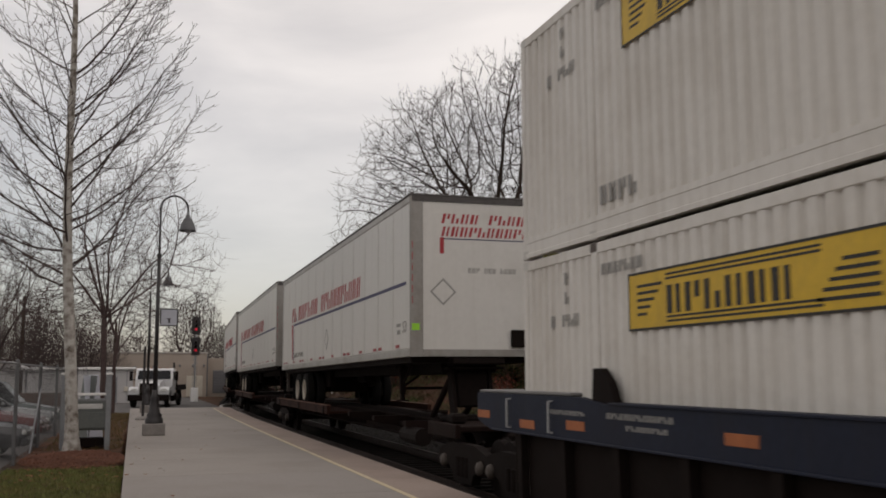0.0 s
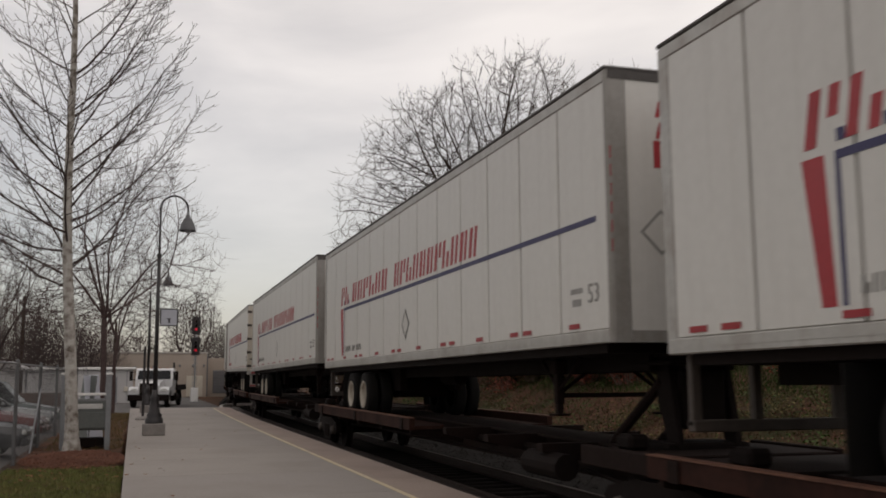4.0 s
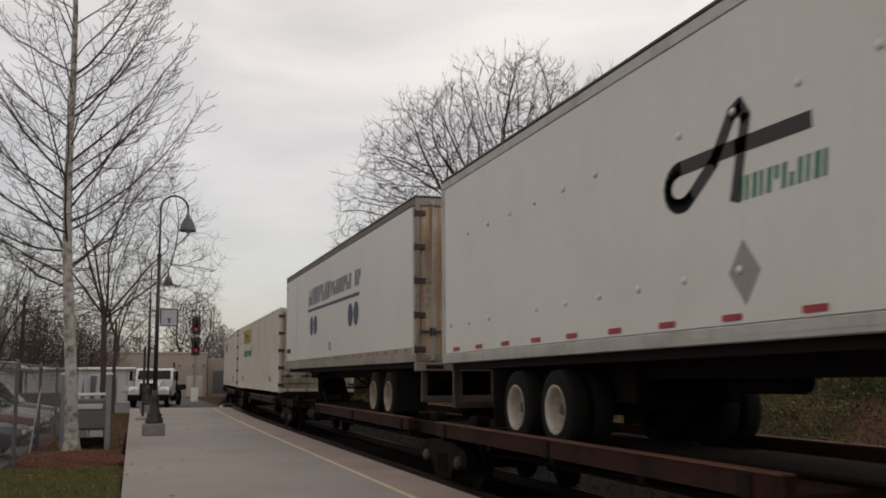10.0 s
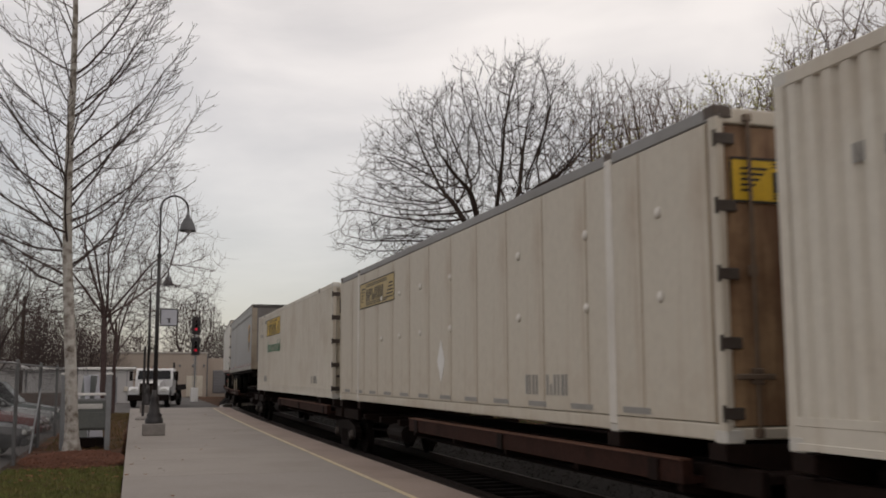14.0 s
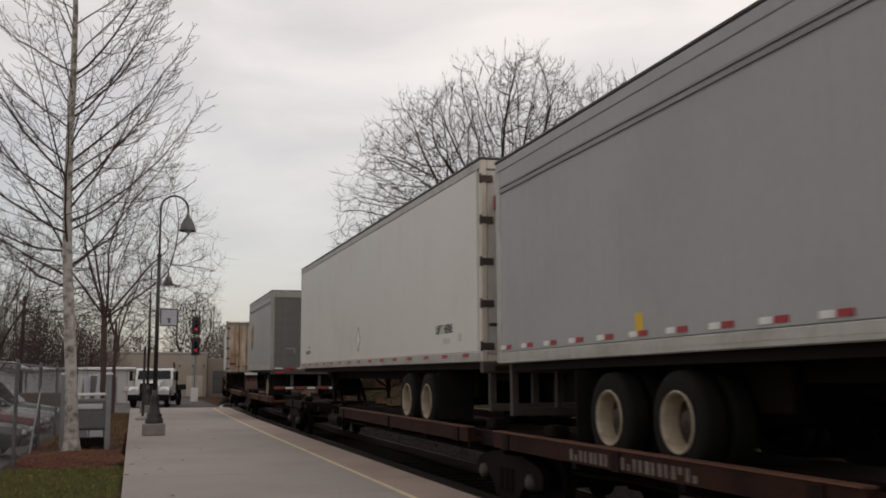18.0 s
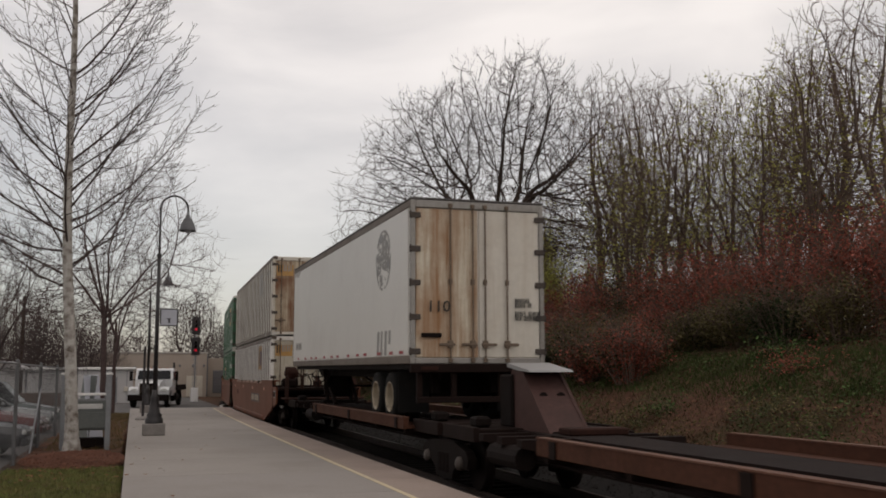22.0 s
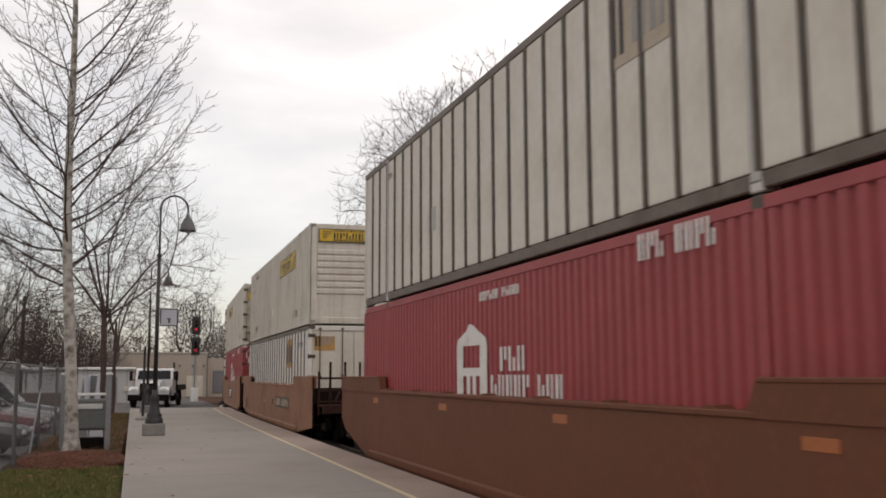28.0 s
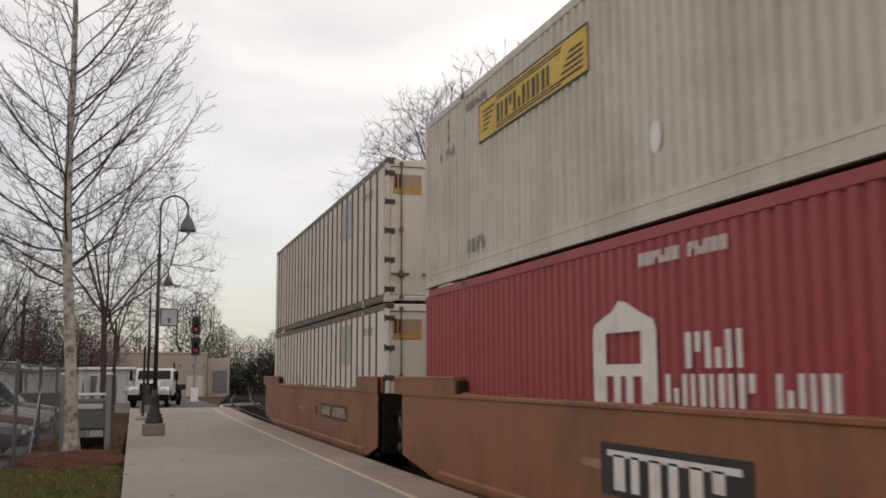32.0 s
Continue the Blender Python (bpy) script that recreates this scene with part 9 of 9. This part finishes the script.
for a, b in zip(FY, FY[1:]):
    part("top_rail", G().tube([(0, a, 2.04), (0, b, 2.04)], 0.02, 8), M_FENCEPOST, fence)
    w = Wood()
    step = 0.07
    k = int((b - a) / step)
    hgt = 1.98
    m_ = int(hgt / step)
    for i in range(-m_, k):
        y0_, z0_ = a + i * step, 0.02
        if y0_ < a:
            z0_ += a - y0_
            y0_ = a
        l = min(b - y0_, 2.0 - z0_)
        if l > 0.02:
            w.limb([(0.004, y0_, z0_), (0.004, y0_ + l, z0_ + l)], [0.0011, 0.0011], 3)
            w.limb([(-0.004, a + b - y0_, z0_), (-0.004, a + b - y0_ - l, z0_ + l)], [0.0011, 0.0011], 3)
    tagged(w.part("wire_mesh", M_WIRE, fence, "woven wire mesh"), kind="stuff")
brace = part("fence_brace", G().tube([(0, 24.0, 0.05), (0.02, 26.0, 1.5)], 0.02, 8), M_GALV, fence)

# a galvanised barrier frame with a grey equipment cabinet behind it
frame_ = thing("barrier_frame", "galvanised barrier frame of two thick posts and double rail", "barrier", "", pose(-7.02, 24.6, 0.05))
for s in (-1, 1):
    part("post", G().box(s * 0.49 - 0.06, s * 0.49 + 0.06, -0.06, 0.06, 0.0, 1.78, 0.015), M_GALV, frame_)
    part("post_cap", G().box(s * 0.49 - 0.08, s * 0.49 + 0.08, -0.08, 0.08, 1.78, 1.83, 0.01), M_PATCH, frame_)
part("rail", G().box(-0.43, 0.43, -0.03, 0.03, 1.3, 1.36, 0.01), M_PATCH, frame_)
part("rail", G().box(-0.43, 0.43, -0.03, 0.03, 1.18, 1.23, 0.01), M_GALV, frame_)
cab = thing("equipment_cabinet", "grey-green metal cabinet on legs behind the barrier", "cabinet", "", pose(-6.95, 25.3, 0.05))
M_CAB = material("grey_green_enamel", (0.135, 0.145, 0.135), 0.5, 0.0, (0.08, 0.08, 0.075), 0.4, 2.0, 20, 0.1, 0.05, 0.1)
part("body", G().box(-0.42, 0.42, -0.3, 0.3, 0.48, 1.2, 0.04), M_CAB, cab)
part("door", G().box(-0.38, 0.38, -0.315, -0.295, 0.54, 0.9, 0.01), M_CAB, cab)
part("label_plate", G().box(-0.36, 0.28, -0.32, -0.3, 0.98, 1.1, 0.006), M_PATCH, cab, "pale label plate")
part("latch", G().box(-0.38, -0.28, -0.335, -0.31, 0.83, 0.88, 0.008), M_BRIGHT, cab)
for x in (-0.38, 0.38):
    for y in (-0.26, 0.26):
        part("leg", G().box(x - 0.035, x + 0.035, y - 0.035, y + 0.035, 0.0, 0.5, 0.006), M_GALV, cab)
# Black box added in place of the shade under the cabinet.
part("lower_tray", G().box(-0.36, 0.36, -0.24, 0.24, 0.08, 0.3, 0.02), M_BLACK, cab)
stand = thing("folded_sign_board", "folded grey sign boards leaning together", "sign board", "", pose(-7.05, 27.4, 0.08))
for s, mt in ((-1, M_CAB), (1, M_SIGN)):
    o = part("board", G().box(-0.28, 0.28, -0.012, 0.012, 0.0, 1.75, 0.006), mt, stand)
    o.matrix_local = Matrix.Translation((s * 0.18, 0, 0)) @ Matrix.Rotation(-s * 0.1, 4, "Y") @ Matrix.Rotation(0.9 * s, 4, "Z")

# ---------------------------------------------------------------- vehicles
M_GLASS = material("dark_window_glass", (0.012, 0.013, 0.014), 0.2, 0.0, None, 0.1, 2.0, 20, 0.0, 0.0, 0.1, spec=0.22)
M_CHROME = material("chrome_trim", (0.62, 0.62, 0.62), 0.18, 1.0, None, 0.2, 4.0, 20, 0.0, 0.0, 0.05)
M_LAMP = material("headlamp_lens", (0.6, 0.6, 0.58), 0.12, 0.0, None, 0.2, 4.0, 20, 0.0, 0.0, 0.05)


def car(x, y, turn, paint, label, length=4.6, tall=1.45):
    """A parked car: lofted body, glass house, wheels, lamps and bumpers. Its front looks down -y of its own space."""
    c = thing("parked_car", label, "car", "parked cars", pose(x, y, -0.1, 0, 0, turn))
    hl, hw = length / 2, 0.88
    secs = [(-hl, 0.36, 0.62, 0.74), (-hl + 0.12, 0.28, 0.70, 0.84), (-hl + 1.2, 0.24, 0.88, hw), (-hl + 1.5, 0.24, 0.93, hw), (0.3, 0.24, 0.95, hw), (hl - 0.9, 0.24, 0.96, hw), (hl - 0.12, 0.3, 0.92, 0.85), (hl, 0.4, 0.8, 0.76)]
    v, f = [], []
    for yy, z0, z1, w in secs:
        v += [(-w * 0.92, yy, z0), (-w, yy, z0 + 0.18), (-w, yy, z1 - 0.16), (-w * 0.9, yy, z1), (w * 0.9, yy, z1), (w, yy, z1 - 0.16), (w, yy, z0 + 0.18), (w * 0.92, yy, z0)]
    for i in range(len(secs) - 1):
        for k in range(8):
            f.append((8 * i + k, 8 * i + (k + 1) % 8, 8 * i + 8 + (k + 1) % 8, 8 * i + 8 + k))
    f += [tuple(range(8)), tuple(range(8 * len(secs) - 8, 8 * len(secs)))]
    part("body", G().add(v, f), paint, c)
    g = [(-hl + 1.35, 0.93), (-hl + 2.05, tall - 0.03), (-hl + 2.5, tall), (hl - 1.4, tall), (hl - 0.75, 0.95)]
    vv = [(s * (0.82 if z < 1 else 0.66), yy, z) for s in (-1, 1) for yy, z in g]
    n = len(g)
    part("glass_house", G().add(vv, [tuple(range(n)), tuple(range(2 * n - 1, n - 1, -1))] + [(i, i + n, (i + 1) % n + n, (i + 1) % n) for i in range(n)]), M_GLASS, c, "dark tinted windows")
    part("roof", G().box(-0.655, 0.655, -hl + 2.1, hl - 1.42, tall - 0.01, tall + 0.025, 0.02), paint, c)
    for s in (-1, 1):
        for yy in (-0.25, 0.75):
            part("pillar", G().prism([(yy - 0.04, 0.93), (yy + 0.04, 0.93), (yy + 0.03, tall), (yy - 0.03, tall)], "x", s * 0.76 - 0.03, s * 0.76 + 0.03), paint, c)
        for yy in (-hl + 0.85, hl - 0.95):
            w = part("wheel", G().lathe([(-0.1, 0.2), (-0.11, 0.29), (-0.08, 0.325), (0.08, 0.325), (0.11, 0.29), (0.1, 0.2)], (0, 0, 0), "x", 24), M_RUBBER, c)
            w.location = (s * 0.8, yy, 0.325)
            part("rim", G().lathe([(-0.105, 0.21), (-0.06, 0.19), (-0.05, 0.05), (-0.08, 0.0)] if s < 0 else [(0.105, 0.21), (0.06, 0.19), (0.05, 0.05), (0.08, 0.0)], (0, 0, 0), "x", 20), M_BRIGHT, w)
        part("headlight", G().box(s * 0.62 - 0.15, s * 0.62 + 0.15, -hl - 0.012, -hl + 0.1, 0.55, 0.68, 0.03), M_LAMP, c)
        part("tail_light", G().box(s * 0.68 - 0.1, s * 0.68 + 0.1, hl - 0.1, hl + 0.012, 0.6, 0.78, 0.03), M_REFLECT, c)
        part("wing_mirror", G().box(s * 0.95 - 0.08, s * 0.95 + 0.08, -hl + 1.55, -hl + 1.65, 0.95, 1.07, 0.03), paint, c)
    part("front_bumper", G().box(-0.8, 0.8, -hl - 0.06, -hl + 0.1, 0.3, 0.5, 0.05), paint, c)
    part("rear_bumper", G().box(-0.8, 0.8, hl - 0.1, hl + 0.06, 0.38, 0.56, 0.05), paint, c)
    part("grille", G().box(-0.42, 0.42, -hl - 0.02, -hl + 0.05, 0.52, 0.64, 0.02), M_CHROME, c)
    return c


P_RED = material("dark_red_car_paint", (0.10, 0.018, 0.018), 0.25, 0.0, None, 0.2, 2, 20, 0, 0, 0.05)
P_SILVER = material("silver_car_paint", (0.22, 0.23, 0.235), 0.3, 0.4, None, 0.2, 2, 20, 0, 0, 0.05)
P_TEAL = material("grey_green_car_paint", (0.10, 0.12, 0.118), 0.3, 0.2, None, 0.2, 2, 20, 0, 0, 0.05)
P_DARK = material("charcoal_car_paint", (0.045, 0.045, 0.05), 0.3, 0.0, None, 0.2, 2, 20, 0, 0, 0.05)
car(-10.9, 21.2, 82, P_TEAL, "grey-green parked car behind the fence")
car(-10.7, 31.5, 85, P_RED, "dark red parked car behind the fence")
car(-10.8, 36.2, 95, P_SILVER, "silver parked car behind the fence")
car(-10.6, 25.8, 88, P_DARK, "charcoal parked car behind the fence")
car(-11.0, 41.0, 88, P_TEAL, "grey-green parked car at the far end of the car park", 4.8, 1.7)

M_TRUCK = material("white_truck_paint", (0.60, 0.60, 0.605), 0.3, 0.0, (0.4, 0.38, 0.35), 0.2, 1.0, 14, 0.1, 0.02, 0.03)
truck = thing("flatbed_truck", "white flatbed truck with a long hood facing the platform", "truck", "", pose(-4.8, 71.2, -0.34, 0, 0, -9.5) @ Matrix.Scale(1.12, 4))
part("hood", G().prism([(-1.0, 0.85), (1.05, 0.85), (1.05, 1.68), (0.6, 1.62), (-0.8, 1.46), (-1.0, 1.3)], "x", -0.62, 0.62), M_TRUCK, truck)
for s in (-1, 1):
    part("fender", G().prism([(-0.95, 0.75), (-0.95, 1.05), (-0.6, 1.25), (0.2, 1.25), (0.55, 0.95), (0.55, 0.7), (0.35, 0.7), (0.15, 1.0), (-0.4, 1.05), (-0.7, 0.75)], "x", min(s * 0.6, s * 1.18), max(s * 0.6, s * 1.18)), M_TRUCK, truck)
    part("headlight", G().box(s * 0.88 - 0.17, s * 0.88 + 0.17, -1.0, -0.9, 0.95, 1.17, 0.03), M_LAMP, truck)
    w = part("wheel", G().lathe([(-0.13, 0.28), (-0.14, 0.44), (-0.1, 0.5), (0.1, 0.5), (0.14, 0.44), (0.13, 0.28)], (0, 0, 0), "x", 26), M_RUBBER, truck)
    w.location = (s * 1.0, -0.15, 0.5)
    part("rim", G().lathe([(s * 0.135, 0.29), (s * 0.05, 0.24), (s * 0.04, 0.1), (s * 0.1, 0.0)], (0, 0, 0), "x", 20), M_BRIGHT, w)
    w = part("wheel", G().lathe([(-0.13, 0.28), (-0.14, 0.44), (-0.1, 0.5), (0.1, 0.5), (0.14, 0.44), (0.13, 0.28)], (0, 0, 0), "x", 26), M_RUBBER, truck)
    w.location = (s * 1.0, 5.2, 0.5)
    part("mirror", G().box(s * 1.38 - 0.09, s * 1.38 + 0.09, 0.95, 1.02, 1.62, 2.2, 0.02).tube([(s * 1.1, 1.1, 2.14), (s * 1.36, 1.0, 2.15)], 0.02, 6).tube([(s * 1.1, 1.1, 1.68), (s * 1.36, 1.0, 1.66)], 0.02, 6), M_BLACK, truck)
part("grille", G().box(-0.5, 0.5, -1.06, -0.98, 0.8, 1.46, 0.05), M_BLACK, truck)
part("grille_rim", G().box(-0.54, -0.48, -1.09, -1.0, 0.8, 1.5, 0.02).box(0.48, 0.54, -1.09, -1.0, 0.8, 1.5, 0.02).box(-0.48, 0.48, -1.09, -1.0, 1.44, 1.5, 0.02), M_CHROME, truck)
slat = G().box(-0.44, 0.44, -1.085, -1.05, -0.012, 0.012).mesh("grille_slat", M_HINGE)
for i in range(7):
    o = part("grille_slat", slat, None, truck)
    o.location = (0, 0, 0.88 + i * 0.07)
part("bumper", G().box(-1.18, 1.18, -1.25, -1.02, 0.42, 0.8, 0.04), M_BLACK, truck)
part("cab", G().prism([(1.05, 0.7), (2.55, 0.7), (2.55, 2.34), (1.6, 2.38), (1.35, 2.3), (1.05, 1.68)], "x", -1.12, 1.12), M_TRUCK, truck)
v = [(-1.0, 1.03, 1.7), (1.0, 1.03, 1.7), (0.96, 1.3, 2.24), (-0.96, 1.3, 2.24)]
part("windscreen", G().add(v + [(x, y + 0.06, z) for x, y, z in v], [(0, 1, 2, 3), (4, 7, 6, 5), (0, 4, 5, 1), (1, 5, 6, 2), (2, 6, 7, 3), (3, 7, 4, 0)]), M_GLASS, truck, "dark windscreen")
part("screen_divider", G().prism([(1.02, 1.7), (1.29, 2.24), (1.31, 2.24), (1.04, 1.7)], "x", -0.02, 0.02), M_TRUCK, truck)
for s in (-1, 1):
    part("side_window", G().box(s * 1.12 - 0.01, s * 1.12 + 0.01, 1.4, 2.2, 1.68, 2.16, 0.005), M_GLASS, truck)
for x in (-0.7, -0.25, 0.25, 0.7):
    part("roof_marker", G().box(x - 0.05, x + 0.05, 1.5, 1.62, 2.37, 2.43, 0.02), M_AMBER, truck)
part("flatbed", G().box(-1.22, 1.22, 2.75, 7.4, 0.98, 1.16, 0.02), M_BLACK, truck)
part("headboard", G().box(-1.2, 1.2, 2.7, 2.78, 1.16, 1.9, 0.02), M_BLACK, truck)
for s in (-1, 1):
    part("side_board", G().box(s * 1.19 - 0.025, s * 1.19 + 0.025, 2.9, 7.3, 1.16, 1.34, 0.01), M_BLACK, truck)
part("fuel_tank", G().tube([(1.0, 2.0, 0.6), (1.0, 3.2, 0.6)], 0.28, 16), M_BLACK, truck)
part("chassis", G().box(-0.45, 0.45, -0.8, 7.2, 0.6, 0.8), M_BLACK, truck)
part("exhaust_stack", G().tube([(0.98, 2.66, 0.9), (0.98, 2.66, 2.75)], 0.06, 10), M_IRON, truck)

# ---------------------------------------------------------------- buildings beyond the yard
M_STUCCO = material("beige_block_wall", (0.37, 0.31, 0.26), 0.9, 0.0, (0.25, 0.205, 0.17), 0.4, 0.4, 10, 0.15, 0.1, 0.08)
M_SHEDWHITE = material("white_shed_cladding", (0.43, 0.415, 0.41), 0.7, 0.0, (0.3, 0.28, 0.26), 0.35, 0.5, 10, 0.2, 0.05, 0.05)
M_SHUTTER = material("grey_steel_shutter", (0.17, 0.165, 0.17), 0.6, 0.2, None, 0.3, 1.0, 10, 0.0, 0.05, 0.1)
M_BRICKDARK = material("brown_wall_band", (0.11, 0.075, 0.06), 0.9, 0.0, None, 0.4, 1.0, 10, 0.0, 0.1, 0.15)
b = thing("flat_roofed_building", "long low beige flat-roofed building beyond the yard", "building", "", pose(0, 105, -0.4))
part("wall", G().box(-10.4, 1.2, 0, 14, 0, 4.45, 0.03), M_STUCCO, b)
part("wing", G().box(1.2, 3.6, 1.0, 12, 0, 4.0, 0.03), M_STUCCO, b)
part("parapet", G().box(-10.5, 1.3, -0.08, 0.3, 4.45, 4.62, 0.02), M_KERB, b)
part("shutter_door", G().box(1.9, 3.35, 0.9, 1.05, 0.4, 2.75, 0.02), M_SHUTTER, b, "grey roller shutter")
for i in range(8):
    part("shutter_slat", G().box(1.95, 3.3, 0.86, 0.91, 0.5 + i * 0.28, 0.74 + i * 0.28, 0.02), M_SHUTTER, b)
for x in (-0.8, 0.05):
    part("door", G().box(x, x + 0.75, -0.06, 0.02, 0.1, 2.2, 0.02), M_BEIGE, b)
for x in (-1.6, -0.3, 0.8):
    part("wall_lamp", G().box(x, x + 0.2, -0.15, 0.0, 3.1, 3.35, 0.03), M_SHUTTER, b)
part("downpipe", G().tube([(1.25, -0.06, 0.1), (1.25, -0.06, 4.4)], 0.06, 8), M_SHUTTER, b)
for x in (-8.5, -6.0, -4.2):
    part("vent", G().box(x, x + 0.25, -0.05, 0.0, 3.0, 3.2, 0.01), M_SHUTTER, b)
s = thing("white_shed", "long low white metal shed with a flat roof", "shed", "", pose(0, 84, -0.35))
part("wall", G().box(-24, -6.0, 0, 8, 0, 2.65, 0.02), M_SHEDWHITE, s)
part("roof", G().box(-24.2, -5.8, -0.25, 8.2, 2.65, 2.85, 0.03), M_PATCH, s)
for i in range(12):
    part("wall_seam", G().box(-23.0 + i * 1.5, -22.95 + i * 1.5, -0.025, 0.0, 0.05, 2.6), M_GALV, s)
part("door", G().box(-8.2, -7.2, -0.05, 0.01, 0.05, 2.1, 0.02), M_GALV, s)
part("meter_box", G().box(-6.7, -6.4, -0.15, 0.0, 0.9, 1.3, 0.03), M_BEIGE, s)
r = thing("carport_roof", "low pale carport roof on thin posts", "carport", "", pose(-15.2, 62, -0.1))
part("roof", G().prism([(-3.4, 2.35), (-2.4, 2.75), (2.4, 2.75), (3.4, 2.35), (3.4, 2.28), (-3.4, 2.28)], "y", -2.5, 2.5), M_SHEDWHITE, r)
for x in (-3.1, 3.1):
    for y in (-2.2, 2.2):
        part("post", G().box(x - 0.05, x + 0.05, y - 0.05, y + 0.05, 0, 2.3), M_GALV, r)
structure("wall_back", G().box(-26, -9.2, 55.0, 55.25, -0.3, 0.95, 0.02), M_BRICKDARK, "low brown wall along the back of the car park", category="wall")
rw = thing("roadside_shed", "pale sheet-clad shed beyond the track signal", "shed", "", pose(18.5, 118, 0.2))
part("wall", G().box(-2.6, 3.2, 0, 5, 0, 3.4, 0.03), M_SHEDWHITE, rw)
part("roof", G().prism([(-2.9, 3.4), (3.5, 3.4), (0.3, 4.3)], "y", -0.2, 5.2), M_GALV, rw)
part("door", G().box(-1.0, 1.2, -0.05, 0.01, 0.1, 2.4, 0.02), M_SHUTTER, rw)


def utility_pole(x, y, z, h, arms=1):
    p = thing("utility_pole", "weathered wooden utility pole with crossarm", "pole", "utility poles", pose(x, y, z))
    part("shaft", G().tube([(0, 0, -0.2), (0, 0, h)], [0.15, 0.1], 10), M_BARK, p)
    for i in range(arms):
        zz = h - 0.5 - i * 0.8
        part("crossarm", G().box(-1.1, 1.1, -0.06, 0.06, zz, zz + 0.12, 0.01), M_BARK, p)
        for xx in (-1.0, -0.4, 0.4, 1.0):
            part("insulator", G().lathe([(0, 0.03), (0.05, 0.05), (0.12, 0.04), (0.16, 0.02)], (xx, 0, zz + 0.12), "z", 8), M_GALV, p)
    return p


utility_pole(-13.0, 70, -0.4, 7.4, 0)
utility_pole(-16.0, 80, -0.4, 6.0, 0)
utility_pole(-7.6, 92, -0.4, 7.0, 0)
motions()
